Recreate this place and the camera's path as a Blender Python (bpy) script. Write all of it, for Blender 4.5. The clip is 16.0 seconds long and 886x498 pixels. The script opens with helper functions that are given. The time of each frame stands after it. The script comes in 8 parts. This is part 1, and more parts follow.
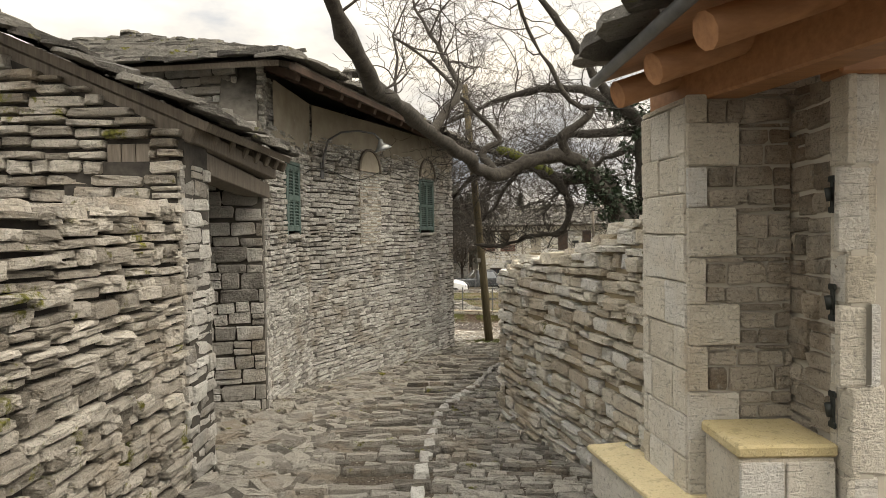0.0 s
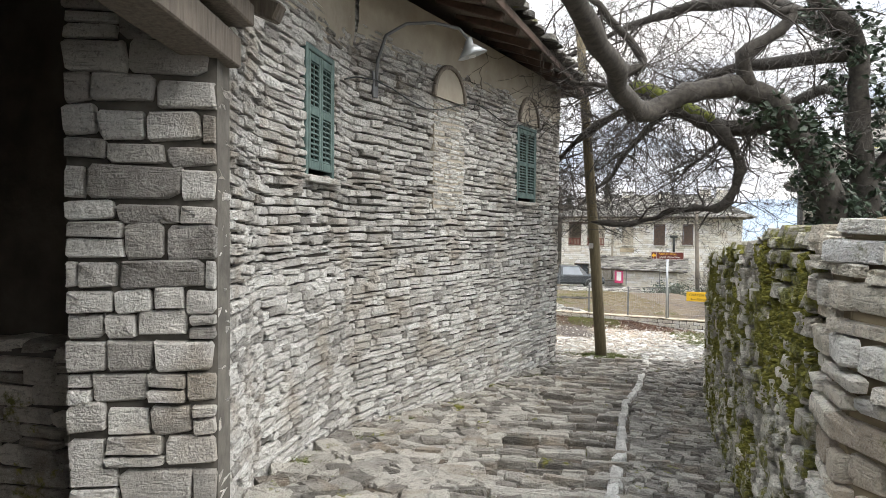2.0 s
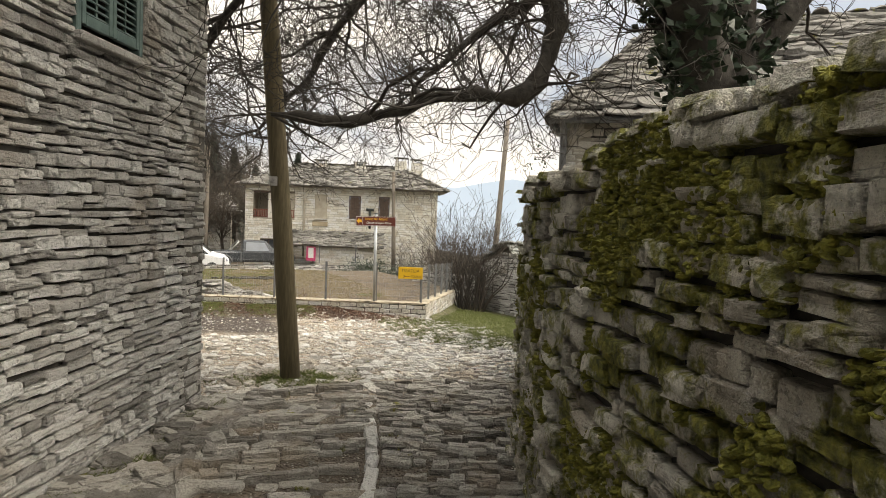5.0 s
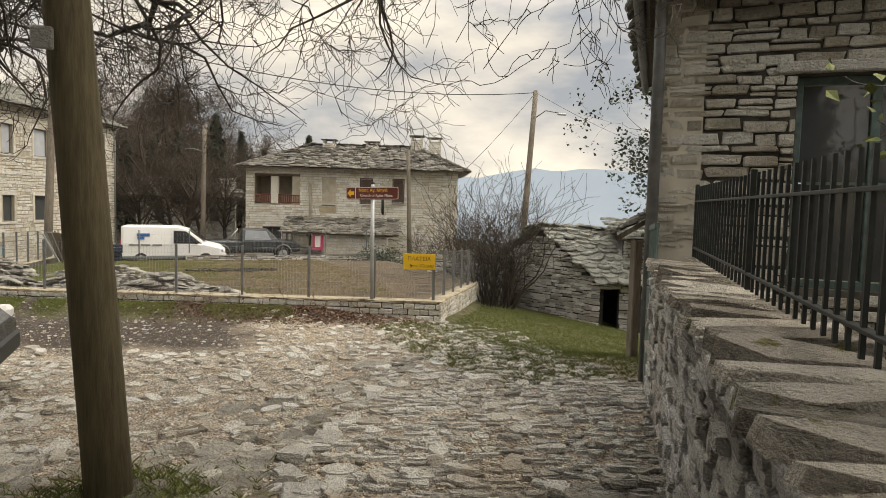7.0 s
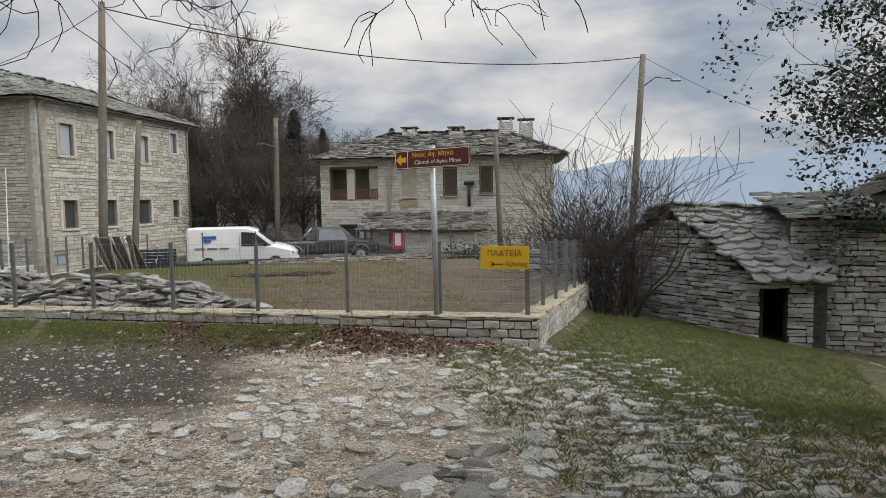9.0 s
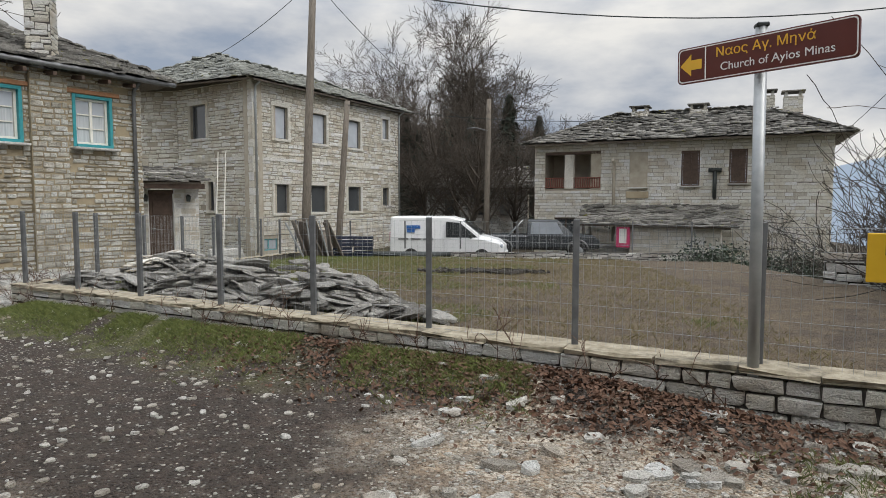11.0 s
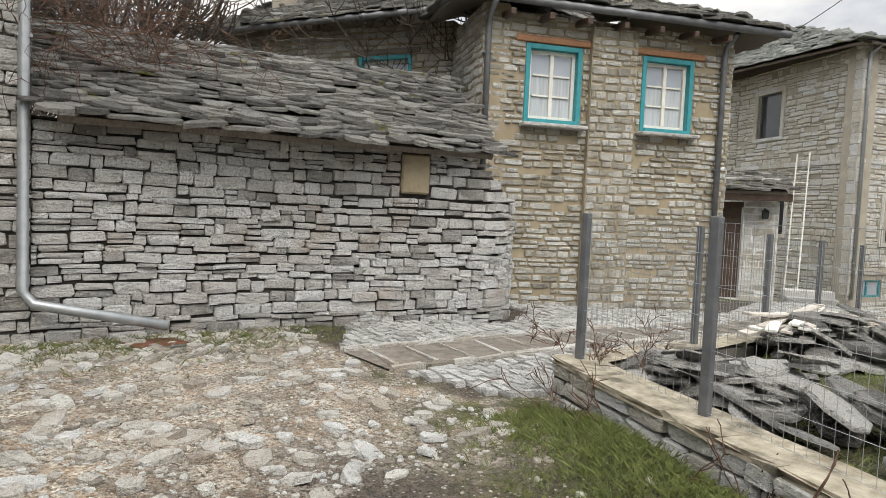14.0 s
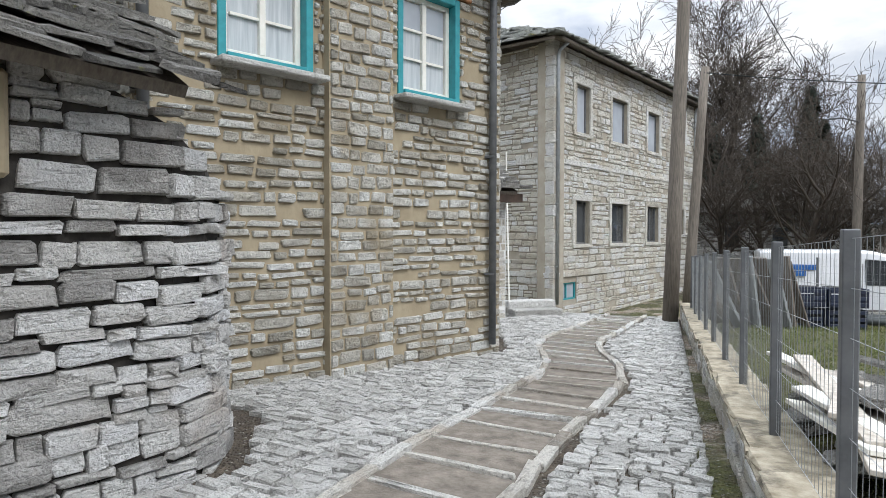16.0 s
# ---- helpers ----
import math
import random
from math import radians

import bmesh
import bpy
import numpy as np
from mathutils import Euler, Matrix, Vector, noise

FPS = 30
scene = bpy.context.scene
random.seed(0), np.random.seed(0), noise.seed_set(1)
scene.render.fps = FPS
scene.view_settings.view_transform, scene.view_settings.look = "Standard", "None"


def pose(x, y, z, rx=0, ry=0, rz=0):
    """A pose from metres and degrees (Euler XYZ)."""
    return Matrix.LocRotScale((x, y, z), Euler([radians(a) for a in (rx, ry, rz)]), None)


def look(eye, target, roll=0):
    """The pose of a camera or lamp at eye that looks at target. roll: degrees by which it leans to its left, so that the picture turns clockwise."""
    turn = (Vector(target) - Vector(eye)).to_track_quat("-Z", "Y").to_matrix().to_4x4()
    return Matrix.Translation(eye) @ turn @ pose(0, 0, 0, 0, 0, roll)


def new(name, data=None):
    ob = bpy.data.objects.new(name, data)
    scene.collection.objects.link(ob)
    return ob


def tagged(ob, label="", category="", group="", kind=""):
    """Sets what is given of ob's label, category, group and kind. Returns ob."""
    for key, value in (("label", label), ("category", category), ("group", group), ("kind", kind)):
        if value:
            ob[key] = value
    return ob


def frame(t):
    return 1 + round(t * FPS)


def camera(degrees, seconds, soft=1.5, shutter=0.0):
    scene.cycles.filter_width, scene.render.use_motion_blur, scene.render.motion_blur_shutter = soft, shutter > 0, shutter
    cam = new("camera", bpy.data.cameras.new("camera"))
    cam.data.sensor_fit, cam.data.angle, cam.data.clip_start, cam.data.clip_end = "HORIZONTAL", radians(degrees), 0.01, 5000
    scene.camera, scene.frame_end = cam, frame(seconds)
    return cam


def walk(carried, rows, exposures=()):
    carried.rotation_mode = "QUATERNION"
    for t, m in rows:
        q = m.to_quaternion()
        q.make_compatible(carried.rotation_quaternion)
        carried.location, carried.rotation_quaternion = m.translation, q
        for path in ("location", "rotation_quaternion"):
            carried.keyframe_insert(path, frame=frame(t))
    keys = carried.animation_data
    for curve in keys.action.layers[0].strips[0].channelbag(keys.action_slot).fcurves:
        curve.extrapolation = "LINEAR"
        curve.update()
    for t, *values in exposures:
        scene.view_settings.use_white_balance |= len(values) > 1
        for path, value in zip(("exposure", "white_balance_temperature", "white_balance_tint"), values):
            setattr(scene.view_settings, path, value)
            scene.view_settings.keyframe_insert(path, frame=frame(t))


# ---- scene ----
cam = camera(68.9, 16.0, soft=0.5)
PATH = [
    (0, (0.088, 0.442, 1.298), (0.08, 2.441, 1.24), -1.0),
    (0.5, (-0.141, 1.444, 1.211), (-0.171, 3.444, 1.193), -1.2),
    (1, (-0.299, 2.443, 1.081), (-0.413, 4.439, 1.055), -0.5),
    (1.5, (-0.402, 3.553, 0.909), (-0.597, 5.543, 0.853), 0.7),
    (2, (-0.451, 4.679, 0.852), (-0.682, 6.664, 0.779), 0.6),
    (2.5, (-0.478, 5.676, 0.865), (-0.716, 7.659, 0.767), 1.2),
    (3, (-0.545, 6.614, 0.691), (-0.602, 8.61, 0.592), 3.3),
    (3.5, (-0.473, 7.673, 0.435), (-0.242, 9.658, 0.359), 2.9),
    (4, (-0.32, 8.455, 0.367), (0.173, 10.391, 0.282), 2.2),
    (4.5, (-0.065, 9.427, 0.294), (0.632, 11.299, 0.19), 2.2),
    (7, (1.769, 14.238, -0.219), (2.4, 16.13, -0.36), 1.5),
    (7.5, (2.059, 15.141, -0.329), (2.585, 17.066, -0.471), 1.5),
    (8, (2.46, 16.127, -0.427), (2.947, 18.062, -0.569), 0.5),
    (10.5, (3.33, 21.078, -0.893), (3.239, 23.07, -1.048), -0.9),
    (11, (3.007, 21.981, -1.005), (2.708, 23.953, -1.154), 0.0),
    (11.5, (2.674, 22.871, -1.097), (2.111, 24.784, -1.246), 0.6),
    (12, (2.078, 23.687, -1.075), (1.202, 25.479, -1.221), -0.3),
    (12.5, (1.188, 24.455, -1.124), (-0.128, 25.954, -1.269), -1.1),
    (13, (0.272, 25.104, -1.14), (-1.232, 26.411, -1.307), -0.6),
    (13.5, (-0.533, 25.815, -1.157), (-2.09, 27.062, -1.301), 0.9),
    (14, (-1.303, 26.483, -1.187), (-2.859, 27.733, -1.301), 2.5),
    (14.5, (-2.201, 27.12, -1.199), (-3.745, 28.391, -1.251), 4.3),
    (15, (-3.079, 27.731, -1.231), (-4.573, 29.061, -1.226), 4.4),
    (15.5, (-3.916, 28.397, -1.274), (-5.128, 29.988, -1.276), 2.8),
    (16, (-4.667, 29.173, -1.221), (-5.37, 31.044, -1.27), 0.1),
]
EXPOSE = [
    (0.0, 0.8, 7800, 10), (1.0, 0.85, 7700, 10), (1.5, 1.15, 7000, 10), (2.5, 1.6, 6500, 10), (3.5, 1.55, 6200, 10), (4.5, 1.2, 7400, 10), (7.0, 0.48, 7900, 10), (8.0, 0.22, 7000, 10),
    (10.5, 0.15, 6500, 10), (12.0, 0.35, 6800, 10), (13.0, 0.5, 7300, 10), (13.8, 0.5, 6800, 10), (15.0, 0.55, 6300, 10), (16.0, 0.58, 6100, 10),
]
walk(cam, [(t, look(eye, target, roll)) for t, eye, target, roll in PATH], EXPOSE)

# ---------------------------------------------------------------- light
world = bpy.data.worlds.new("overcast_sky")
scene.world = world
world.use_nodes = True
wn, wl = world.node_tree.nodes, world.node_tree.links
wn.clear()
w_out = wn.new("ShaderNodeOutputWorld")
w_bg = wn.new("ShaderNodeBackground")
w_sky = wn.new("ShaderNodeTexSky")
w_sky.sky_type = "NISHITA"
w_sky.sun_disc = False
SUN_EL, SUN_ROT = radians(48), radians(115)
w_sky.sun_elevation, w_sky.sun_rotation = SUN_EL, SUN_ROT
w_sky.air_density, w_sky.dust_density = 1.0, 2.0
w_tc = wn.new("ShaderNodeTexCoord")
w_map = wn.new("ShaderNodeMapping")
w_map.inputs["Scale"].default_value = (1.0, 1.0, 2.6)
w_noise = wn.new("ShaderNodeTexNoise")
w_noise.inputs["Scale"].default_value = 2.6
w_noise.inputs["Detail"].default_value = 7
w_noise.inputs["Roughness"].default_value = 0.55
w_ramp = wn.new("ShaderNodeValToRGB")
w_ramp.color_ramp.elements[0].position, w_ramp.color_ramp.elements[0].color = 0.37, (3.5, 4.0, 4.9, 1)
w_ramp.color_ramp.elements[1].position, w_ramp.color_ramp.elements[1].color = 0.62, (8.7, 8.6, 8.3, 1)
w_cov = wn.new("ShaderNodeMapRange")
w_cov.inputs["From Min"].default_value, w_cov.inputs["From Max"].default_value = 0.30, 0.46
w_cov.inputs["To Min"].default_value, w_cov.inputs["To Max"].default_value = 0.72, 1.0
w_mix = wn.new("ShaderNodeMix")
w_mix.data_type = "RGBA"
wl.new(w_tc.outputs["Generated"], w_map.inputs["Vector"])
wl.new(w_map.outputs[0], w_noise.inputs["Vector"])
wl.new(w_noise.outputs["Fac"], w_ramp.inputs["Fac"])
wl.new(w_noise.outputs["Fac"], w_cov.inputs["Value"])
wl.new(w_cov.outputs[0], w_mix.inputs["Factor"])
wl.new(w_sky.outputs[0], w_mix.inputs["A"])
wl.new(w_ramp.outputs[0], w_mix.inputs["B"])
w_sep = wn.new("ShaderNodeSeparateXYZ")
wl.new(w_tc.outputs["Generated"], w_sep.inputs[0])
w_up = wn.new("ShaderNodeMapRange")
w_up.inputs["From Min"].default_value, w_up.inputs["From Max"].default_value = 0.25, 1.0
w_up.inputs["To Min"].default_value, w_up.inputs["To Max"].default_value = 1.0, 3.2
wl.new(w_sep.outputs[2], w_up.inputs["Value"])
w_mul = wn.new("ShaderNodeVectorMath")
w_mul.operation = "SCALE"
wl.new(w_mix.outputs["Result"], w_mul.inputs[0])
wl.new(w_up.outputs[0], w_mul.inputs["Scale"])
wl.new(w_mul.outputs[0], w_bg.inputs["Color"])
w_bg.inputs["Strength"].default_value = 0.085
wl.new(w_bg.outputs[0], w_out.inputs[0])

sun_data = bpy.data.lights.new("sun", "SUN")
sun_data.energy, sun_data.angle, sun_data.color = 1.5, radians(40), (1.0, 0.96, 0.9)
sun = new("sun", sun_data)
sun.matrix_world = look((math.sin(SUN_ROT) * 40, math.cos(SUN_ROT) * 40, 40 * math.tan(SUN_EL)), (0, 0, 0))


# ---------------------------------------------------------------- materials
class Nodes:
    """A small builder of node materials in world-size coordinates."""

    def __init__(self, name, rough=0.85, metal=0.0):
        self.mat = bpy.data.materials.new(name)
        self.mat.use_nodes = True
        self.n, self.l = self.mat.node_tree.nodes, self.mat.node_tree.links
        self.bsdf = self.n["Principled BSDF"]
        self.bsdf.inputs["Roughness"].default_value = rough
        self.bsdf.inputs["Metallic"].default_value = metal
        self.geo = self.n.new("ShaderNodeNewGeometry")
        self.pos = self.geo.outputs["Position"]

    def noise(self, scale, detail=4, rough=0.55, squash=None, out="Fac"):
        v = self.pos
        if squash:
            m = self.n.new("ShaderNodeMapping")
            m.inputs["Scale"].default_value = squash
            self.l.new(v, m.inputs["Vector"])
            v = m.outputs[0]
        t = self.n.new("ShaderNodeTexNoise")
        t.inputs["Scale"].default_value, t.inputs["Detail"].default_value = scale, detail
        t.inputs["Roughness"].default_value = rough
        self.l.new(v, t.inputs["Vector"])
        return t.outputs[out]

    def piece(self):
        info = self.n.new("ShaderNodeObjectInfo")
        return self.math("FRACT", self.math("ADD", info.outputs["Random"], self.geo.outputs["Random Per Island"]))

    def math(self, op, a, b=0.0, clamp=False):
        m = self.n.new("ShaderNodeMath")
        m.operation, m.use_clamp = op, clamp
        for k, v in enumerate((a, b)):
            if isinstance(v, (int, float)):
                m.inputs[k].default_value = v
            else:
                self.l.new(v, m.inputs[k])
        return m.outputs[0]

    def step(self, v, lo, hi):
        m = self.n.new("ShaderNodeMapRange")
        m.interpolation_type = "SMOOTHSTEP"
        m.inputs["From Min"].default_value, m.inputs["From Max"].default_value = lo, hi
        self.l.new(v, m.inputs["Value"])
        return m.outputs[0]

    def ramp(self, v, *stops):
        r = self.n.new("ShaderNodeValToRGB")
        e = r.color_ramp.elements
        while len(e) < len(stops):
            e.new(0.5)
        for k, (p, c) in enumerate(stops):
            e[k].position, e[k].color = p, (*c, 1)
        self.l.new(v, r.inputs["Fac"])
        return r.outputs[0]

    def mix(self, f, a, b, mode="MIX"):
        m = self.n.new("ShaderNodeMix")
        m.data_type, m.blend_type = "RGBA", mode
        for key, v in (("Factor", f), ("A", a), ("B", b)):
            if isinstance(v, (int, float)):
                m.inputs[key].default_value = v
            elif isinstance(v, tuple):
                m.inputs[key].default_value = (*v, 1)
            else:
                self.l.new(v, m.inputs[key])
        return m.outputs["Result"]

    def axis(self, k):
        s = self.n.new("ShaderNodeSeparateXYZ")
        self.l.new(self.pos, s.inputs[0])
        return s.outputs[k]

    def done(self, colour, bump=None, strength=0.4, dist=0.02, rough=None):
        if isinstance(colour, tuple):
            self.bsdf.inputs["Base Color"].default_value = (*colour, 1)
        else:
            self.l.new(colour, self.bsdf.inputs["Base Color"])
        if bump is not None:
            b = self.n.new("ShaderNodeBump")
            b.inputs["Strength"].default_value, b.inputs["Distance"].default_value = strength, dist
            self.l.new(bump, b.inputs["Height"])
            self.l.new(b.outputs[0], self.bsdf.inputs["Normal"])
        if rough is not None:
            self.l.new(rough, self.bsdf.inputs["Roughness"])
        return self.mat


def stone_mat(name, dark, mid, light, warm=None, lichen=0.5, moss=0.0, soot=0.35, bump=0.7):
    """Weathered limestone: a tone per piece, blotches, pale lichen, dark grime and some moss."""
    m = Nodes(name, 0.9)
    tone = m.piece()
    col = m.ramp(tone, (0.0, dark), (0.2, mid), (0.55, light), (1.0, tuple(min(c * 1.2, 0.84) for c in light)))
    blotch = m.noise(5.5, 5, 0.6)
    col = m.mix(m.math("MULTIPLY", m.step(blotch, 0.45, 0.72), 0.55), col, light)
    if warm:
        col = m.mix(m.math("MULTIPLY", m.step(m.noise(1.7, 3), 0.5, 0.7), 0.7), col, warm)
    grain = m.noise(60, 4, 0.7)
    col = m.mix(m.math("MULTIPLY", m.step(grain, 0.45, 0.75), 0.28), col, dark)
    col = m.mix(m.math("MULTIPLY", m.step(m.noise(14, 6, 0.7), 0.56, 0.68), lichen), col, (0.62, 0.62, 0.58))
    col = m.mix(m.math("MULTIPLY", m.step(m.noise(2.3, 6, 0.65), 0.52, 0.70), soot), col, (0.085, 0.08, 0.07))
    pits = m.noise(42, 5, 0.7)
    col = m.mix(m.math("MULTIPLY", m.step(pits, 0.54, 0.66), 0.45), col, tuple(c * 0.3 for c in dark))
    speck = m.noise(150, 3, 0.75)
    col = m.mix(m.math("MULTIPLY", m.step(speck, 0.55, 0.68), 0.3), col, tuple(c * 0.45 for c in dark))
    col = m.mix(m.math("MULTIPLY", m.step(speck, 0.48, 0.34), 0.22), col, tuple(min(c * 1.25, 0.82) for c in light))
    # bedding seams: thin level cracks in each split stone
    seam = m.noise(9, 4, 0.6, (1.0, 1.0, 9.0))
    col = m.mix(m.math("MULTIPLY", m.step(seam, 0.6, 0.66), 0.3), col, tuple(c * 0.4 for c in dark))
    if moss:
        patch = m.step(m.noise(3.2, 6, 0.7), 0.62 - 0.2 * moss, 0.70 - 0.16 * moss)
        green = m.ramp(m.noise(30, 4), (0.3, (0.055, 0.062, 0.012)), (0.5, (0.17, 0.17, 0.03)), (0.7, (0.33, 0.31, 0.055)))
        col = m.mix(patch, col, green)
    h = m.math("ADD", m.math("MULTIPLY", m.noise(15, 6, 0.7), 1.2), m.math("SUBTRACT", m.math("MULTIPLY", grain, 0.45), m.math("ADD", m.math("MULTIPLY", pits, 0.6), m.math("MULTIPLY", m.step(seam, 0.55, 0.68), 0.35))))
    return m.done(col, h, min(bump * 1.4, 1.0), 0.05)


def plain_mat(name, a, b, scale=8.0, rough=0.8, metal=0.0, bump=0.15, squash=None, dirt=0.0):
    m = Nodes(name, rough, metal)
    n = m.noise(scale, 5, 0.6, squash)
    col = m.ramp(n, (0.3, a), (0.7, b))
    if dirt:
        col = m.mix(m.math("MULTIPLY", m.step(m.noise(scale * 0.35, 5, 0.65), 0.5, 0.7), dirt), col, (0.05, 0.045, 0.035))
    return m.done(col, m.noise(scale * 4, 4, 0.6, squash), bump, 0.01)


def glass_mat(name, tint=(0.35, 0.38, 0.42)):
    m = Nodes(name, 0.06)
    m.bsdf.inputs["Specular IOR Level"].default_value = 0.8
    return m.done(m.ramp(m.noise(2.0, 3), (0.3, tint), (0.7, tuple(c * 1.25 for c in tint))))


M_ALLEY = stone_mat("alley_limestone", (0.25, 0.238, 0.22), (0.46, 0.447, 0.415), (0.72, 0.705, 0.67), (0.40, 0.345, 0.275), 0.45, 0, 0.3)
M_GARDEN = stone_mat("garden_wall_stone", (0.21, 0.19, 0.16), (0.40, 0.365, 0.315), (0.66, 0.62, 0.555), (0.34, 0.27, 0.19), 0.5, 0.16, 0.5)
M_MOSSY = stone_mat("mossy_wall_stone", (0.22, 0.2, 0.17), (0.44, 0.41, 0.35), (0.70, 0.67, 0.59), (0.42, 0.36, 0.27), 0.5, 0.8, 0.2)
M_SHED = stone_mat("shed_limestone", (0.28, 0.268, 0.25), (0.62, 0.60, 0.57), (0.82, 0.81, 0.78), (0.58, 0.50, 0.43), 0.5, 0, 0.18)
M_INFILL = stone_mat("porch_rubble", (0.22, 0.19, 0.15), (0.38, 0.33, 0.265), (0.58, 0.52, 0.43), (0.3, 0.21, 0.13), 0.3, 0, 0.5)
# sooty brown, with the roofed porch's shade put into the colour
M_SOOT_SHADE = plain_mat("sooty_shaded_plaster", (0.05, 0.043, 0.035), (0.12, 0.105, 0.085), 3, 0.95, bump=0.5)
M_WARM = stone_mat("pointed_warm_stone", (0.46, 0.39, 0.3), (0.70, 0.63, 0.51), (0.84, 0.79, 0.68), (0.60, 0.49, 0.35), 0.25, 0.06, 0.15)
M_DRESSED = stone_mat("dressed_pale_stone", (0.62, 0.56, 0.455), (0.74, 0.685, 0.57), (0.82, 0.775, 0.675), (0.66, 0.57, 0.44), 0.1, 0, 0.06, 0.6)
M_TEAL_HOUSE = stone_mat("ochre_house_stone", (0.35, 0.325, 0.265), (0.53, 0.495, 0.42), (0.76, 0.74, 0.67), (0.38, 0.31, 0.2), 0.35, 0, 0.25)
M_WHITE = stone_mat("pale_house_stone", (0.54, 0.50, 0.42), (0.72, 0.685, 0.59), (0.82, 0.80, 0.73), (0.62, 0.54, 0.42), 0.2, 0, 0.05)
M_SLATE = stone_mat("roof_slate", (0.05, 0.047, 0.042), (0.115, 0.108, 0.097), (0.28, 0.27, 0.245), None, 0.3, 0.1, 0.5)
M_SLATE_PALE = stone_mat("new_roof_slate", (0.2, 0.21, 0.19), (0.27, 0.28, 0.26), (0.36, 0.37, 0.34), None, 0.2, 0.05, 0.25)
M_COBBLE = stone_mat("path_cobble", (0.10, 0.092, 0.08), (0.22, 0.203, 0.178), (0.46, 0.44, 0.395), (0.32, 0.26, 0.19), 0.35, 0.08, 0.4)
M_PAVE = stone_mat("pale_paving", (0.462, 0.451, 0.418), (0.572, 0.561, 0.528), (0.704, 0.693, 0.660), None, 0.3, 0, 0.2)
M_RUBBLE = stone_mat("limestone_rubble", (0.26, 0.225, 0.18), (0.52, 0.475, 0.405), (0.78, 0.75, 0.68), (0.5, 0.41, 0.31), 0.3, 0, 0.25)
M_MORTAR = plain_mat("grey_mortar", (0.05, 0.046, 0.04), (0.14, 0.13, 0.112), 6, 0.95, bump=0.5)
M_OCHRE = plain_mat("ochre_mortar", (0.27, 0.22, 0.145), (0.37, 0.315, 0.215), 4, 0.95, bump=0.5)
M_PALE_MORTAR = plain_mat("pale_mortar", (0.42, 0.39, 0.33), (0.52, 0.49, 0.42), 4, 0.95, bump=0.4)
M_GAP = plain_mat("dark_joint", (0.022, 0.02, 0.018), (0.07, 0.063, 0.054), 9, 0.95, bump=0.4)
M_RENDER = plain_mat("old_lime_render", (0.30, 0.265, 0.21), (0.42, 0.385, 0.315), 3, 0.95, bump=0.4)
M_KERB = plain_mat("stained_kerb_mortar", (0.2, 0.17, 0.115), (0.46, 0.41, 0.315), 11, 0.95, bump=0.9, dirt=0.8)
M_OLDWOOD = plain_mat("weathered_timber", (0.10, 0.085, 0.07), (0.22, 0.19, 0.155), 7, 0.8, bump=0.4, squash=(6, 6, 0.6))
M_DARKWOOD = plain_mat("dark_brown_timber", (0.05, 0.03, 0.02), (0.095, 0.06, 0.042), 9, 0.65, bump=0.25)
M_NEWWOOD = plain_mat("oiled_pine_beam", (0.27, 0.125, 0.055), (0.40, 0.20, 0.095), 5, 0.55, bump=0.15, squash=(1, 5, 5))
M_POLE = plain_mat("mossy_pole_wood", (0.075, 0.062, 0.035), (0.16, 0.13, 0.075), 6, 0.9, bump=0.4, squash=(8, 8, 0.7))
M_BARK = plain_mat("walnut_bark", (0.018, 0.016, 0.013), (0.07, 0.062, 0.052), 14, 0.95, bump=1.0, dirt=0.5)
M_TWIG = plain_mat("twig_bark", (0.022, 0.019, 0.016), (0.06, 0.052, 0.044), 12, 0.9, bump=0.2)
M_IVY = plain_mat("ivy_leaf", (0.012, 0.025, 0.014), (0.035, 0.06, 0.03), 30, 0.45, bump=0.1)
M_OLDDOOR = plain_mat("weathered_pale_wood", (0.36, 0.32, 0.27), (0.6, 0.56, 0.5), 5, 0.9, bump=0.3, squash=(6, 6, 0.8), dirt=0.3)
M_MOSS = plain_mat("moss", (0.05, 0.07, 0.012), (0.16, 0.17, 0.03), 22, 0.95, bump=0.8)
M_CUSHION = plain_mat("moss_cushion", (0.05, 0.056, 0.01), (0.27, 0.255, 0.04), 26, 0.95, bump=1.0)
M_GRASS = plain_mat("grass_blade", (0.07, 0.095, 0.022), (0.19, 0.215, 0.06), 15, 0.7, bump=0.1)
M_DRYGRASS = plain_mat("dry_grass", (0.16, 0.13, 0.06), (0.26, 0.22, 0.11), 15, 0.8, bump=0.1)
M_LEAF = plain_mat("dead_leaf", (0.06, 0.03, 0.018), (0.16, 0.085, 0.05), 20, 0.8, bump=0.1)
M_TEAL = plain_mat("teal_paint", (0.02, 0.22, 0.25), (0.035, 0.30, 0.34), 14, 0.5, bump=0.1)
M_GREEN = plain_mat("green_shutter_paint", (0.05, 0.085, 0.08), (0.11, 0.165, 0.152), 12, 0.6, bump=0.15)
M_CREAM = plain_mat("cream_window_paint", (0.68, 0.66, 0.59), (0.78, 0.765, 0.70), 12, 0.5, bump=0.05)
M_CURTAIN = plain_mat("white_net_curtain", (0.36, 0.395, 0.42), (0.56, 0.585, 0.60), 3, 0.9, bump=0.2, squash=(10, 10, 0.5))
# opaque pale tint; on window panes it stands for reflected sky
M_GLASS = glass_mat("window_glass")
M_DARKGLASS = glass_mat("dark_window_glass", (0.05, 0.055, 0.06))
M_STEEL = plain_mat("galvanised_steel", (0.33, 0.35, 0.36), (0.45, 0.47, 0.48), 10, 0.45, 0.6, 0.05)
M_POST = plain_mat("grey_fence_steel", (0.10, 0.105, 0.11), (0.17, 0.175, 0.18), 10, 0.6, 0.3, 0.05)
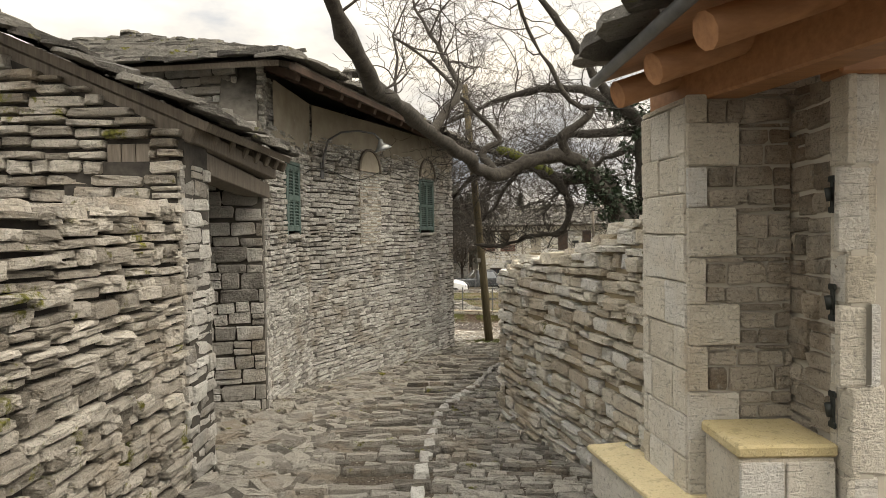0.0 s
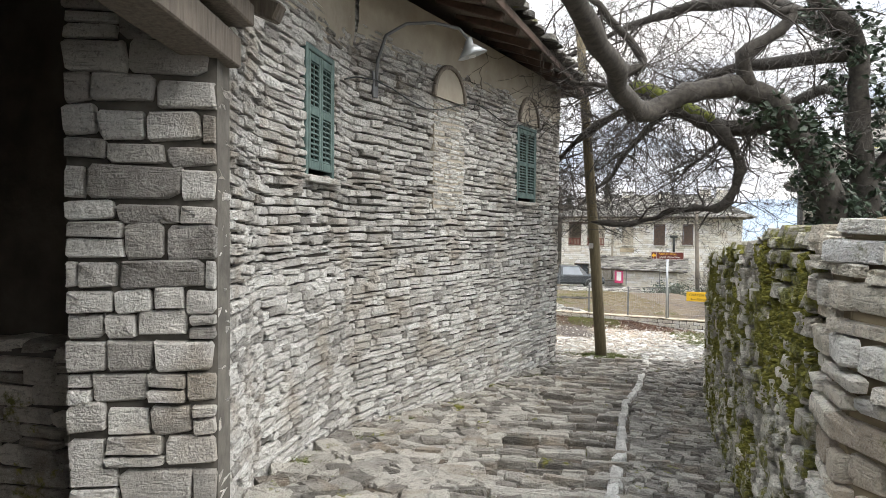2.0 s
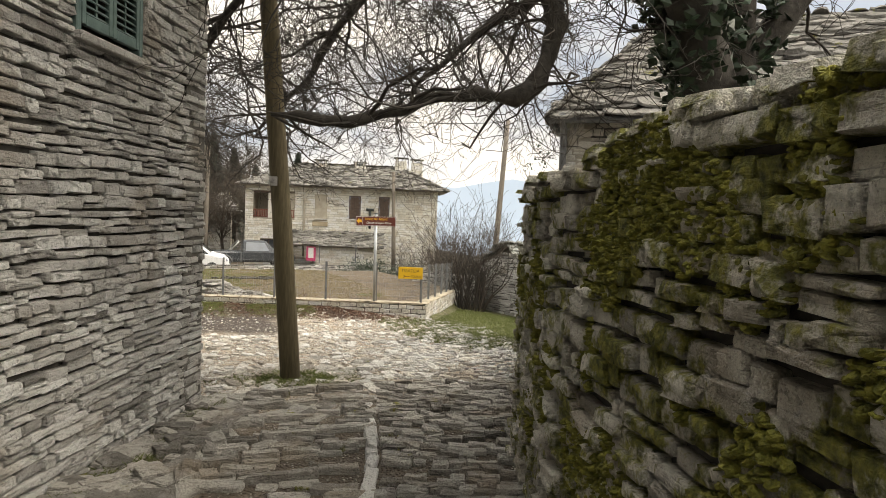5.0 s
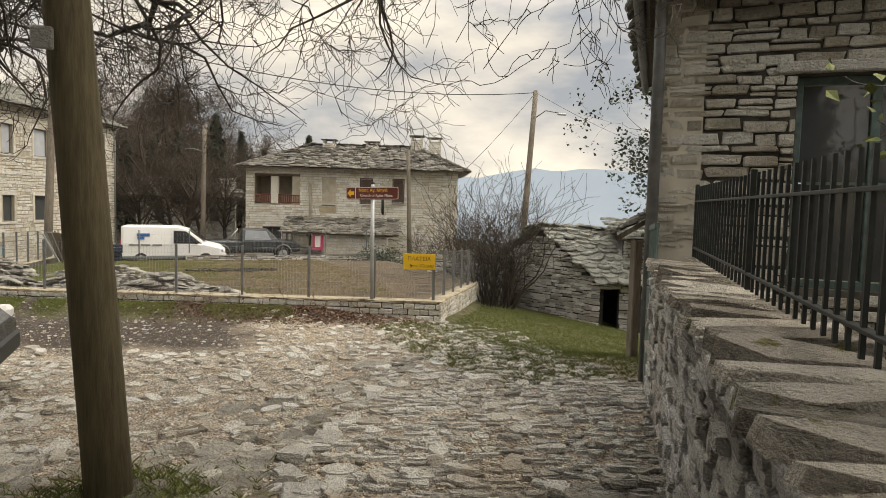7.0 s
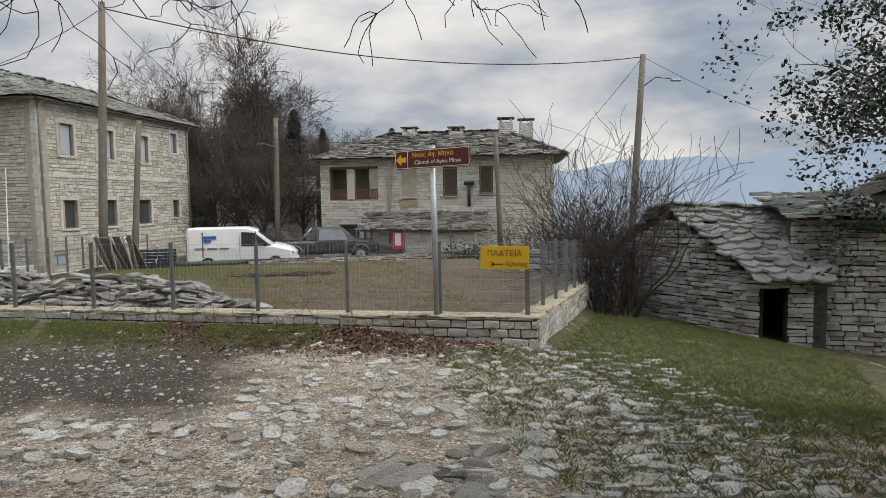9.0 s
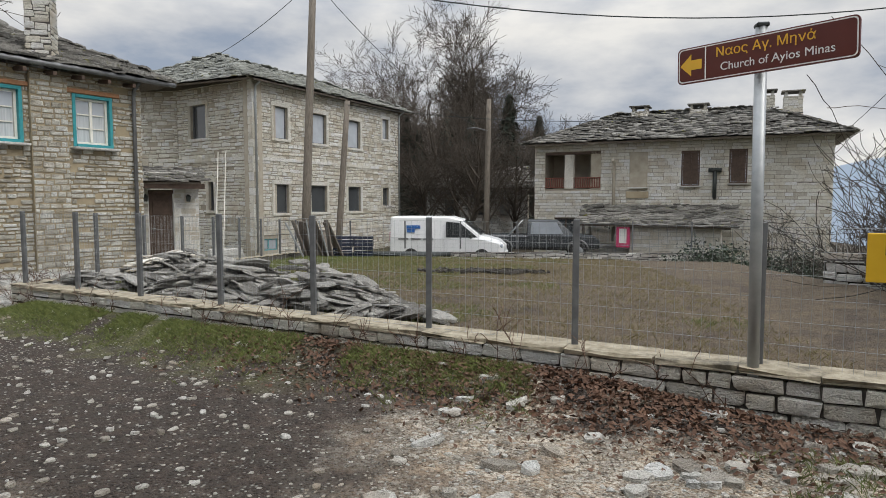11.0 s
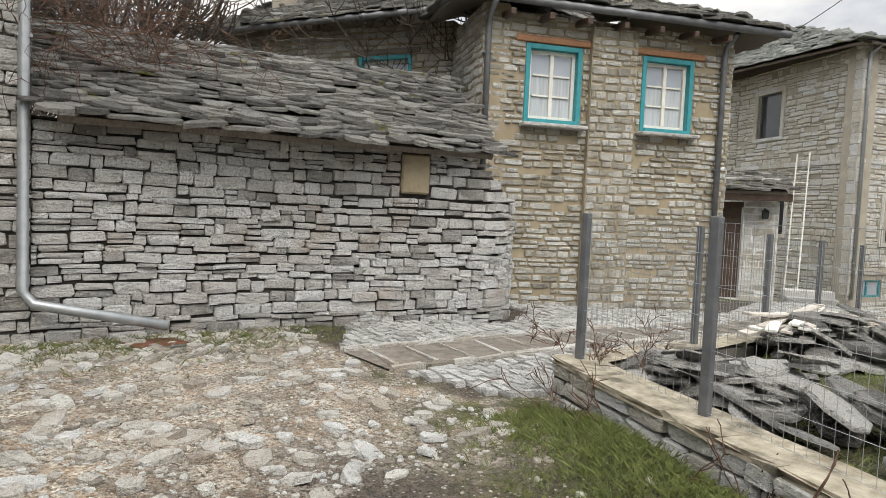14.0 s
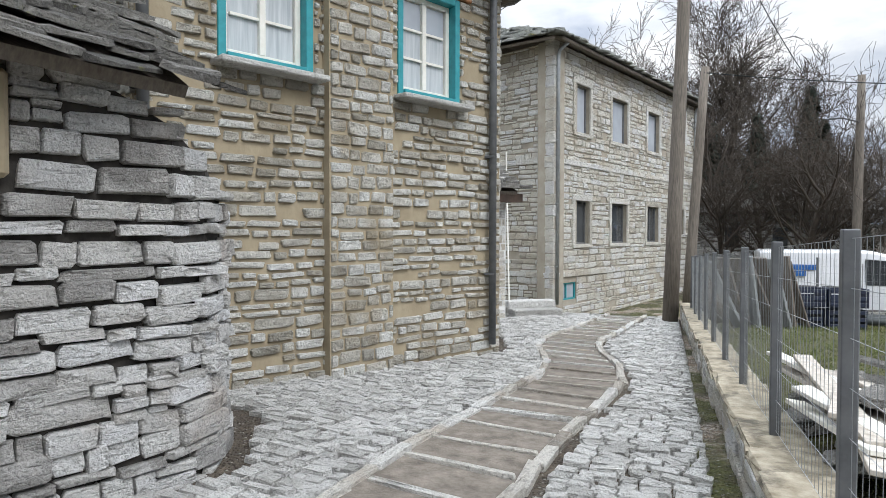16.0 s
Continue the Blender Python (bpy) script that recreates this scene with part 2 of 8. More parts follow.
M_RUST = plain_mat("rusted_iron", (0.09, 0.03, 0.018), (0.2, 0.08, 0.045), 18, 0.85, 0.2, 0.3)
M_IRON = plain_mat("dark_wrought_iron", (0.02, 0.025, 0.024), (0.04, 0.045, 0.043), 14, 0.5, 0.4, 0.1)
M_LEAD = plain_mat("grey_gutter_metal", (0.12, 0.125, 0.13), (0.2, 0.205, 0.21), 8, 0.55, 0.5, 0.05)
M_BROWNSIGN = plain_mat("brown_sign_enamel", (0.095, 0.018, 0.012), (0.115, 0.024, 0.016), 6, 0.35, bump=0.02)
M_YELLOW = plain_mat("yellow_sign_paint", (0.62, 0.37, 0.012), (0.7, 0.43, 0.02), 5, 0.5, bump=0.05)
M_SIGNTEXT_W = plain_mat("sign_white", (0.75, 0.75, 0.72), (0.8, 0.8, 0.78), 5, 0.5, bump=0.0)
M_SIGNTEXT_Y = plain_mat("sign_yellow", (0.75, 0.42, 0.03), (0.8, 0.46, 0.04), 5, 0.5, bump=0.0)
M_SIGNTEXT_B = plain_mat("sign_brown_ink", (0.05, 0.03, 0.01), (0.06, 0.035, 0.012), 5, 0.5, bump=0.0)
M_VANWHITE = plain_mat("white_car_paint", (0.72, 0.73, 0.74), (0.78, 0.79, 0.8), 2, 0.25, bump=0.0)
M_CARDARK = plain_mat("dark_grey_car_paint", (0.03, 0.035, 0.04), (0.05, 0.055, 0.06), 2, 0.25, bump=0.0)
M_TYRE = plain_mat("tyre_rubber", (0.018, 0.018, 0.018), (0.035, 0.035, 0.035), 20, 0.85, bump=0.2)
M_BLUE = plain_mat("blue_plastic", (0.02, 0.10, 0.35), (0.03, 0.16, 0.45), 6, 0.5, bump=0.05)
M_NAVY = plain_mat("navy_plastic", (0.01, 0.015, 0.035), (0.02, 0.03, 0.06), 6, 0.5, bump=0.05)
M_PINK = plain_mat("pink_door_paint", (0.5, 0.03, 0.12), (0.58, 0.045, 0.16), 6, 0.5, bump=0.05)
M_BRICKRED = plain_mat("red_brown_rail_paint", (0.13, 0.04, 0.025), (0.19, 0.06, 0.04), 8, 0.6, bump=0.05)
M_YSTONE = stone_mat("yellow_bench_slab", (0.48, 0.40, 0.22), (0.56, 0.46, 0.26), (0.62, 0.53, 0.33), None, 0.1, 0, 0.1, 0.3)
M_FIR = plain_mat("fir_needles", (0.008, 0.014, 0.009), (0.022, 0.035, 0.02), 10, 0.8, bump=0.2)
M_WOODS = plain_mat("bare_wood_twigs", (0.04, 0.032, 0.025), (0.095, 0.076, 0.058), 3, 0.9, bump=0.2)


# ---------------------------------------------------------------- builders
def thing(name, label="", category="", group="", at=(0, 0, 0), rz=0.0, kind=""):
    ob = new(name)
    ob.empty_display_size = 0.1
    ob.matrix_basis = pose(*at, 0, 0, rz)
    return tagged(ob, label, category, group, kind)


def mesh_of(verts, faces, mats, name="mesh", slots=None, smooth=False):
    me = bpy.data.meshes.new(name)
    me.from_pydata([tuple(v) for v in verts], [], faces)
    for m in mats if isinstance(mats, (list, tuple)) else [mats]:
        me.materials.append(m)
    if slots:
        me.polygons.foreach_set("material_index", slots)
    if smooth:
        me.polygons.foreach_set("use_smooth", [True] * len(faces))
    me.update()
    return me


def part(name, bm, material, parent, label=""):
    """Links a bmesh or a mesh as one object under a thing or a part."""
    if isinstance(bm, bmesh.types.BMesh):
        me = bpy.data.meshes.new(name)
        bm.to_mesh(me)
        bm.free()
    else:
        me = bm
    if material is not None and not me.materials:
        me.materials.append(material)
    ob = new(name, me)
    if parent is not None:
        ob.parent = parent
    return tagged(ob, label)


def add_box(bm, c, size, rot=None, bevel=0.0, taper=1.0):
    """A box with chamfered edges; taper scales its top."""
    out = bmesh.ops.create_cube(bm, size=1.0)
    vs = out["verts"]
    for v in vs:
        k = taper if v.co.z > 0 else 1.0
        v.co = Vector((v.co.x * size[0] * k, v.co.y * size[1] * k, v.co.z * size[2]))
    if bevel:
        es = list({e for v in vs for e in v.link_edges})
        vs = [v for v in bmesh.ops.bevel(bm, geom=es + vs, offset=bevel, segments=1, affect="EDGES")["verts"]]
    m = Matrix.Translation(c) @ (rot.to_4x4() if rot else Matrix())
    bmesh.ops.transform(bm, matrix=m, verts=vs)


def box(c, size, rot=None, bevel=0.0, taper=1.0):
    bm = bmesh.new()
    add_box(bm, c, size, rot, bevel, taper)
    return bm


def add_tube(bm, pts, radii, seg=8, caps=True):
    """A round tube along a line of points."""
    pts = [Vector(p) for p in pts]
    if isinstance(radii, (int, float)):
        radii = [radii] * len(pts)
    rings, side = [], None
    for k, p in enumerate(pts):
        d = (pts[min(k + 1, len(pts) - 1)] - pts[max(k - 1, 0)]).normalized()
        if side is None:
            side = d.orthogonal().normalized()
        side = (side - d * side.dot(d)).normalized()
        up = d.cross(side)
        rings.append([bm.verts.new(p + radii[k] * (math.cos(a) * side + math.sin(a) * up)) for a in (2 * math.pi * j / seg for j in range(seg))])
    for a, b in zip(rings, rings[1:]):
        for j in range(seg):
            f = bm.faces.new((a[j], a[(j + 1) % seg], b[(j + 1) % seg], b[j]))
            f.smooth = True
    if caps:
        bm.faces.new(rings[0][::-1])
        bm.faces.new(rings[-1])


def tube(pts, radii, seg=8):
    bm = bmesh.new()
    add_tube(bm, pts, radii, seg)
    return bm


def along(a, b):
    """Rotation whose x axis points from a to b, level across."""
    d = (Vector(b) - Vector(a)).normalized()
    y = Vector((0, 0, 1)).cross(d).normalized()
    return Matrix((d, y, d.cross(y))).transposed()


def beam(a, b, w, h, bevel=0.008):
    a, b = Vector(a), Vector(b)
    return box((a + b) / 2, ((b - a).length, w, h), along(a, b), bevel)


class Line:
    """A plan line of a wall; its outer face looks to the right of its way."""

    def __init__(self, *pts):
        self.p = [Vector((*q, 0)) for q in pts]
        self.s = [0.0]
        for a, b in zip(self.p, self.p[1:]):
            self.s.append(self.s[-1] + (b - a).length)
        self.length = self.s[-1]

    def at(self, s):
        k = 0
        while k < len(self.p) - 2 and s > self.s[k + 1]:
            k += 1
        d = (self.p[k + 1] - self.p[k]).normalized()
        return self.p[k] + d * (s - self.s[k]), d, Vector((d.y, -d.x, 0))

    def spot(self, s, z, out=0.0):
        """A pose on the face: x along the wall, y outwards, z up."""
        p, d, n = self.at(s)
        # x runs against the way, so that the pose is right-handed
        m = Matrix((-d, n, Vector((0, 0, 1)))).transposed().to_4x4()
        m.translation = p + n * out + Vector((0, 0, z))
        return m


def call(f, s):
    return f(s) if callable(f) else f


rng = random.Random(7)


def stone_shape(seed, flat=0.10, inset=0.09, chop=0.17):
    """A unit stone: 1 wide (x), 1 high (z), from y = 0 to y = 1; rough front, worn edges."""
    r = random.Random(seed)
    c = lambda: chop * r.uniform(0.25, 1.0)
    ring = []
    for sx, sz in ((-1, -1), (1, -1), (1, 1), (-1, 1)):
        a, b = c() * 0.5, c()
        pair = [(sx * (0.5 - a), sz * 0.5), (sx * 0.5, sz * (0.5 - b))]
        if sx * sz < 0:
            pair.reverse()
        if sx > 0 and sz < 0 or sx < 0 and sz > 0:
            pair = [(sx * (0.5 - a), sz * 0.5), (sx * 0.5, sz * (0.5 - b))]
        else:
            pair = [(sx * 0.5, sz * (0.5 - b)), (sx * (0.5 - a), sz * 0.5)]
        ring += pair
    ring = [(x + r.uniform(-0.2, 0.2) * chop, z + r.uniform(-0.45, 0.35) * chop) for x, z in ring]
    v = [(x, 0.0, z) for x, z in ring]
    v += [(x, 0.72 + r.uniform(-flat, flat), z) for x, z in ring]
    v += [(x * (1 - inset * 0.7), 1.0 + r.uniform(-2 * flat, flat), z * (1 - inset * 1.6)) for x, z in ring]
    v.append((r.uniform(-0.15, 0.15), 1.0 + r.uniform(-flat, 1.5 * flat), r.uniform(-0.12, 0.12)))
    f = []
    for k in range(8):
        j = (k + 1) % 8
        f += [(k, 8 + k, 8 + j, j), (8 + k, 16 + k, 16 + j, 8 + j), (16 + k, 24, 16 + j)]
    return np.array(v), f


def slab_shape(seed):
    """A unit split slab: 1 by 1 in plan, from z = 0 to z = 1, ragged outline."""
    r = random.Random(seed)
    ring = []
    for k in range(8):
        a = 2 * math.pi * (k + 0.5) / 8
        x, y = math.cos(a), math.sin(a)
        q = 0.5 / max(abs(x), abs(y))
        ring.append((x * q * r.uniform(0.9, 1.06), y * q * r.uniform(0.86, 1.06)))
    v = [(x, y, r.uniform(-0.2, 0.2)) for x, y in ring] + [(x * 0.95, y * 0.95, 1 + r.uniform(-0.3, 0.2)) for x, y in ring]
    f = [tuple(range(7, -1, -1)), tuple(range(8, 16))] + [(k, (k + 1) % 8, 8 + (k + 1) % 8, 8 + k) for k in range(8)]
    return np.array(v), f


def cushion_shape(seed):
    """A unit cushion: 1 wide, 1 high, from y = 0 to y = 1, domed and lumpy."""
    r = random.Random(seed)
    v, f = [], []
    for k, (rad, y) in enumerate(((0.5, 0.0), (0.47, 0.55), (0.28, 0.9))):
        for j in range(7):
            a = 2 * math.pi * (j + 0.5 * k) / 7
            q = rad * r.uniform(0.75, 1.15)
            v.append((q * math.cos(a), y * r.uniform(0.85, 1.15), q * math.sin(a)))
    v.append((0.0, 1.0, 0.0))
    for k in range(2):
        for j in range(7):
            a, b = k * 7 + j, k * 7 + (j + 1) % 7
            f.append((a, a + 7, b + 7, b))
    f += [(14 + j, 21, 14 + (j + 1) % 7) for j in range(7)]
    return np.array(v), f


CUSHIONS = [cushion_shape(700 + k) for k in range(8)]
STONES = [stone_shape(100 + k, 0.085, 0.08, 0.2) for k in range(24)]
NEAT = [stone_shape(300 + k, 0.05, 0.04, 0.06) for k in range(10)]
SLABS = [slab_shape(500 + k) for k in range(14)]
SHARED = {}


def lay(entries, shapes, mat, parent, piece_name, rest_name, near=None, most=300):
    """Lays pieces (matrix, shape number, x, y, z). The ones nearest to the point near are objects of their own; the rest is one mesh."""
    entries = [(m, k % len(shapes)) for m, k in entries]
    if near is not None:
        nv = Vector(near)
        entries = sorted(entries, key=lambda e: (e[0].translation - nv).length_squared)
    own, rest = (entries[:most], entries[most:]) if near is not None else ([], entries)
    for m, k in own:
        key = (id(shapes), k, mat.name)
        if key not in SHARED:
            SHARED[key] = mesh_of(shapes[k][0], shapes[k][1], mat, piece_name)
        ob = new(piece_name, SHARED[key])
        ob.parent = parent
        ob.matrix_basis = m
    if rest:
        vs, fs, base = [], [], 0
        for m, k in rest:
            a = np.array(m)
            v, f = shapes[k]
            vs.append(v @ a[:3, :3].T + a[:3, 3])
            fs += [tuple(i + base for i in q) for q in f]
            base += len(v)
        ob = part(rest_name, mesh_of(np.concatenate(vs), fs, mat, rest_name), None, parent)
        tagged(ob, kind="stuff")


def wall_core(line, zb, zt, thick, holes, mat, name, parent, inset=0.02):
    """The solid body of a wall with openings that go through it."""
    cuts = set(line.s)
    n = max(1, int(line.length / 0.8))
    cuts |= {line.length * k / n for k in range(n + 1)}
    for h in holes:
        cuts = {c for c in cuts if not h[0] < c < h[1] or c in line.s}
        cuts |= {h[0], h[1]}
    cuts = sorted(cuts)
    v, f = [], []

    def quad(*q):
        b = len(v)
        v.extend(q)
        f.append((b, b + 1, b + 2, b + 3))

    for a, b in zip(cuts, cuts[1:]):
        if b - a < 1e-4:
            continue
        mid = (a + b) / 2
        hs = sorted((h for h in holes if h[0] < mid < h[1]), key=lambda h: h[2])
        bands, lo = [], None
        for h in hs:
            bands.append((lo, h[2]))
            lo = h[3]
        bands.append((lo, None))
        _, d, nn = line.at(mid)
        pa, pb = line.at(a + 1e-5)[0], line.at(b - 1e-5)[0]
        fa, fb = pa - nn * inset, pb - nn * inset
        ba, bb = pa - nn * thick, pb - nn * thick
        up = lambda p, z: (p.x, p.y, z)
        for lo, hi in bands:
            la, lb = (call(zb, a), call(zb, b)) if lo is None else (lo, lo)
            ha, hb = (call(zt, a), call(zt, b)) if hi is None else (hi, hi)
            if ha <= la and hb <= lb:
                continue
            quad(up(fb, lb), up(fa, la), up(fa, ha), up(fb, hb))
            quad(up(ba, la), up(bb, lb), up(bb, hb), up(ba, ha))
            quad(up(fa, ha), up(ba, ha), up(bb, hb), up(fb, hb))
            quad(up(fa, la), up(fb, lb), up(bb, lb), up(ba, la))
            quad(up(fa, la), up(ba, la), up(ba, ha), up(fa, ha))
            quad(up(fb, lb), up(fb, hb), up(bb, hb), up(bb, lb))
    return part(name, mesh_of(v, f, mat, name), None, parent)


def stone_face(line, zb, zt, holes, mat, parent, course=(0.07, 0.13), lengths=(0.16, 0.42), proud=(0.03, 0.06), gap=0.016, near=None,
               most=250, shapes=STONES, skip=0.0, back=0.03, piece="stone", wander=0.012, seed=1, sway=0.035, split=0.18):
    """Courses of stones along a wall's face, left out where an opening is."""
    r = random.Random(seed)
    zmin = min(call(zb, line.length * k / 20) for k in range(21))
    zmax = max(call(zt, line.length * k / 20) for k in range(21))
    out, z = [], zmin
    while z < zmax:
        h = r.uniform(*course)
        s = -r.uniform(0, lengths[0])
        while s < line.length:
            n = r.uniform(*lengths) * (1.25 if r.random() < 0.12 else 1.0)
            a, b = max(s, 0.0), min(s + n, line.length)
            s += n
            if b - a < 0.05:
                continue
            for q in holes:
                if z + h > q[2] + 0.02 and z < q[3] - 0.02:
                    if a < q[1] and b > q[1]:
                        a = max(a, q[1])
                    elif a < q[0] and b > q[0]:
                        b = min(b, q[0])
                    elif a >= q[0] and b <= q[1]:
                        b = a
            if b - a < 0.05:
                continue
            mid = (a + b) / 2
            lo, hi = max(z, call(zb, mid)), min(z + h, call(zt, mid))
            if hi - lo < 0.03 or r.random() < skip:
                continue
            bits = [(lo, hi)]
            if shapes is STONES and hi - lo > 0.085 and r.random() < split:
                cut = lo + (hi - lo) * r.uniform(0.35, 0.65)
                bits = [(lo, cut), (cut, hi)]
            dz = 0 if shapes is NEAT else sway * noise.noise((mid * 0.6, z * 0.9, seed)) + 0.5 * sway * noise.noise((mid * 2.3, z * 1.5, seed + 9))
            dz += 0 if shapes is NEAT else r.uniform(-wander, wander)
            j = 0.15 if shapes is NEAT else 1.0
            for lo, hi in bits:
                m = line.spot(mid, (lo + hi) / 2 + dz, -back)
                m = m @ pose(0, 0, 0, j * r.uniform(-4, 4), j * r.uniform(-2.2, 2.2), j * r.uniform(-2.5, 2.5))
                m = m @ Matrix.Diagonal((b - a - gap, back + r.uniform(*proud), hi - lo - gap * (0.8 if len(bits) > 1 else 1.0), 1))
                out.append((m, r.randrange(len(shapes))))
        z += h
    lay(out, shapes, mat, parent, piece, "stonework", near, most)


def cap_stones(line, zt, width, mat, parent, thick=(0.04, 0.075), lengths=(0.14, 0.3), seed=3, lift=0.0, piece="coping_stone", out=0.05):
    """Flat stones along the top of a wall."""
    r = random.Random(seed)
    s, e = 0.0, []
    while s < line.length - 0.06:
        n = min(r.uniform(*lengths), line.length - s)
        h = r.uniform(*thick)
        m = line.spot(s + n / 2, call(zt, s + n / 2) + lift - 0.02, out - width / 2)
        m = m @ pose(0, 0, 0, r.uniform(-4, 4), r.uniform(-4, 4), r.uniform(-6, 6)) @ Matrix.Diagonal((n * 0.97, width * r.uniform(0.9, 1.1), h, 1))
        e.append((m, r.randrange(len(SLABS))))
        s += n
    lay(e, SLABS, mat, parent, piece, "coping", e[0][0].translation if e else None, 300)


def wall(name, line, zb, zt, thick, holes, stone, mortar, label, category="wall", kind="structure", top=None, joint=0.02, **kw):
    """joint: how far the mortar or the core lies behind the face line."""
    t = thing(name, label, category, kind=kind)
    wall_core(line, zb, zt, thick, holes, mortar, "wall_body", t, joint)
    stone_face(line, zb, zt, holes, stone, t, back=joint + 0.012, **kw)
    if top:
        cap_stones(line, zt, thick + 0.08, top, t, seed=kw.get("seed", 1) + 50)
    return t


def slate_roof(parent, a, b, c, d, mat, size=(0.24, 0.55), row=0.17, thick=(0.03, 0.06), near=None, most=220, seed=1, plate=True, over=0.06, lift=0.4):
    """Stone slates over the quad a b (eave) c d (ridge, c above b); ragged overlapping rows."""
    r = random.Random(seed)
    a, b, c, d = (Vector(p) for p in (a, b, c, d))
    n = (b - a).cross(d - a).normalized()
    if n.length < 0.5:
        n = (b - a).cross(c - a).normalized()
    if n.z < 0:
        n = -n
    if plate:
        t = min(0.14 / max((b - a).length, 0.5), 0.2)
        u = min(0.14 / max((c - d).length, 0.5), 0.2)
        inner = (a.lerp(b, t), b.lerp(a, t), c.lerp(d, u), d.lerp(c, u))
        lo = [p - n * 0.07 for p in inner]
        hi = [p - n * 0.005 for p in inner]
        f = [(3, 2, 1, 0), (4, 5, 6, 7)] + [(k, (k + 1) % 4, 4 + (k + 1) % 4, 4 + k) for k in range(4)]
        part("roof_boarding", mesh_of(lo + hi, f, M_OLDWOOD, "roof_boarding"), None, parent)
    slope = max((d - a).length, (c - b).length)
    rows = max(2, int(slope / row))
    e = []
    for k in range(rows + 1):
        v = min(k / rows, 0.985)
        p, q = a.lerp(d, v), b.lerp(c, v)
        span = (q - p).length
        if span < 0.12:
            continue
        x = (q - p).normalized()
        up = (a.lerp(b, 0.5) - d.lerp(c, 0.5)).normalized() * -1
        y = (up - x * up.dot(x)).normalized()
        s = -r.uniform(0, 0.15)
        while s < span:
            w = r.uniform(*size)
            ln = row * r.uniform(1.5, 2.1)
            mid = s + w / 2
            s += w * 0.93
            if mid > span + 0.05:
                break
            pos = p + x * mid + y * (ln / 2 - over - r.uniform(0, 0.06) - (0.05 if k == 0 else 0)) + n * r.uniform(0.0, 0.04)
            m = Matrix((x, y, x.cross(y))).transposed().to_4x4()
            m.translation = pos + n * 0.03
            m = m @ pose(0, 0, 0, -math.degrees(lift) * 0.5 + r.uniform(-5, 5), r.uniform(-5.5, 5.5), r.uniform(-12, 12)) @ Matrix.Diagonal((w, ln, r.uniform(*thick), 1))
            e.append((m, r.randrange(len(SLABS))))
    lay(e, SLABS, mat, parent, "slate", "slates", near, most)


def ridge_slabs(parent, a, b, mat, w=0.45, seed=1):
    r = random.Random(seed)
    a, b = Vector(a), Vector(b)
    n = int((b - a).length / 0.3)
    e = []
    for k in range(n + 1):
        m = along(a, b).to_4x4()
        m.translation = a.lerp(b, k / max(n, 1)) + Vector((0, 0, 0.03))
        e.append((m @ pose(0, 0, 0, r.uniform(-5, 5), r.uniform(-8, 8), r.uniform(-8, 8)) @ Matrix.Diagonal((0.42, w, 0.045, 1)), r.randrange(len(SLABS))))
    lay(e, SLABS, mat, parent, "ridge_slab", "ridge", None)


# ---------------------------------------------------------------- ground
GY = (-12, 0, 2.4, 5, 7.9, 9.4, 12, 14.2, 16.1, 18, 21, 24, 28, 33, 40, 44, 47, 53, 70)
GZ = (0.6, 0.02, -0.25, -0.5, -0.8, -1.05, -1.4, -1.58, -1.66, -1.72, -2.13, -2.42, -2.5, -2.55, -2.85, -3.08, -3.5, -3.4, -3.1)


def smooth(lo, hi, v):
    t = min(max((v - lo) / (hi - lo), 0), 1)
    return t * t * (3 - 2 * t)


def fence_y(x):
    return 26.02 + (5.62 - x) * 0.392


def ground_z(x, y):
    z = float(np.interp(y, GY, GZ))
    side = 5.66 + 0.544 * (min(max(y, 26.0), 31.4) - 26.0)
    inside = (1 - smooth(-0.5, 0.3, x - side)) * smooth(26, 27, y) * (1 - smooth(42, 48, y))
    z -= 0.16 * max(0.0, min(x - 5.2, 14)) * smooth(20, 25, y) * (1 - inside)
    if -4.3 < x < 9.0 and y > fence_y(x):
        z += 0.20 * smooth(0.05, 0.5, y - fence_y(x)) * smooth(-4.4, -3.9, x) * (1 - smooth(-0.6, 0.0, x - side)) * (1 - smooth(40, 46, y))
    if -4.3 < x < 5.0 and y < fence_y(x) + 0.1:
        z += 0.17 * smooth(-0.9, -0.1, y - fence_y(x)) * (1 - smooth(3.0, 5.0, x)) * smooth(-4.3, -3.5, x)
    # wooded hill behind the houses, and the valley to its right
    z += 11 * smooth(60, 150, y) * (1 - smooth(-20, 30, x - 0.12 * y))
    z -= 60 * smooth(60, 260, y) * smooth(14, 80, x - 0.1 * y)
    return z


def ground_top(x, y):
    """The ground with its small bumps, on which loose things lie."""
    return ground_z(x, y) + 0.015 * noise.noise((x * 0.9, y * 0.9, 0)) + (0.014 * noise.noise((x * 1.7, y * 1.7, 5)) if -3 < y < 46 else 0)


def axis_steps(lo, hi, fine_lo, fine_hi, fine, coarse):
    v = list(np.arange(fine_lo, fine_hi, fine))
    k, s = fine_lo, fine
    while k > lo:
        s = min(s * 1.25, coarse)
        k -= s
        v.insert(0, k)
    k, s = fine_hi, fine
    while k < hi:
        v.append(k)
        s = min(s * 1.25, coarse)
        k += s
    return v


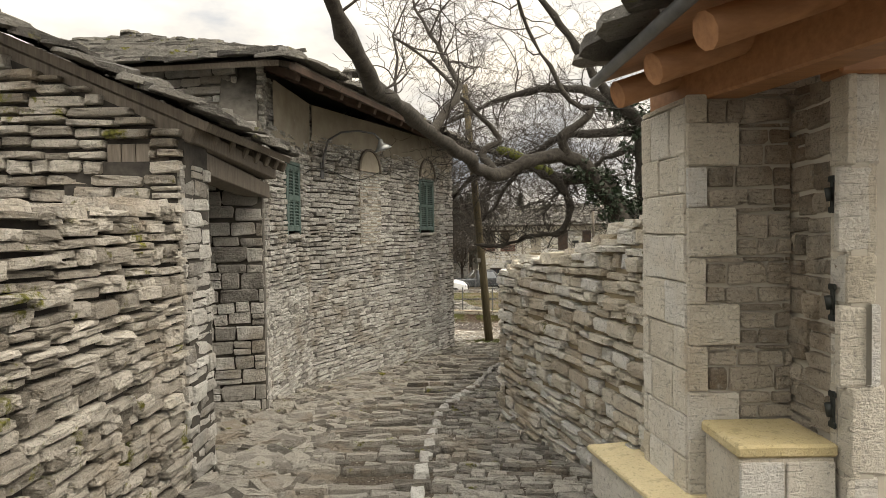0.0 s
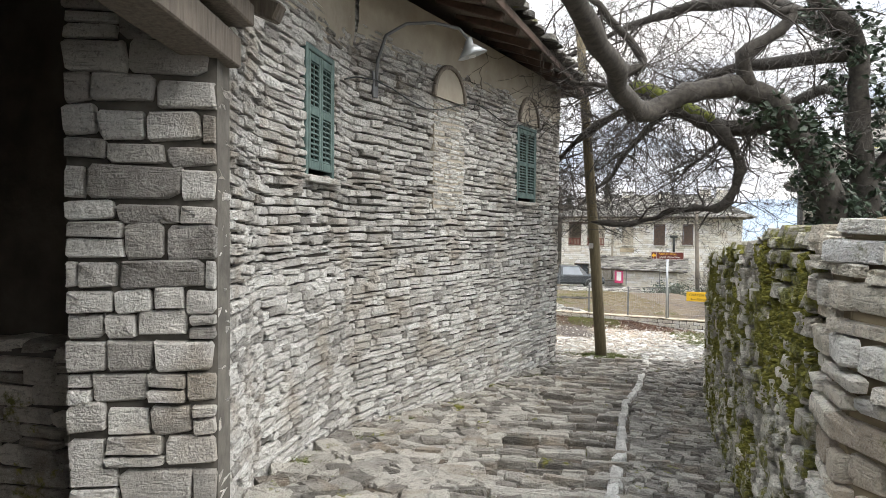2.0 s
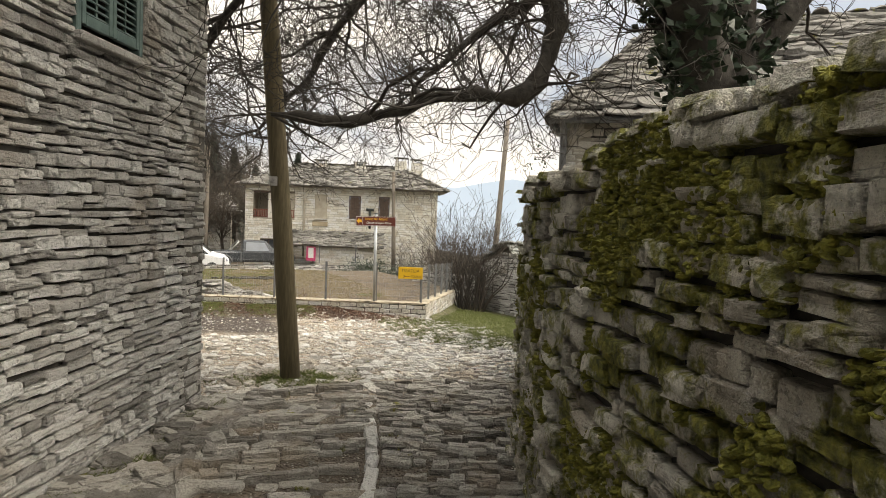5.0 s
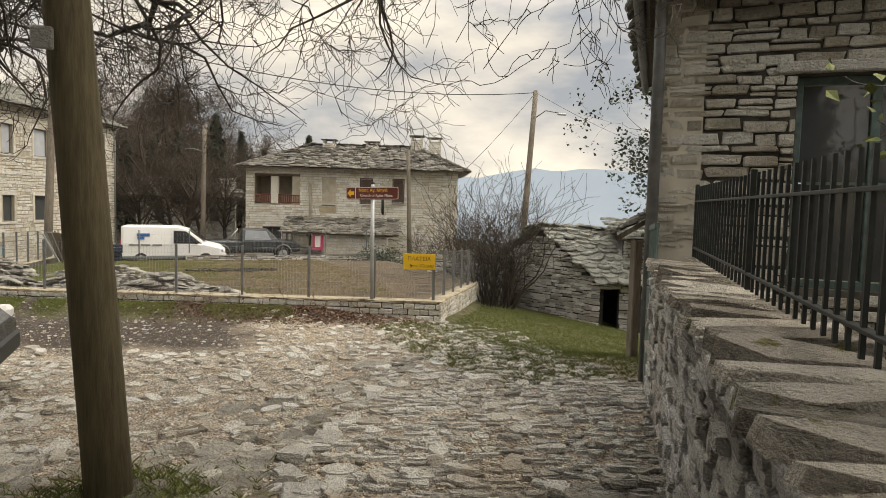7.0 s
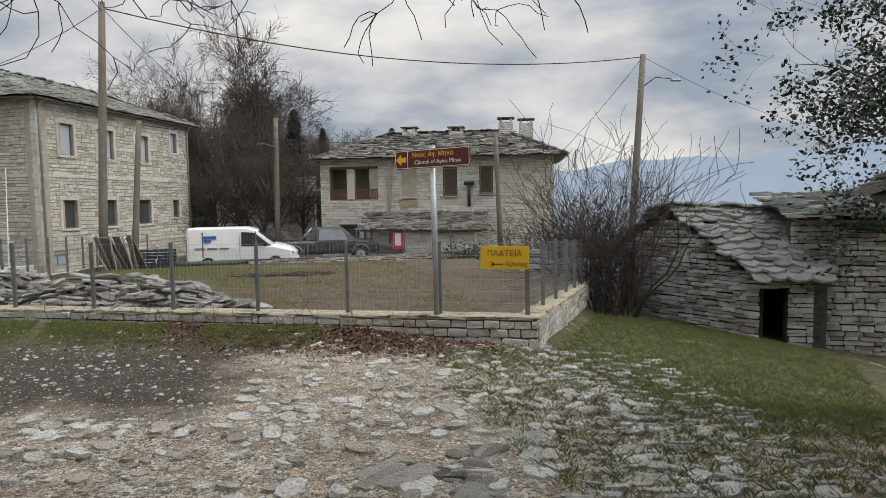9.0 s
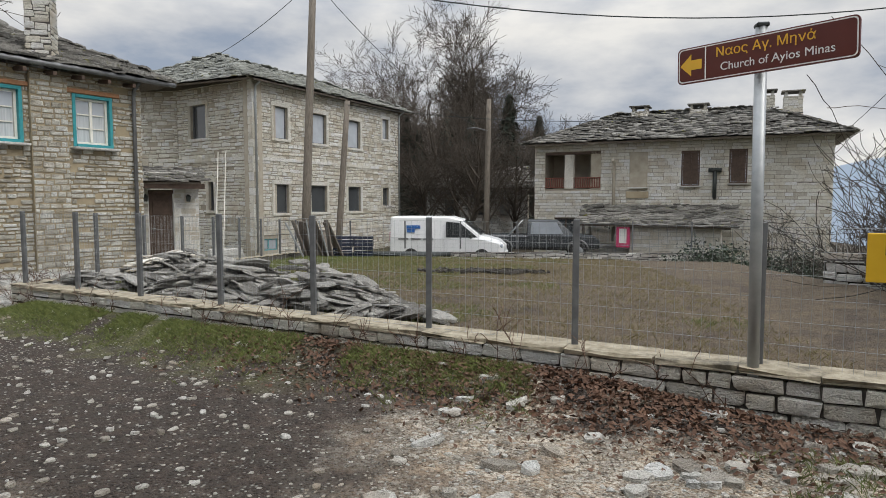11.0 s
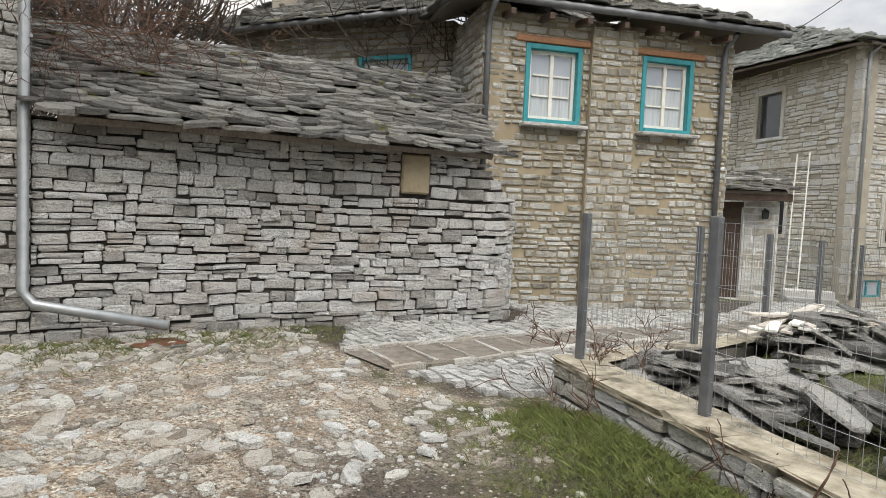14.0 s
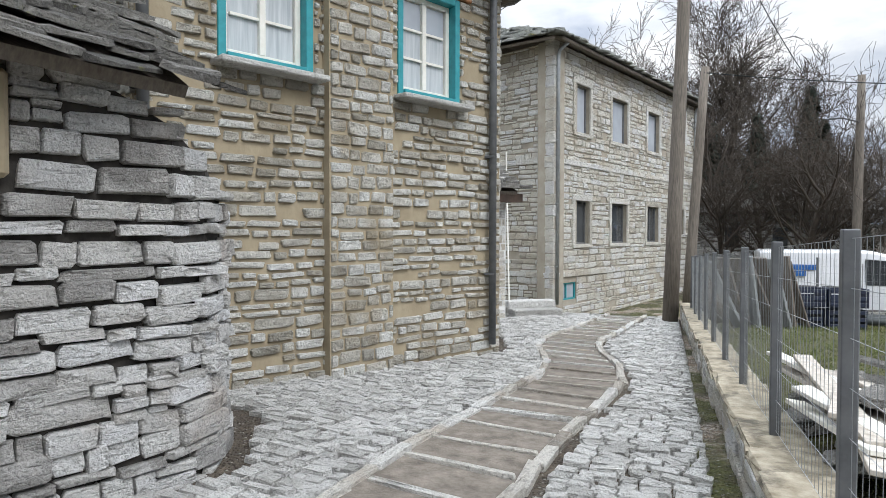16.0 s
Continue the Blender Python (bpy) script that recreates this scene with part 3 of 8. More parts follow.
def ground_mat():
    """Earth, pale gravel, dark soil and thin grass, each where it lies in the plan."""
    m = Nodes("village_ground", 0.95)
    x, y = m.axis(0), m.axis(1)
    edge = m.math("MULTIPLY", m.math("SUBTRACT", m.noise(0.9, 5, 0.65), 0.5), 3.2)
    fine = m.noise(34, 5, 0.7)
    soil = m.ramp(m.noise(7, 6, 0.7), (0.35, (0.034, 0.023, 0.018)), (0.6, (0.085, 0.06, 0.046)), (0.8, (0.19, 0.15, 0.115)))
    soil = m.mix(m.math("MULTIPLY", m.step(m.noise(60, 4, 0.75), 0.5, 0.64), 0.65), soil, (0.016, 0.012, 0.009))
    soil = m.mix(m.math("MULTIPLY", m.step(m.noise(85, 3, 0.7), 0.6, 0.68), 0.7), soil, (0.36, 0.31, 0.25))
    gravel = m.ramp(fine, (0.38, (0.13, 0.092, 0.062)), (0.47, (0.47, 0.385, 0.285)), (0.57, (0.78, 0.72, 0.62)))
    gravel = m.mix(m.math("MULTIPLY", m.step(m.noise(3.5, 6, 0.7), 0.46, 0.62), 0.65), gravel, (0.44, 0.32, 0.21))
    grass = m.ramp(m.noise(26, 5, 0.7), (0.3, (0.065, 0.07, 0.022)), (0.55, (0.14, 0.145, 0.045)), (0.8, (0.27, 0.23, 0.11)))
    dry = m.ramp(m.noise(22, 6, 0.7), (0.3, (0.085, 0.062, 0.04)), (0.55, (0.18, 0.135, 0.085)), (0.8, (0.31, 0.255, 0.165)))
    alley = m.ramp(m.noise(20, 5, 0.7), (0.3, (0.06, 0.047, 0.035)), (0.7, (0.19, 0.152, 0.11)))
    yy = m.math("ADD", y, edge)
    col = m.mix(m.step(yy, 15.6, 17.0), alley, gravel)
    # dark leaf soil in front of the fence
    f = m.math("ADD", m.math("ADD", y, m.math("MULTIPLY", x, 0.392)), edge)
    band = m.math("MULTIPLY", m.step(f, 23.7, 24.9), m.math("SUBTRACT", 1.0, m.step(m.math("ADD", x, edge), 1.4, 2.6)))
    band = m.math("MULTIPLY", band, m.step(m.math("ADD", x, m.math("MULTIPLY", edge, 0.7)), -4.6, -3.2))
    col = m.mix(band, col, soil)
    strip = m.math("MULTIPLY", m.step(f, 26.9, 27.6), m.step(m.noise(1.6, 4), 0.42, 0.55))
    col = m.mix(strip, col, m.mix(m.step(x, -0.5, 2.2), grass, soil))
    # the green side track that falls away beside the paddock
    side = m.math("MULTIPLY", m.step(m.math("ADD", x, m.math("MULTIPLY", edge, 0.5)), 4.6, 6.2), m.step(yy, 21.0, 23.0))
    col = m.mix(m.math("MULTIPLY", side, m.step(m.noise(3.0, 5), 0.3, 0.46)), col, grass)
    west = m.math("MULTIPLY", m.math("SUBTRACT", 1.0, m.step(m.math("ADD", x, m.math("MULTIPLY", edge, 0.3)), -7.6, -6.9)), m.step(m.noise(2.4, 5), 0.48, 0.6))
    col = m.mix(m.math("MULTIPLY", west, m.step(y, 18, 20)), col, grass)
    # paddock behind the low wall
    raw = m.math("ADD", y, m.math("MULTIPLY", x, 0.392))
    pad = m.math("MULTIPLY", m.math("MULTIPLY", m.step(raw, 28.27, 28.5), m.step(x, -4.45, -4.3)), m.math("SUBTRACT", 1.0, m.step(m.math("SUBTRACT", x, m.math("MULTIPLY", m.math("MINIMUM", m.math("SUBTRACT", y, 26.0), 5.4), 0.544)), 5.5, 5.6)))
    turf = m.mix(m.step(m.math("ADD", x, edge), -2.6, 0.2), grass, dry)
    turf = m.mix(m.math("MULTIPLY", m.step(m.noise(1.1, 5, 0.65), 0.52, 0.66), 0.8), turf, soil)
    col = m.mix(pad, col, turf)
    # dark earth in the joints of the paved road
    bed = m.math("MULTIPLY", m.math("MULTIPLY", m.step(y, 29.4, 29.6), m.step(x, -8.4, -8.2)), m.math("SUBTRACT", 1.0, m.step(x, -4.75, -4.6)))
    col = m.mix(m.math("MULTIPLY", bed, m.math("SUBTRACT", 1.0, m.step(y, 43.5, 44.5))), col, alley)
    woods = m.ramp(m.noise(1.5, 6, 0.7), (0.3, (0.05, 0.045, 0.03)), (0.7, (0.12, 0.10, 0.07)))
    col = m.mix(m.step(yy, 50, 56), col, woods)
    vor = m.n.new("ShaderNodeTexVoronoi")
    vor.inputs["Scale"].default_value = 38
    m.l.new(m.pos, vor.inputs["Vector"])
    peb = m.step(vor.outputs["Distance"], 0.15, 0.55)
    speck = m.n.new("ShaderNodeSeparateColor")
    m.l.new(vor.outputs["Color"], speck.inputs[0])
    col = m.mix(m.math("MULTIPLY", m.math("MULTIPLY", peb, 0.6), m.step(m.noise(5, 4), 0.35, 0.65)), col, (0.06, 0.05, 0.04))
    col = m.mix(m.math("MULTIPLY", m.math("MULTIPLY", m.step(speck.outputs[0], 0.8, 0.86), m.math("SUBTRACT", 1.0, peb)), m.math("SUBTRACT", 0.75, pad)), col, (0.6, 0.57, 0.5))
    h = m.math("SUBTRACT", m.math("ADD", m.noise(14, 6, 0.7), m.math("MULTIPLY", fine, 0.5)), m.math("MULTIPLY", peb, 0.8))
    return m.done(col, h, 1.0, 0.05)


M_GROUND = ground_mat()
gx = axis_steps(-400, 500, -10, 12, 0.22, 30)
gy = axis_steps(-300, 900, -2, 46, 0.22, 30)
gv = [(x, y, ground_top(x, y)) for y in gy for x in gx]
nx = len(gx)
gf = [(j * nx + i, j * nx + i + 1, (j + 1) * nx + i + 1, (j + 1) * nx + i) for j in range(len(gy) - 1) for i in range(nx - 1)]
ground = new("ground", mesh_of(gv, gf, M_GROUND, "ground", smooth=True))
tagged(ground, "uneven earth ground with gravel, mud and grass", "ground", kind="structure")


def low(line, drop=0.15):
    return lambda s: ground_z(*line.at(s)[0].xy) - drop


# ---------------------------------------------------------------- alley, side of the arched gate
L = Line((-1.78, -5.0), (-1.70, 4.80))
wall("wall_garden", L, low(L), lambda s: 1.53 + 0.05 * math.sin(s * 2.1) - 0.01 * s, 0.5, [], M_GARDEN, M_GAP,
     "dry-stone garden wall of rough grey limestone", top=M_GARDEN, course=(0.04, 0.105), lengths=(0.08, 0.3), proud=(-0.006, 0.05), gap=0.012, joint=0.05, wander=0.016, sway=0.06, near=(-1.7, 3.2, 0.4), seed=11)

L = Line((-7.0, 4.86), (-1.70, 4.84))
GATE_TOP = lambda s: 1.99 + 0.45 * (5.3 - s)
wall("wall_gate_gable", L, low(L), GATE_TOP, 0.48, [(4.78, 5.08, 1.72, 1.93)], M_GARDEN, M_GAP, "rough stone gable wall beside the covered gate",
     course=(0.045, 0.115), lengths=(0.1, 0.36), proud=(0.0, 0.05), joint=0.06, near=(-1.9, 4.8, 1.6), seed=12)
L = Line((-1.70, 4.84), (-1.70, 5.34))
wall("wall_gate_pier", L, low(L), 1.80, 0.8, [], M_ALLEY, M_GAP, "squared stone pier of the covered gate",
     course=(0.08, 0.15), lengths=(0.2, 0.3), proud=(0.0, 0.025), joint=0.03, gap=0.01, near=(-1.7, 5, 0.5), seed=13)
# porch inside
L = Line((-4.6, 5.3), (-4.5, 8.8))
wall("wall_gate_back", L, low(L), 2.9, 0.3, [], M_GARDEN, M_MORTAR, "soot-dark rubble wall at the back of the gate porch",
     course=(0.1, 0.2), lengths=(0.25, 0.6), proud=(0.01, 0.03), seed=14)
L = Line((-2.78, 7.76), (-2.03, 7.91))
wall("wall_gate_jamb", L, low(L), 2.6, 0.3, [], M_ALLEY, M_MORTAR, "squared stone inner wall of the gate porch",
     course=(0.1, 0.2), lengths=(0.15, 0.42), proud=(-0.004, 0.022), near=(-2.3, 7.9, 0.6), seed=15, most=120, gap=0.014, joint=0.04)
bench = thing("stone_bench", "low rubble bench along the porch wall", "bench")
L = Line((-4.6, 8.42), (-2.72, 8.2))
wall_core(L, low(L), 0.06, 0.5, [], M_MORTAR, "body", bench)
stone_face(L, low(L), 0.06, [], M_GARDEN, bench, (0.09, 0.16), (0.2, 0.45), (0.01, 0.03), near=(-3, 7.3, -0.3), most=80, seed=16)
cap_stones(L, 0.06, 0.5, M_GARDEN, bench, seed=17)
# thin plaster sheet whose dark colour carries the porch interior's shade
plaster = thing("wall_gate_plaster", "sooty brown plaster inside the covered gate, darkened for porch shade", "wall", kind="structure")
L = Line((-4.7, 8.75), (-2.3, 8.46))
wall_core(L, -0.9, 2.95, 0.1, [], M_SOOT_SHADE, "plaster", plaster)
gate_roof = thing("gate_roof", "slate lean-to roof on old timbers over the covered gate", "roof", kind="structure")
slate_roof(gate_roof, (-1.5, 4.73, 2.06), (-1.75, 8.35, 2.2), (-6.4, 8.4, 4.32), (-6.4, 4.73, 4.29), M_SLATE, near=(-1.3, 5.5, 2.2), seed=21)
part("lintel_beam", beam((-1.82, 4.9, 1.86), (-2.12, 8.15, 1.80), 0.24, 0.17), M_OLDWOOD, gate_roof, "grey weathered lintel beam")
part("wall_plate", beam((-1.72, 4.95, 2.0), (-2.0, 8.15, 2.0), 0.16, 0.12), M_OLDWOOD, gate_roof)
for k in range(8):
    y = 4.75 + 0.5 * k
    x = -1.62 - 0.07 * (y - 4.5)
    part("rafter", beam((x, y + 0.2, 1.98 + 0.035 * k / 2), (x - 2.9, y + 0.25, 3.30 + 0.03 * k / 2), 0.11, 0.12, 0.015), M_OLDWOOD, gate_roof)

# ---------------------------------------------------------------- the long alley house
ALLEY = Line((-2.06, 7.95), (-2.30, 9.2), (-2.15, 11.2), (0.28, 16.9))
S0, S1 = ALLEY.s[1], ALLEY.s[2]
HOLES = [(S0 + 0.76, S0 + 1.42, 1.27, 2.38), (S1 + 4.22, S1 + 5.02, 1.25, 2.48)]
alley_house = wall("wall_alley_house", ALLEY, low(ALLEY), lambda s: 2.0 if s < 0.63 else 3.42, 0.5, HOLES, M_ALLEY, M_MORTAR, "long grey limestone house wall along the alley", "house wall",
                   course=(0.045, 0.095), lengths=(0.08, 0.32), proud=(-0.002, 0.022), gap=0.013, joint=0.05, sway=0.05, near=(-1.9, 10.4, 0.4), seed=31)
for nm, pts in (("wall_alley_house_north", ((0.28, 16.9), (-7.4, 20.3))), ("wall_alley_house_west", ((-7.4, 20.3), (-9.5, 9.9))), ("wall_alley_house_south", ((-9.5, 9.4), (-2.5, 8.6)))):
    L = Line(*pts)
    wall(nm, L, low(L, 0.3), 3.42, 0.4, [], M_ALLEY, M_MORTAR, "grey limestone house wall", course=(0.09, 0.15), lengths=(0.25, 0.5), proud=(0.012, 0.03), seed=32)
house_roof = thing("alley_house_roof", "old grey slate hip roof with a ragged eave", "roof", kind="structure")
E1, E2, E3, E4 = (-1.72, 8.15, 3.36), (0.85, 17.5, 3.44), (-7.9, 21.0, 3.4), (-10.0, 9.3, 3.4)
R1, R2 = (-5.4, 12.0, 4.75), (-4.2, 16.2, 4.8)
slate_roof(house_roof, E1, E2, R2, R1, M_SLATE, near=(-1.2, 10, 3.4), seed=33)
slate_roof(house_roof, E4, E1, R1, R1, M_SLATE, seed=34)
slate_roof(house_roof, E2, E3, R2, R2, M_SLATE, seed=35)
slate_roof(house_roof, E3, E4, R1, R2, M_SLATE, seed=36)
ridge_slabs(house_roof, R1, R2, M_SLATE, seed=37)
ridge_slabs(house_roof, E1, R1, M_SLATE, 0.3, seed=38)
a, b = Vector(E1), Vector(E2)
for k in range(15):
    p = a.lerp(b, (k + 0.5) / 15)
    part("rafter_end", beam(p + Vector((-0.06, 0.03, -0.14)), p + Vector((-0.85, 0.36, 0.20)), 0.09, 0.1), M_DARKWOOD, house_roof)
part("eave_board", beam(a + Vector((0.0, 0, -0.08)), b + Vector((0.0, 0, -0.08)), 0.03, 0.09), M_DARKWOOD, house_roof, "dark brown eave board")


def chimney(name, at, w, h, mat, mortar, rz=0.0, seed=1, label="square stone chimney with a slate cap on pillars"):
    t = thing(name, label, "chimney", at=at, rz=rz)
    for q in range(4):
        c = [(-w / 2, -w / 2), (w / 2, -w / 2), (w / 2, w / 2), (-w / 2, w / 2)]
        L = Line(c[q], c[(q + 1) % 4])
        stone_face(L, 0, h, [], mat, t, (0.09, 0.16), (0.15, 0.35), (0.005, 0.015), seed=seed + q, back=0.02)
    part("shaft", box((0, 0, h / 2), (w * 0.98, w * 0.98, h)), mortar, t)
    for sx in (-1, 1):
        for sy in (-1, 1):
            part("pillar", box((sx * w * 0.38, sy * w * 0.38, h + 0.1), (0.12, 0.12, 0.2), None, 0.01), mat, t)
    part("cap", box((0, 0, h + 0.23), (w * 1.25, w * 1.25, 0.06), None, 0.012), M_SLATE, t)
    return t


chimney("chimney", (-1.9, 15.3, 3.9), 0.5, 0.78, M_SLATE, M_GAP, 20, 40, "dark low stone chimney on the slate roof")


def shutters(name, line, s0, s1, z0, z1, group):
    """A pair of closed louvred shutters in a wooden frame."""
    w, h = s1 - s0, z1 - z0
    t = tagged(new(name), "closed pair of faded green louvred wooden shutters", "window shutters", group, "structure")
    t.matrix_basis = line.spot((s0 + s1) / 2, z0, -0.03)
    for sx in (-1, 1):
        part("frame_post", box((sx * (w / 2 - 0.025), 0, h / 2), (0.05, 0.09, h), None, 0.006), M_GREEN, t)
    part("frame_head", box((0, 0, h - 0.025), (w - 0.1, 0.09, 0.05), None, 0.006), M_GREEN, t)
    part("window_sill", box((0, 0.02, -0.03), (w + 0.06, 0.16, 0.06), None, 0.01), M_ALLEY, t)
    lw = w / 2 - 0.055
    for sx in (-1, 1):
        leaf = part("shutter_leaf", box((sx * lw / 2 + sx * 0.002, 0.03, h / 2), (0.02, 0.01, h - 0.11)), M_GREEN, t)
        for e in (-1, 1):
            part("stile", box((sx * (lw / 2 + 0.002) + e * (lw / 2 - 0.022), 0.03, h / 2), (0.04, 0.035, h - 0.12), None, 0.004), M_GREEN, leaf)
        for zz in (0.09, h * 0.5, h - 0.1):
            part("rail", box((sx * (lw / 2 + 0.002), 0.03, zz), (lw - 0.088, 0.035, 0.07), None, 0.004), M_GREEN, leaf)
        n = int((h - 0.3) / 0.042)
        for k in range(n):
            zz = 0.14 + (h - 0.28) * k / (n - 1)
            part("slat", box((sx * (lw / 2 + 0.002), 0.03, zz), (lw - 0.09, 0.036, 0.008), Euler((radians(-42), 0, 0)).to_matrix()), M_GREEN, leaf)
    return t


shutters("window_1", ALLEY, *HOLES[0], "alley window shutters")
shutters("window_2", ALLEY, *HOLES[1], "alley window shutters")

# ---------------------------------------------------------------- garden wall and new porch across the alley
RW = Line((2.50, 14.75), (2.05, 13.5), (1.35, 10.4), (0.72, 7.35), (0.64, 7.0), (0.74, 6.6), (1.0, 5.6), (1.32, 4.25))
RWT = lambda s: float(np.interp(s, [0] + list(RW.s[1:]), [0.36, 0.46, 0.66, 0.84, 0.88, 0.93, 1.1, 1.33])) + 0.03 * math.sin(s * 3.1)
A = Line((2.50, 14.75), (2.05, 13.5), (1.35, 10.4), (0.72, 7.35))
wall("wall_mossy", A, low(A), RWT, 0.55, [], M_MOSSY, M_GAP, "moss-covered dry-stone garden wall", top=M_MOSSY, course=(0.05, 0.125), lengths=(0.07, 0.27), gap=0.012, joint=0.05, wander=0.018, sway=0.08,
     proud=(-0.01, 0.05), near=(1.2, 9.5, 0.0), seed=41)
tuft = thing("wall_moss", "yellow-green cushions of moss on the garden wall", "moss", kind="stuff")
r = random.Random(44)
e = []
for k in range(26000):
    s, u = r.uniform(0.1, A.length - 0.05), r.random() ** 0.8
    lo = low(A)(s)
    z = lo + (RWT(s) - lo) * u
    if noise.noise((s * 1.1, z * 1.6, 8)) + 0.5 * noise.noise((s * 4.0, z * 4.0, 3)) < 0.16 - 0.1 * u:
        continue
    m = A.spot(s, z, -0.012) @ pose(0, 0, 0, r.uniform(-12, 12), r.uniform(-30, 30), r.uniform(-12, 12))
    e.append((m @ Matrix.Diagonal((r.uniform(0.016, 0.055), r.uniform(0.03, 0.056), r.uniform(0.012, 0.04), 1)), r.randrange(8)))
lay(e, CUSHIONS, M_CUSHION, tuft, "moss_cushion", "moss_cushions")
B = Line((0.72, 7.35), (0.64, 7.0), (0.74, 6.6), (1.0, 5.6), (1.32, 4.25))
wall("wall_curved", B, low(B), lambda s: RWT(s + A.length), 0.5, [], M_WARM, M_OCHRE, "curved warm limestone wall with mortared joints", top=M_WARM, course=(0.05, 0.125),
     lengths=(0.1, 0.36), proud=(0.0, 0.045), gap=0.02, joint=0.03, wander=0.018, sway=0.06, near=(0.9, 6, 0.3), seed=42)


def ashlar(parent, line, z0, z1, hs, ls, mat, near, seed):
    stone_face(line, z0, z1, [], mat, parent, hs, ls, (0.004, 0.012), 0.008, near, 120, NEAT, 0, 0.02, "ashlar_block", 0.0, seed)


porch = thing("wall_porch_pier", "pale dressed limestone corner pier of a new porch", "pier", kind="structure")
L = Line((1.27, 4.30), (1.33, 3.78))
wall_core(L, low(L), 1.96, 0.4, [], M_PALE_MORTAR, "pier_body", porch)
ashlar(porch, L, low(L), 1.96, (0.2, 0.26), (0.22, 0.32), M_DRESSED, (1.3, 4, 1), 51)
L = Line((1.33, 3.77), (1.87, 3.77))
wall_core(L, low(L), 1.96, 0.3, [], M_PALE_MORTAR, "pier_body", porch)
r = random.Random(52)
z, q, quoins, rubble = -0.3, 0, [], []
while z < 1.95:
    h = min(r.uniform(0.2, 0.26), 1.97 - z)
    w = (0.26, 0.11)[q % 2] + r.uniform(-0.02, 0.02)
    quoins.append((L.spot(w / 2, z + h / 2, -0.02) @ Matrix.Diagonal((w - 0.008, 0.032, h - 0.008, 1)), r.randrange(10)))
    zz = z
    while zz < z + h - 0.02:
        hh = min(r.uniform(0.07, 0.14), z + h - zz)
        x = w
        while x < 0.53:
            n = min(r.uniform(0.09, 0.26), 0.54 - x)
            rubble.append((L.spot(x + n / 2, zz + hh / 2, -0.02) @ pose(0, 0, 0, 0, r.uniform(-1.5, 1.5), 0) @ Matrix.Diagonal((n - 0.014, 0.02 + r.uniform(0.0, 0.012), hh - 0.014, 1)), r.randrange(24)))
            x += n
        zz += hh
    z, q = z + h, q + 1
lay(quoins, NEAT, M_DRESSED, porch, "ashlar_block", "ashlar", (1.4, 3.8, 1), 60)
lay(rubble, STONES, M_INFILL, porch, "stone", "stonework", (1.6, 3.8, 1), 200)
L = Line((1.87, 3.96), (1.87, 3.31))
wall("wall_porch_back", L, low(L), 1.98, 0.3, [], M_INFILL, M_PALE_MORTAR, "mortared brown and grey stone wall inside the porch", course=(0.08, 0.15), lengths=(0.1, 0.26),
     proud=(0.0, 0.012), near=(1.9, 3.5, 1), seed=53, most=100)
L = Line((1.86, 3.42), (1.86, 3.30), (1.985, 3.30), (2.0, 3.5))
porch_jamb = wall("wall_porch_door", L, low(L), 1.98, 0.12, [], M_DRESSED, M_PALE_MORTAR, "dressed pale stone door jamb of the porch", course=(0.22, 0.42), lengths=(0.12, 0.13),
                  proud=(0.002, 0.008), near=(1.9, 3.3, 1), seed=54, shapes=NEAT, most=60, sway=0.0, gap=0.008)

for nm, pts in (("wall_porch_rear", ((2.9, 3.5), (3.6, 3.5))), ("wall_porch_head", ((1.38, 3.98), (2.6, 3.98)))):
    L = Line(*pts)
    wall(nm, L, low(L), 2.2, 0.2, [], M_WARM, M_PALE_MORTAR, "plain mortared stone wall inside the porch", course=(0.12, 0.2), lengths=(0.2, 0.4), proud=(0.0, 0.01), seed=55, shapes=NEAT)

# ---------------------------------------------------------------- low wall, railing and the house with the grey downpipe
LW = Line((5.25, 18.95), (2.55, 14.80))
wall("wall_low_railing", LW, low(LW), lambda s: -0.68, 0.5, [], M_SHED, M_GAP, "low mossy dry-stone wall under an iron railing", top=M_GARDEN, course=(0.05, 0.12),
     lengths=(0.09, 0.3), proud=(-0.006, 0.03), gap=0.011, joint=0.035, near=(3.4, 16.2, -1), seed=61)
GH = Line((5.58, 19.50), (10.5, 15.7))
GHOLE = [(1.22, 3.1, -0.9, 1.0)]
wall("wall_side_house", GH, low(GH, 0.4), 1.8, 0.45, GHOLE, M_TEAL_HOUSE, M_MORTAR, "coursed limestone house wall behind the railing", "house wall", course=(0.07, 0.15),
     lengths=(0.14, 0.42), proud=(-0.004, 0.022), gap=0.02, joint=0.035, near=(6, 19, 0), seed=62)
GH2 = Line((8.5, 23.3), (5.58, 19.50))
wall("wall_side_house_lane", GH2, low(GH2, 0.4), 1.8, 0.45, [], M_WHITE, M_PALE_MORTAR, "pale limestone house wall along the lane", "house wall", course=(0.08, 0.15),
     lengths=(0.14, 0.42), proud=(-0.002, 0.022), gap=0.022, near=(6, 20, 0), seed=63)
gh_roof = thing("side_house_roof", "grey slate hip roof of the house behind the garden wall", "roof", kind="structure")
g1, g2, g3, g4 = (5.36, 19.42, 1.78), (10.7, 15.23, 1.78), (14.0, 19.6, 1.78), (8.45, 23.6, 1.78)
gr1, gr2 = (8.0, 20.3, 3.75), (11.4, 18.0, 3.8)
slate_roof(gh_roof, g1, g2, gr2, gr1, M_SLATE, seed=64, near=(5.5, 19.5, 1.8), most=150)
slate_roof(gh_roof, g4, g1, gr1, gr1, M_SLATE, seed=65)
slate_roof(gh_roof, g2, g3, gr2, gr2, M_SLATE, seed=66)
slate_roof(gh_roof, g3, g4, gr1, gr2, M_SLATE, seed=67)
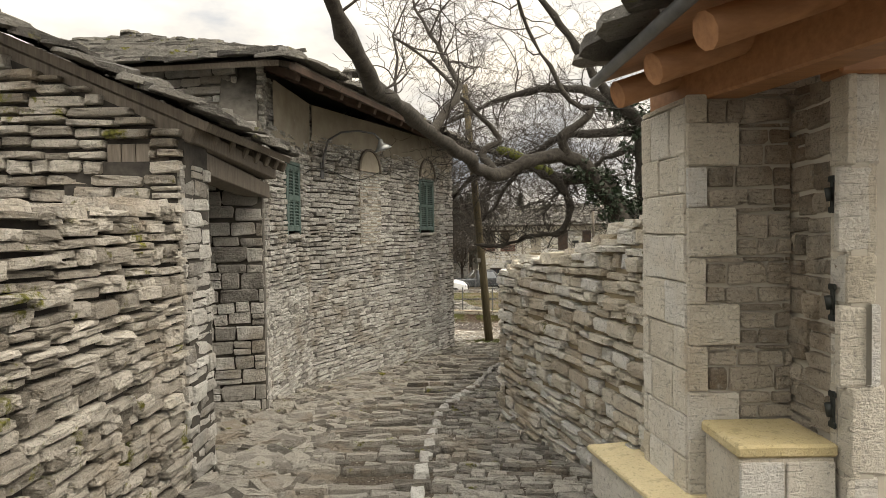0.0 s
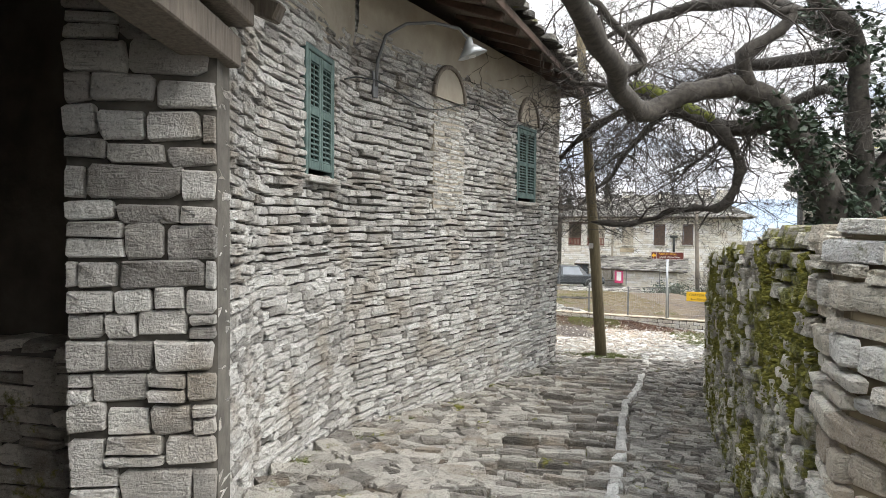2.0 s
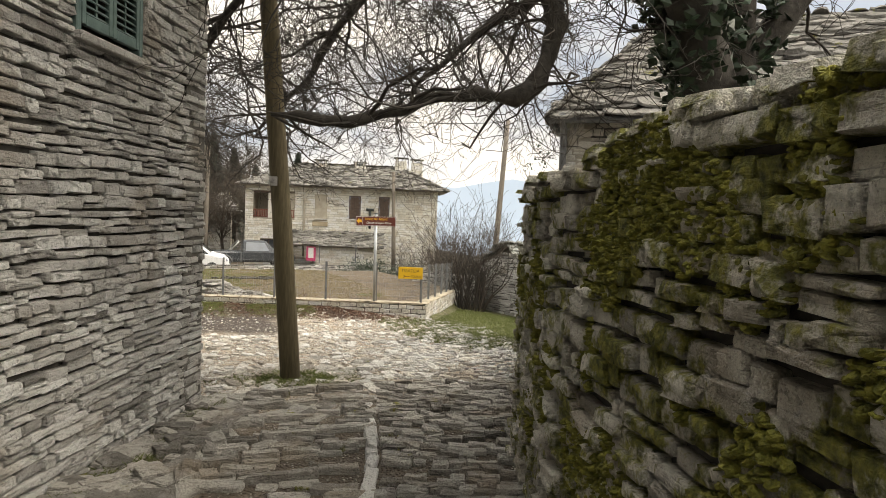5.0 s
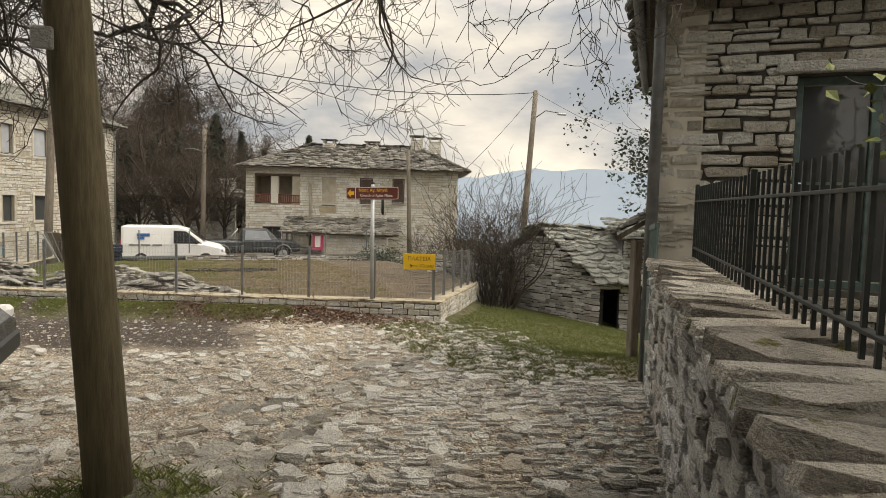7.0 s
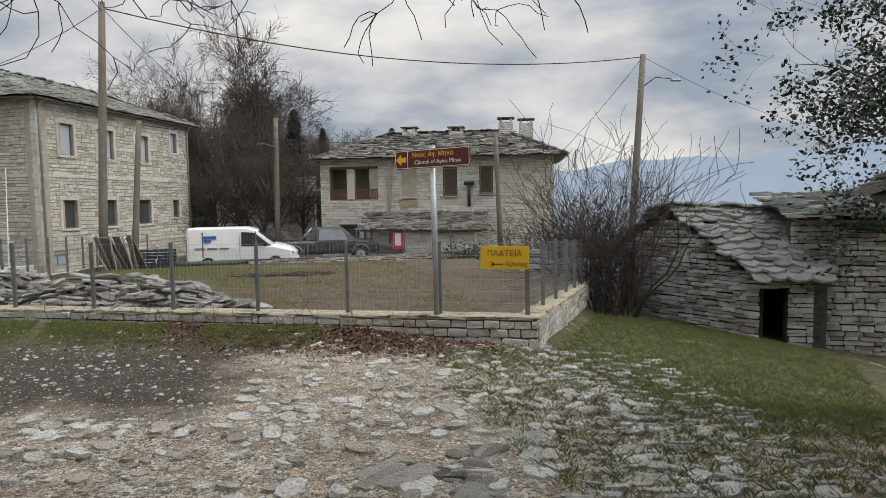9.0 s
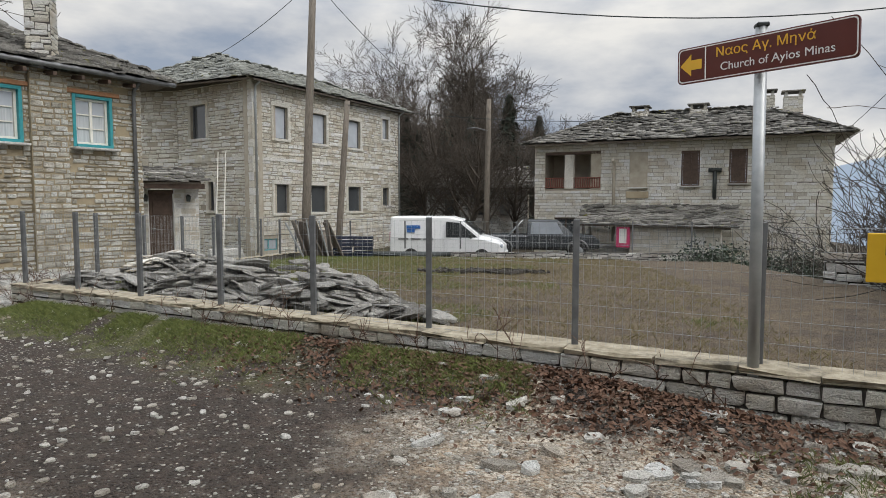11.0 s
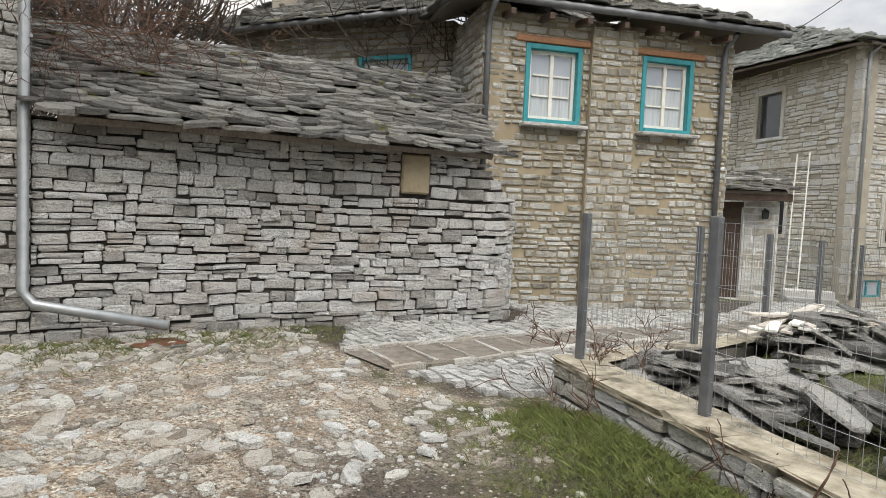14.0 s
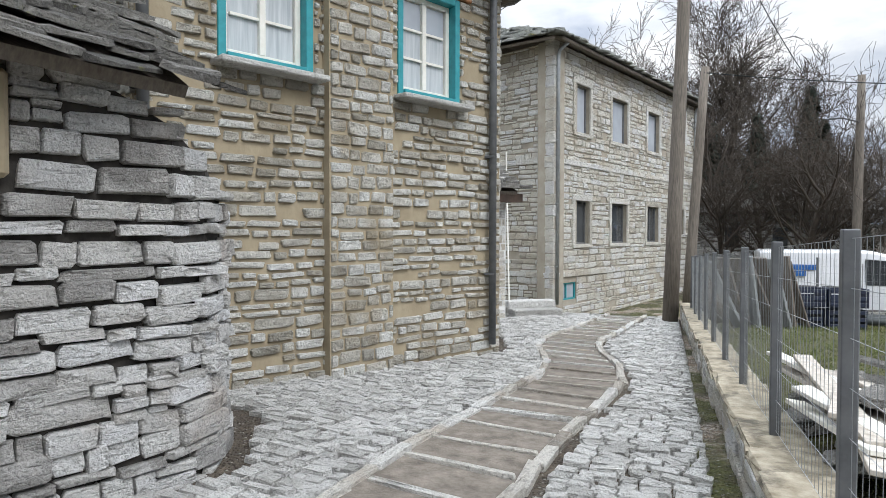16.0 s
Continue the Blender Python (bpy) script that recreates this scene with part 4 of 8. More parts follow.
part("gutter", tube([Vector(g1) + Vector((-0.05, 0, -0.06)), Vector(g2) + Vector((-0.05, -0.06, -0.06))], 0.055), M_LEAD, gh_roof)
part("gutter", tube([Vector(g1) + Vector((-0.05, 0, -0.06)), Vector(g4) + Vector((-0.06, 0.0, -0.06))], 0.055), M_LEAD, gh_roof)

# ---------------------------------------------------------------- paddock wall
def kerb_wall(name, line, seed, label, top=0.0, near=None, width=0.3):
    t = thing(name, label, "low wall", kind="structure")
    zt = lambda s: float(np.interp(s, [0, line.length], top))
    wall_core(line, low(line, 0.3), zt, width, [], M_MORTAR, "wall_body", t)
    stone_face(line, low(line, 0.1), zt, [], M_WHITE, t, (0.10, 0.13), (0.16, 0.36), (0.0, 0.03), gap=0.014, near=near, shapes=STONES, seed=seed, most=200, wander=0.004, sway=0.0, split=0.0)
    cap = []
    r = random.Random(seed + 5)
    s = 0.0
    while s < line.length - 0.1:
        n = min(r.uniform(0.35, 0.8), line.length - s)
        m = line.spot(s + n / 2, zt(s + n / 2) + 0.012, -width) @ pose(0, 0, 0, r.uniform(-1, 1), r.uniform(-1, 1), r.uniform(-1, 1))
        cap.append((m @ Matrix.Diagonal((n - 0.006, width + 0.015, 0.045, 1)), r.randrange(len(NEAT))))
        s += n
    lay(cap, NEAT, M_KERB, t, "coping_stone", "coping", (0, 28, -2.2), 100)
    return t


FL = Line((-4.27, 29.89), (5.66, 26.0))
kerb_wall("wall_paddock_front", FL, 71, "low mortared stone kerb wall under a wire fence", (-2.19, -2.15), (-1, 28.5, -2.2))
FR = Line((5.66, 26.0), (8.6, 31.4))
kerb_wall("wall_paddock_side", FR, 72, "low mortared stone kerb wall under a wire fence", (-2.14, -2.5), (5.7, 26.5, -2.2))
FW = Line((-4.75, 44.0), (-4.27, 29.89))
kerb_wall("wall_paddock_road", FW, 73, "low mortared stone kerb wall beside the paved road", (-2.75, -2.18), (-4.4, 31, -2.2))

# ---------------------------------------------------------------- slate-roofed shed and its neighbours
SH = Line((-7.97, 27.2), (-7.8, 29.4), (-7.55, 30.6), (-7.27, 31.4), (-7.12, 31.82), (-7.12, 32.08), (-7.26, 32.36), (-7.56, 32.7), (-8.3, 33.05))
wall("wall_shed", SH, low(SH), lambda s: float(np.interp(s, [0, 4.4, 5.2, 7], [-0.5, -0.46, -1.0, -1.15])), 0.5, [(3.62, 3.97, -0.98, -0.5)], M_SHED, M_GAP,
     "dry-stone shed wall of mixed grey and white limestone", "shed wall", course=(0.055, 0.14), lengths=(0.09, 0.36), gap=0.011, proud=(-0.006, 0.034), joint=0.042, sway=0.06, near=(-7.4, 30.5, -1.5), seed=81)
shed_roof = thing("shed_roof", "sagging old slate roof of the stone shed", "roof", kind="structure")
slate_roof(shed_roof, (-7.72, 27.22, -0.5), (-7.02, 31.95, -0.47), (-8.85, 32.5, 0.72), (-10.1, 27.4, 0.72), M_SLATE, size=(0.16, 0.42), row=0.105, thick=(0.022, 0.045), near=(-7.5, 29.5, -0.2), seed=82)
TB = Line((-8.6, 20.0), (-7.95, 27.2))
TBH = [(5.35, 6.42, 0.46, 1.75)]
wall("wall_tall_west", TB, low(TB), 3.6, 0.5, TBH, M_ALLEY, M_MORTAR, "tall grey stone house wall with a downpipe", "house wall", course=(0.06, 0.14), lengths=(0.14, 0.45),
     proud=(-0.002, 0.022), gap=0.01, joint=0.032, near=(-8, 26.8, -0.5), seed=83)

TH = Line((-8.58, 32.93), (-6.80, 36.85))
TH_HOLES = [(0.68, 1.61, 0.22, 1.42), (2.65, 3.58, 0.22, 1.42)]
teal_house = wall("wall_ochre_house", TH, low(TH, 0.3), 1.86, 0.45, TH_HOLES, M_TEAL_HOUSE, M_OCHRE, "two-storey house wall of white stones in ochre mortar", "house wall",
                  course=(0.07, 0.13), lengths=(0.12, 0.38), proud=(0.002, 0.016), gap=0.034, skip=0.1, split=0.0, near=(-7.6, 35, -1), seed=84)
L = Line((-10.2, 33.65), (-8.58, 32.93))
wall("wall_ochre_house_return", L, low(L, 0.3), 1.95, 0.4, [], M_TEAL_HOUSE, M_OCHRE, "ochre-jointed stone return wall", "house wall", course=(0.09, 0.15), lengths=(0.16, 0.42),
     proud=(0.003, 0.02), gap=0.03, split=0.0, seed=85)
WING = Line((-14.6, 31.3), (-10.2, 33.65))
wall("wall_ochre_house_wing", WING, low(WING, 0.3), 2.15, 0.4, [(3.1, 4.2, 0.55, 1.62)], M_TEAL_HOUSE, M_OCHRE, "ochre-jointed stone wing of the house", "house wall",
     course=(0.09, 0.15), lengths=(0.16, 0.42), proud=(0.003, 0.02), gap=0.03, split=0.0, seed=86)
L = Line((-6.80, 36.85), (-9.2, 38.6))
wall("wall_ochre_house_side", L, low(L, 0.3), 1.86, 0.4, [], M_TEAL_HOUSE, M_OCHRE, "ochre-jointed stone side wall", "house wall", course=(0.09, 0.15), lengths=(0.16, 0.42),
     proud=(0.003, 0.02), gap=0.03, split=0.0, seed=87)
th_roof = thing("ochre_house_roof", "grey slate hip roof with a metal gutter", "roof", kind="structure")
t1, t2, t3 = (-8.55, 32.35, 1.98), (-6.15, 37.3, 1.92), (-10.5, 39.5, 1.95)
tr1, tr2 = (-10.4, 35.6, 3.05), (-9.3, 37.0, 3.05)
slate_roof(th_roof, t1, t2, tr2, tr1, M_SLATE, seed=88, near=(-7.5, 34, 2), most=150)
slate_roof(th_roof, t2, t3, tr2, tr2, M_SLATE, seed=89)
slate_roof(th_roof, (-10.4, 33.2, 2.05), t1, tr1, tr1, M_SLATE, seed=90)
w1, w2, w3 = (-15.2, 30.7, 2.25), (-10.0, 33.1, 2.2), (-15.5, 38.0, 2.3)
wr1, wr2 = (-13.8, 35.4, 4.3), (-11.6, 36.3, 4.3)
slate_roof(th_roof, w1, w2, wr2, wr1, M_SLATE, seed=91)
slate_roof(th_roof, w2, (-9.5, 38.0, 2.3), wr2, wr2, M_SLATE, seed=92)
slate_roof(th_roof, w3, w1, wr1, wr1, M_SLATE, seed=93)
for p, q in ((t1, t2), (w1, w2)):
    part("gutter", tube([Vector(p) + Vector((0.04, -0.05, -0.05)), Vector(q) + Vector((0.04, -0.05, -0.05))], 0.06), M_LEAD, th_roof)
part("gutter", tube([Vector(t1) + Vector((0.04, -0.05, -0.05)), Vector(w2) + Vector((0.04, -0.05, -0.05))], 0.06), M_LEAD, th_roof)

# ---------------------------------------------------------------- pale new house
WH = Line((-7.76, 45.2), (-4.40, 55.5))
WIN = [(1.15, 2.0), (3.42, 4.55), (6.15, 7.2), (9.15, 9.75)]
WHH = [(a, b, 1.45, 2.72) for a, b in WIN[:3]] + [(*WIN[3], 2.1, 3.1)] + [(a, b, -1.5, -0.35) for a, b in WIN[:3]] + [(*WIN[3], -1.25, -0.35)] + [(0.3, 1.3, -2.95, -2.5)]
wall("wall_pale_house", WH, low(WH, 0.3), 3.55, 0.45, WHH, M_WHITE, M_RENDER, "new two-storey house wall of pale limestone", "house wall", course=(0.1, 0.2), lengths=(0.16, 0.55),
     proud=(-0.004, 0.02), gap=0.032, near=(-7.5, 46, 0), seed=101, skip=0.04, most=200)
WL = Line((-12.0, 47.2), (-7.76, 45.2))
WLH = [(0.9, 1.9, 1.5, 2.85), (1.95, 2.3, -1.4, -0.25)]
wall("wall_pale_house_front", WL, low(WL, 0.3), 3.55, 0.45, WLH, M_WHITE, M_RENDER, "new two-storey house wall of pale limestone", "house wall", course=(0.1, 0.2),
     lengths=(0.16, 0.55), proud=(-0.004, 0.02), gap=0.032, seed=102, skip=0.04)
L = Line((-16.5, 47.5), (-12.0, 47.2))
wall("wall_pale_house_setback", L, low(L, 0.3), 3.55, 0.45, [], M_WHITE, M_RENDER, "new house wall of pale limestone", "house wall", course=(0.1, 0.2),
     lengths=(0.16, 0.55), proud=(-0.004, 0.02), gap=0.032, seed=103, skip=0.04)
band = thing("trim", "pale dressed string courses and corner quoins of the new house", "trim", kind="structure")
r = random.Random(108)
for L in (WH, WL):
    for z in (0.62, -2.28):
        e, s = [], 0.0
        while s < L.length - 0.1:
            n = min(r.uniform(0.5, 0.9), L.length - s)
            e.append((L.spot(s + n / 2, z, -0.02) @ Matrix.Diagonal((n - 0.01, 0.055, 0.13, 1)), r.randrange(10)))
            s += n
        lay(e, NEAT, M_WHITE, band, "band_stone", "band_stones", (-7.7, 45.2, 0), 40)
e, z, q = [], -2.9, 0
while z < 3.5:
    h = r.uniform(0.24, 0.34)
    w = (0.5, 0.28)[q % 2]
    e.append((WH.spot(w / 2 - 0.02, z + h / 2, -0.02) @ Matrix.Diagonal((w, 0.05, h - 0.012, 1)), r.randrange(10)))
    w = (0.28, 0.5)[q % 2]
    e.append((WL.spot(WL.length - w / 2 + 0.02, z + h / 2, -0.02) @ Matrix.Diagonal((w, 0.05, h - 0.012, 1)), r.randrange(10)))
    z, q = z + h, q + 1
lay(e, NEAT, M_WHITE, band, "quoin", "quoins", (-7.7, 45.2, 0), 60)
wh_roof = thing("pale_house_roof", "grey-green slate hip roof of the pale house", "roof", kind="structure")
h1, h2, h3, h4 = (-7.5, 44.6, 3.5), (-3.9, 56.0, 3.6), (-13.5, 59.0, 3.6), (-16.8, 47.6, 3.6)
hr1, hr2 = (-11.3, 49.2, 5.3), (-9.3, 54.5, 5.3)
slate_roof(wh_roof, h1, h2, hr2, hr1, M_SLATE_PALE, row=0.3, seed=104)
slate_roof(wh_roof, h4, h1, hr1, hr1, M_SLATE_PALE, row=0.3, seed=105)
slate_roof(wh_roof, h2, h3, hr2, hr2, M_SLATE_PALE, row=0.3, seed=106)
slate_roof(wh_roof, h3, h4, hr1, hr2, M_SLATE_PALE, row=0.3, seed=107)

# ---------------------------------------------------------------- far house with the balcony
FH = Line((2.7, 52.5), (14.1, 48.9))
FHH = [(0.5, 3.05, -0.48, 1.2), (4.3, 5.05, -0.42, 1.05), (6.42, 7.15, -0.38, 1.08), (8.27, 8.95, -0.3, 1.1), (0.95, 2.0, -2.6, -1.8), (2.6, 5.6, -2.9, -1.75), (6.3, 7.2, -2.5, -1.95)]
wall("wall_far_house", FH, low(FH, 0.4), 1.6, 0.4, FHH, M_WHITE, M_RENDER, "pale stone house wall with a timber balcony", "house wall", course=(0.12, 0.18), lengths=(0.25, 0.5),
     proud=(0.003, 0.012), seed=111, shapes=NEAT)
L = Line((14.1, 48.9), (16.5, 56.5))
wall("wall_far_house_side", L, low(L, 2.0), 1.6, 0.4, [], M_WHITE, M_RENDER, "pale stone house wall", "house wall", course=(0.12, 0.18), lengths=(0.25, 0.5), proud=(0.003, 0.012), seed=112, shapes=NEAT)
L = Line((5.1, 60.1), (2.7, 52.5))
wall("wall_far_house_west", L, low(L, 2.0), 1.6, 0.4, [], M_WHITE, M_RENDER, "pale stone house wall", "house wall", course=(0.12, 0.18), lengths=(0.25, 0.5), proud=(0.003, 0.012), seed=113, shapes=NEAT)
fh_roof = thing("far_house_roof", "dark slate hip roof of the balcony house", "roof", kind="structure")
f1, f2, f3, f4 = (2.2, 52.1, 1.55), (14.5, 48.2, 1.55), (17.2, 57.0, 1.6), (4.7, 61.0, 1.6)
fr1, fr2 = (6.6, 55.2, 3.15), (12.9, 53.3, 3.15)
slate_roof(fh_roof, f1, f2, fr2, fr1, M_SLATE, row=0.3, seed=114)
slate_roof(fh_roof, f2, f3, fr2, fr2, M_SLATE, row=0.3, seed=115)
slate_roof(fh_roof, f4, f1, fr1, fr1, M_SLATE, row=0.3, seed=116)
slate_roof(fh_roof, f3, f4, fr1, fr2, M_SLATE, row=0.3, seed=117)

# ---------------------------------------------------------------- windows and doors
def window(name, line, hole, label, group, frame_mat, pane_mat, depth=0.12, cols=2, rows=3, surround=None, fw=0.05, sill=None, lintel=None, casing=None, bar=0.025):
    """A window in an opening: casing, sash frame, bars, one pane for each light."""
    s0, s1, z0, z1 = hole
    w, h = s1 - s0, z1 - z0
    t = tagged(new(name), label, "window", group, "structure")
    t.matrix_basis = line.spot((s0 + s1) / 2, z0, -depth)
    if casing:
        c = 0.075
        for sx in (-1, 1):
            part("casing", box((sx * (w / 2 - c / 2), 0.06, h / 2), (c, 0.14, h), None, 0.006), casing, t)
        part("casing_head", box((0, 0.06, h - c / 2), (w - 2 * c, 0.14, c), None, 0.006), casing, t)
        part("casing_sill", box((0, 0.07, c / 2), (w - 2 * c, 0.16, c), None, 0.006), casing, t)
    else:
        c = 0.0
    iw, ih = w - 2 * c, h - 2 * c
    for sx in (-1, 1):
        part("window_frame", box((sx * (iw / 2 - fw / 2), 0, h / 2), (fw, 0.06, ih), None, 0.005), frame_mat, t)
    for zz in (c + fw / 2, h - c - fw / 2):
        part("window_rail", box((0, 0, zz), (iw - 2 * fw, 0.06, fw), None, 0.005), frame_mat, t)
    gw, gh = iw - 2 * fw, ih - 2 * fw
    for k in range(1, cols):
        part("mullion", box((-gw / 2 + gw * k / cols, 0.002, h / 2), (fw * 1.1, 0.062, gh), None, 0.005), frame_mat, t)
    for k in range(1, rows):
        for q in range(cols):
            part("glazing_bar", box((-gw / 2 + gw * (q + 0.5) / cols, 0.004, h / 2 - gh / 2 + gh * k / rows), (gw / cols - fw * 1.1, 0.03, bar)), frame_mat, t)
    for q in range(cols):
        for k in range(rows):
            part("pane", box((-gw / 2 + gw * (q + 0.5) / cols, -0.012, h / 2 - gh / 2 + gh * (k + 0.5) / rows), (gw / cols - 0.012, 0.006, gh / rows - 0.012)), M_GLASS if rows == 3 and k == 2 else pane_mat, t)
    if sill:
        part("window_sill", box((0, depth + 0.02, -0.03), (w + 0.12, depth * 2 + 0.08, 0.055), None, 0.012), sill, t)
    if lintel:
        part("lintel", box((0, depth - 0.03, h + 0.06), (w + 0.35, 0.12, 0.10), None, 0.012), lintel, t)
    if surround:
        for sx in (-1, 1):
            part("stone_surround", box((sx * (w / 2 + 0.07), depth + 0.005, h / 2), (0.14, 0.05, h), None, 0.008), surround, t)
        part("stone_surround", box((0, depth + 0.005, h + 0.08), (w + 0.28, 0.05, 0.16), None, 0.008), surround, t)
        part("stone_surround", box((0, depth + 0.01, -0.05), (w + 0.28, 0.07, 0.10), None, 0.008), surround, t)
    return t


for h in TH_HOLES:
    window("window_3", TH, h, "cream sash window in a teal frame with net curtains", "teal windows", M_CREAM, M_CURTAIN, 0.13, 2, 3, None, 0.055, M_PAVE, M_NEWWOOD, M_TEAL)
window("window_4", WING, (3.1, 4.2, 0.55, 1.62), "cream window in a teal frame under the wing's eave", "teal windows", M_CREAM, M_GLASS, 0.13, 2, 2, None, 0.055, M_PAVE, M_OLDWOOD, M_TEAL)
# upper panes take the pale glass: sky reflection as base colour
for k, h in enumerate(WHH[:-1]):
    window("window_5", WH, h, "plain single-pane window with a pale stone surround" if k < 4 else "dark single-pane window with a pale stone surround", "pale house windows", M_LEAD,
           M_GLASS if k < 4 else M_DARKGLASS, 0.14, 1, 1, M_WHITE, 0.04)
window("window_6", WH, WHH[-1], "small blue basement window", "pale house windows", M_TEAL, M_GLASS, 0.08, 2, 1, None, 0.04)
for h in WLH:
    window("window_7", WL, h, "plain dark window with a pale stone surround", "pale house windows", M_LEAD, M_DARKGLASS, 0.14, 1, 1, M_WHITE, 0.04)
for h in FHH[1:4]:
    window("window_8", FH, h, "closed brown shuttered window of the balcony house", "balcony house windows", M_DARKWOOD, M_DARKWOOD, 0.06, 2, 1, None, 0.06, M_PAVE)
window("window_9", FH, FHH[4], "small dark ground-floor window", "balcony house windows", M_DARKWOOD, M_DARKGLASS, 0.12, 2, 1, None, 0.05)
window("window_10", FH, FHH[6], "small dark ground-floor window", "balcony house windows", M_CREAM, M_DARKGLASS, 0.12, 2, 1, None, 0.05)
window("window_11", GH, GHOLE[0], "wide dark green glazed window behind the railing", "side house window", M_GREEN, M_DARKGLASS, 0.2, 3, 2, None, 0.07, None, M_PAVE)

window("window_12", TB, TBH[0], "grey-blue shuttered window with a thin timber sill", "tall house window", M_LEAD, M_GLASS, 0.1, 1, 1, None, 0.06, M_OLDWOOD)

# loggia of the far house
balcony = tagged(new("balcony"), "timber-framed loggia with a red-brown balustrade", "balcony")
balcony.matrix_basis = FH.spot((FHH[0][0] + FHH[0][1]) / 2, FHH[0][2], -0.1)
bw = FHH[0][1] - FHH[0][0]
part("head_beam", box((0, 0, 1.62), (bw, 0.16, 0.14), None, 0.01), M_DARKWOOD, balcony)
part("pillar", box((0.15, 0, 0.78), (0.42, 0.3, 1.55), None, 0.02), M_WHITE, balcony)
for zz in (0.08, 0.5):
    part("rail", box((0, 0.1, zz), (bw, 0.05, 0.05), None, 0.006), M_BRICKRED, balcony)
for k in range(24):
    part("baluster", box((-bw / 2 + bw * (k + 0.5) / 24, 0.1, 0.29), (0.045, 0.03, 0.38)), M_BRICKRED, balcony)
part("back_wall", box((0, -1.6, 0.8), (bw + 0.3, 0.1, 2.0)), M_RENDER, balcony)
part("floor_slab", box((0, -0.85, -0.1), (bw, 1.6, 0.14)), M_PALE_MORTAR, balcony)
annex = thing("annex", "low slate-roofed annex in front of the balcony house", "annex")
for k, (a, b) in enumerate((((6.6, 49.4), (9.9, 48.4)), ((9.9, 48.4), (10.4, 50.0)))):
    L = Line(a, b)
    wall_core(L, low(L), -2.05, 0.25, [], M_PALE_MORTAR, "wall_body", annex)
    stone_face(L, low(L), -2.05, [], M_WHITE, annex, (0.12, 0.18), (0.25, 0.5), (0.003, 0.012), shapes=NEAT, seed=190 + k)
slate_roof(annex, (4.4, 49.9, -1.98), (10.3, 47.9, -2.05), (10.9, 50.0, -1.25), (5.0, 51.8, -1.25), M_SLATE, seed=191)
for x, y in ((4.8, 50.0), (6.5, 49.5)):
    part("post", box((x, y, -2.5), (0.12, 0.12, 1.05), None, 0.01), M_OLDWOOD, annex)
pink = thing("pink_door", "bright pink door panel under the annex roof", "door", at=(6.35, 49.35, -2.95), rz=-17)
part("door_leaf", box((0, 0, 0.5), (0.55, 0.05, 0.95), None, 0.008), M_PINK, pink)
part("door_panel", box((0, -0.03, 0.5), (0.3, 0.02, 0.6), None, 0.006), M_SIGNTEXT_W, pink)
stove = tagged(new("wall_flue"), "black stove flue with a T cap on the wall", "flue pipe")
stove.matrix_basis = FH.spot(7.75, -0.9, 0.12)
part("pipe", tube([(0, -0.15, 0), (0, 0, 0.1), (0, 0, 1.1)], 0.08), M_IRON, stove)
part("cap", tube([(-0.25, 0, 1.15), (0.25, 0, 1.15)], 0.09), M_IRON, stove)
panel = tagged(new("wall_plaque"), "ochre wooden board under the far window", "plaque")
panel.matrix_basis = FH.spot(4.65, -0.75, 0.03)
part("board", box((0, 0, 0), (0.95, 0.03, 0.3), None, 0.01), M_OCHRE, panel)
chimney("chimney", (12.8, 52.9, 2.2), 0.75, 1.4, M_WHITE, M_PALE_MORTAR, -17, 200)
chimney("chimney", (13.95, 52.9, 2.2), 0.75, 1.35, M_WHITE, M_PALE_MORTAR, -17, 205)
chimney("chimney", (7.7, 54.6, 2.6), 0.75, 0.65, M_WHITE, M_PALE_MORTAR, -17, 210)
chimney("chimney", (10.2, 53.8, 2.7), 0.75, 0.5, M_WHITE, M_PALE_MORTAR, -17, 215)
chimney("chimney", (-14.0, 53.5, 5.0), 1.0, 0.95, M_WHITE, M_PALE_MORTAR, 20, 220)
chimney("chimney", (-7.85, 34.95, 2.0), 0.5, 1.35, M_WHITE, M_MORTAR, 24, 225)
chimney("chimney", (-14.4, 32.6, 2.4), 0.6, 1.9, M_RENDER, M_RENDER, 24, 230, "rendered chimney on the wing's roof")

# door and canopy beyond the ochre house
DOOR = Line((-10.4, 40.2), (-9.15, 40.72), (-8.0, 41.6))
DH = [(1.30, 2.05, -2.9, -0.62)]
wall("wall_porch_white", DOOR, low(DOOR, 0.3), -0.1, 0.35, DH, M_WHITE, M_SIGNTEXT_W, "whitewashed entrance wall with a brown door", "wall", course=(0.12, 0.18), lengths=(0.25, 0.5),
     proud=(-0.02, -0.012), seed=120, shapes=NEAT)
door = tagged(new("door_1"), "closed brown panelled wooden door", "door", kind="structure")
door.matrix_basis = DOOR.spot(1.675, -2.88, -0.12)
part("door_leaf", box((0, 0, 1.05), (0.7, 0.05, 2.1), None, 0.006), M_DARKWOOD, door)
for zz in (0.45, 1.05, 1.65):
    part("door_panel", box((0, 0.035, zz), (0.5, 0.02, 0.45), None, 0.01), M_DARKWOOD, door)
part("transom", box((0, 0.02, 2.16), (0.75, 0.12, 0.12), None, 0.01), M_DARKWOOD, door)
part("door_handle", tube([(0.26, 0.03, 1.0), (0.26, 0.09, 1.0), (0.17, 0.09, 1.0)], 0.012), M_STEEL, door)
canopy = thing("door_canopy", "small slate canopy on dark timber over the door", "canopy")
slate_roof(canopy, (-9.55, 39.75, -0.42), (-7.55, 41.25, -0.42), (-8.3, 42.3, 0.0), (-9.9, 41.1, 0.0), M_SLATE, size=(0.25, 0.4), row=0.16, seed=121)
part("fascia", beam((-9.5, 39.85, -0.55), (-7.6, 41.28, -0.55), 0.06, 0.16), M_DARKWOOD, canopy)
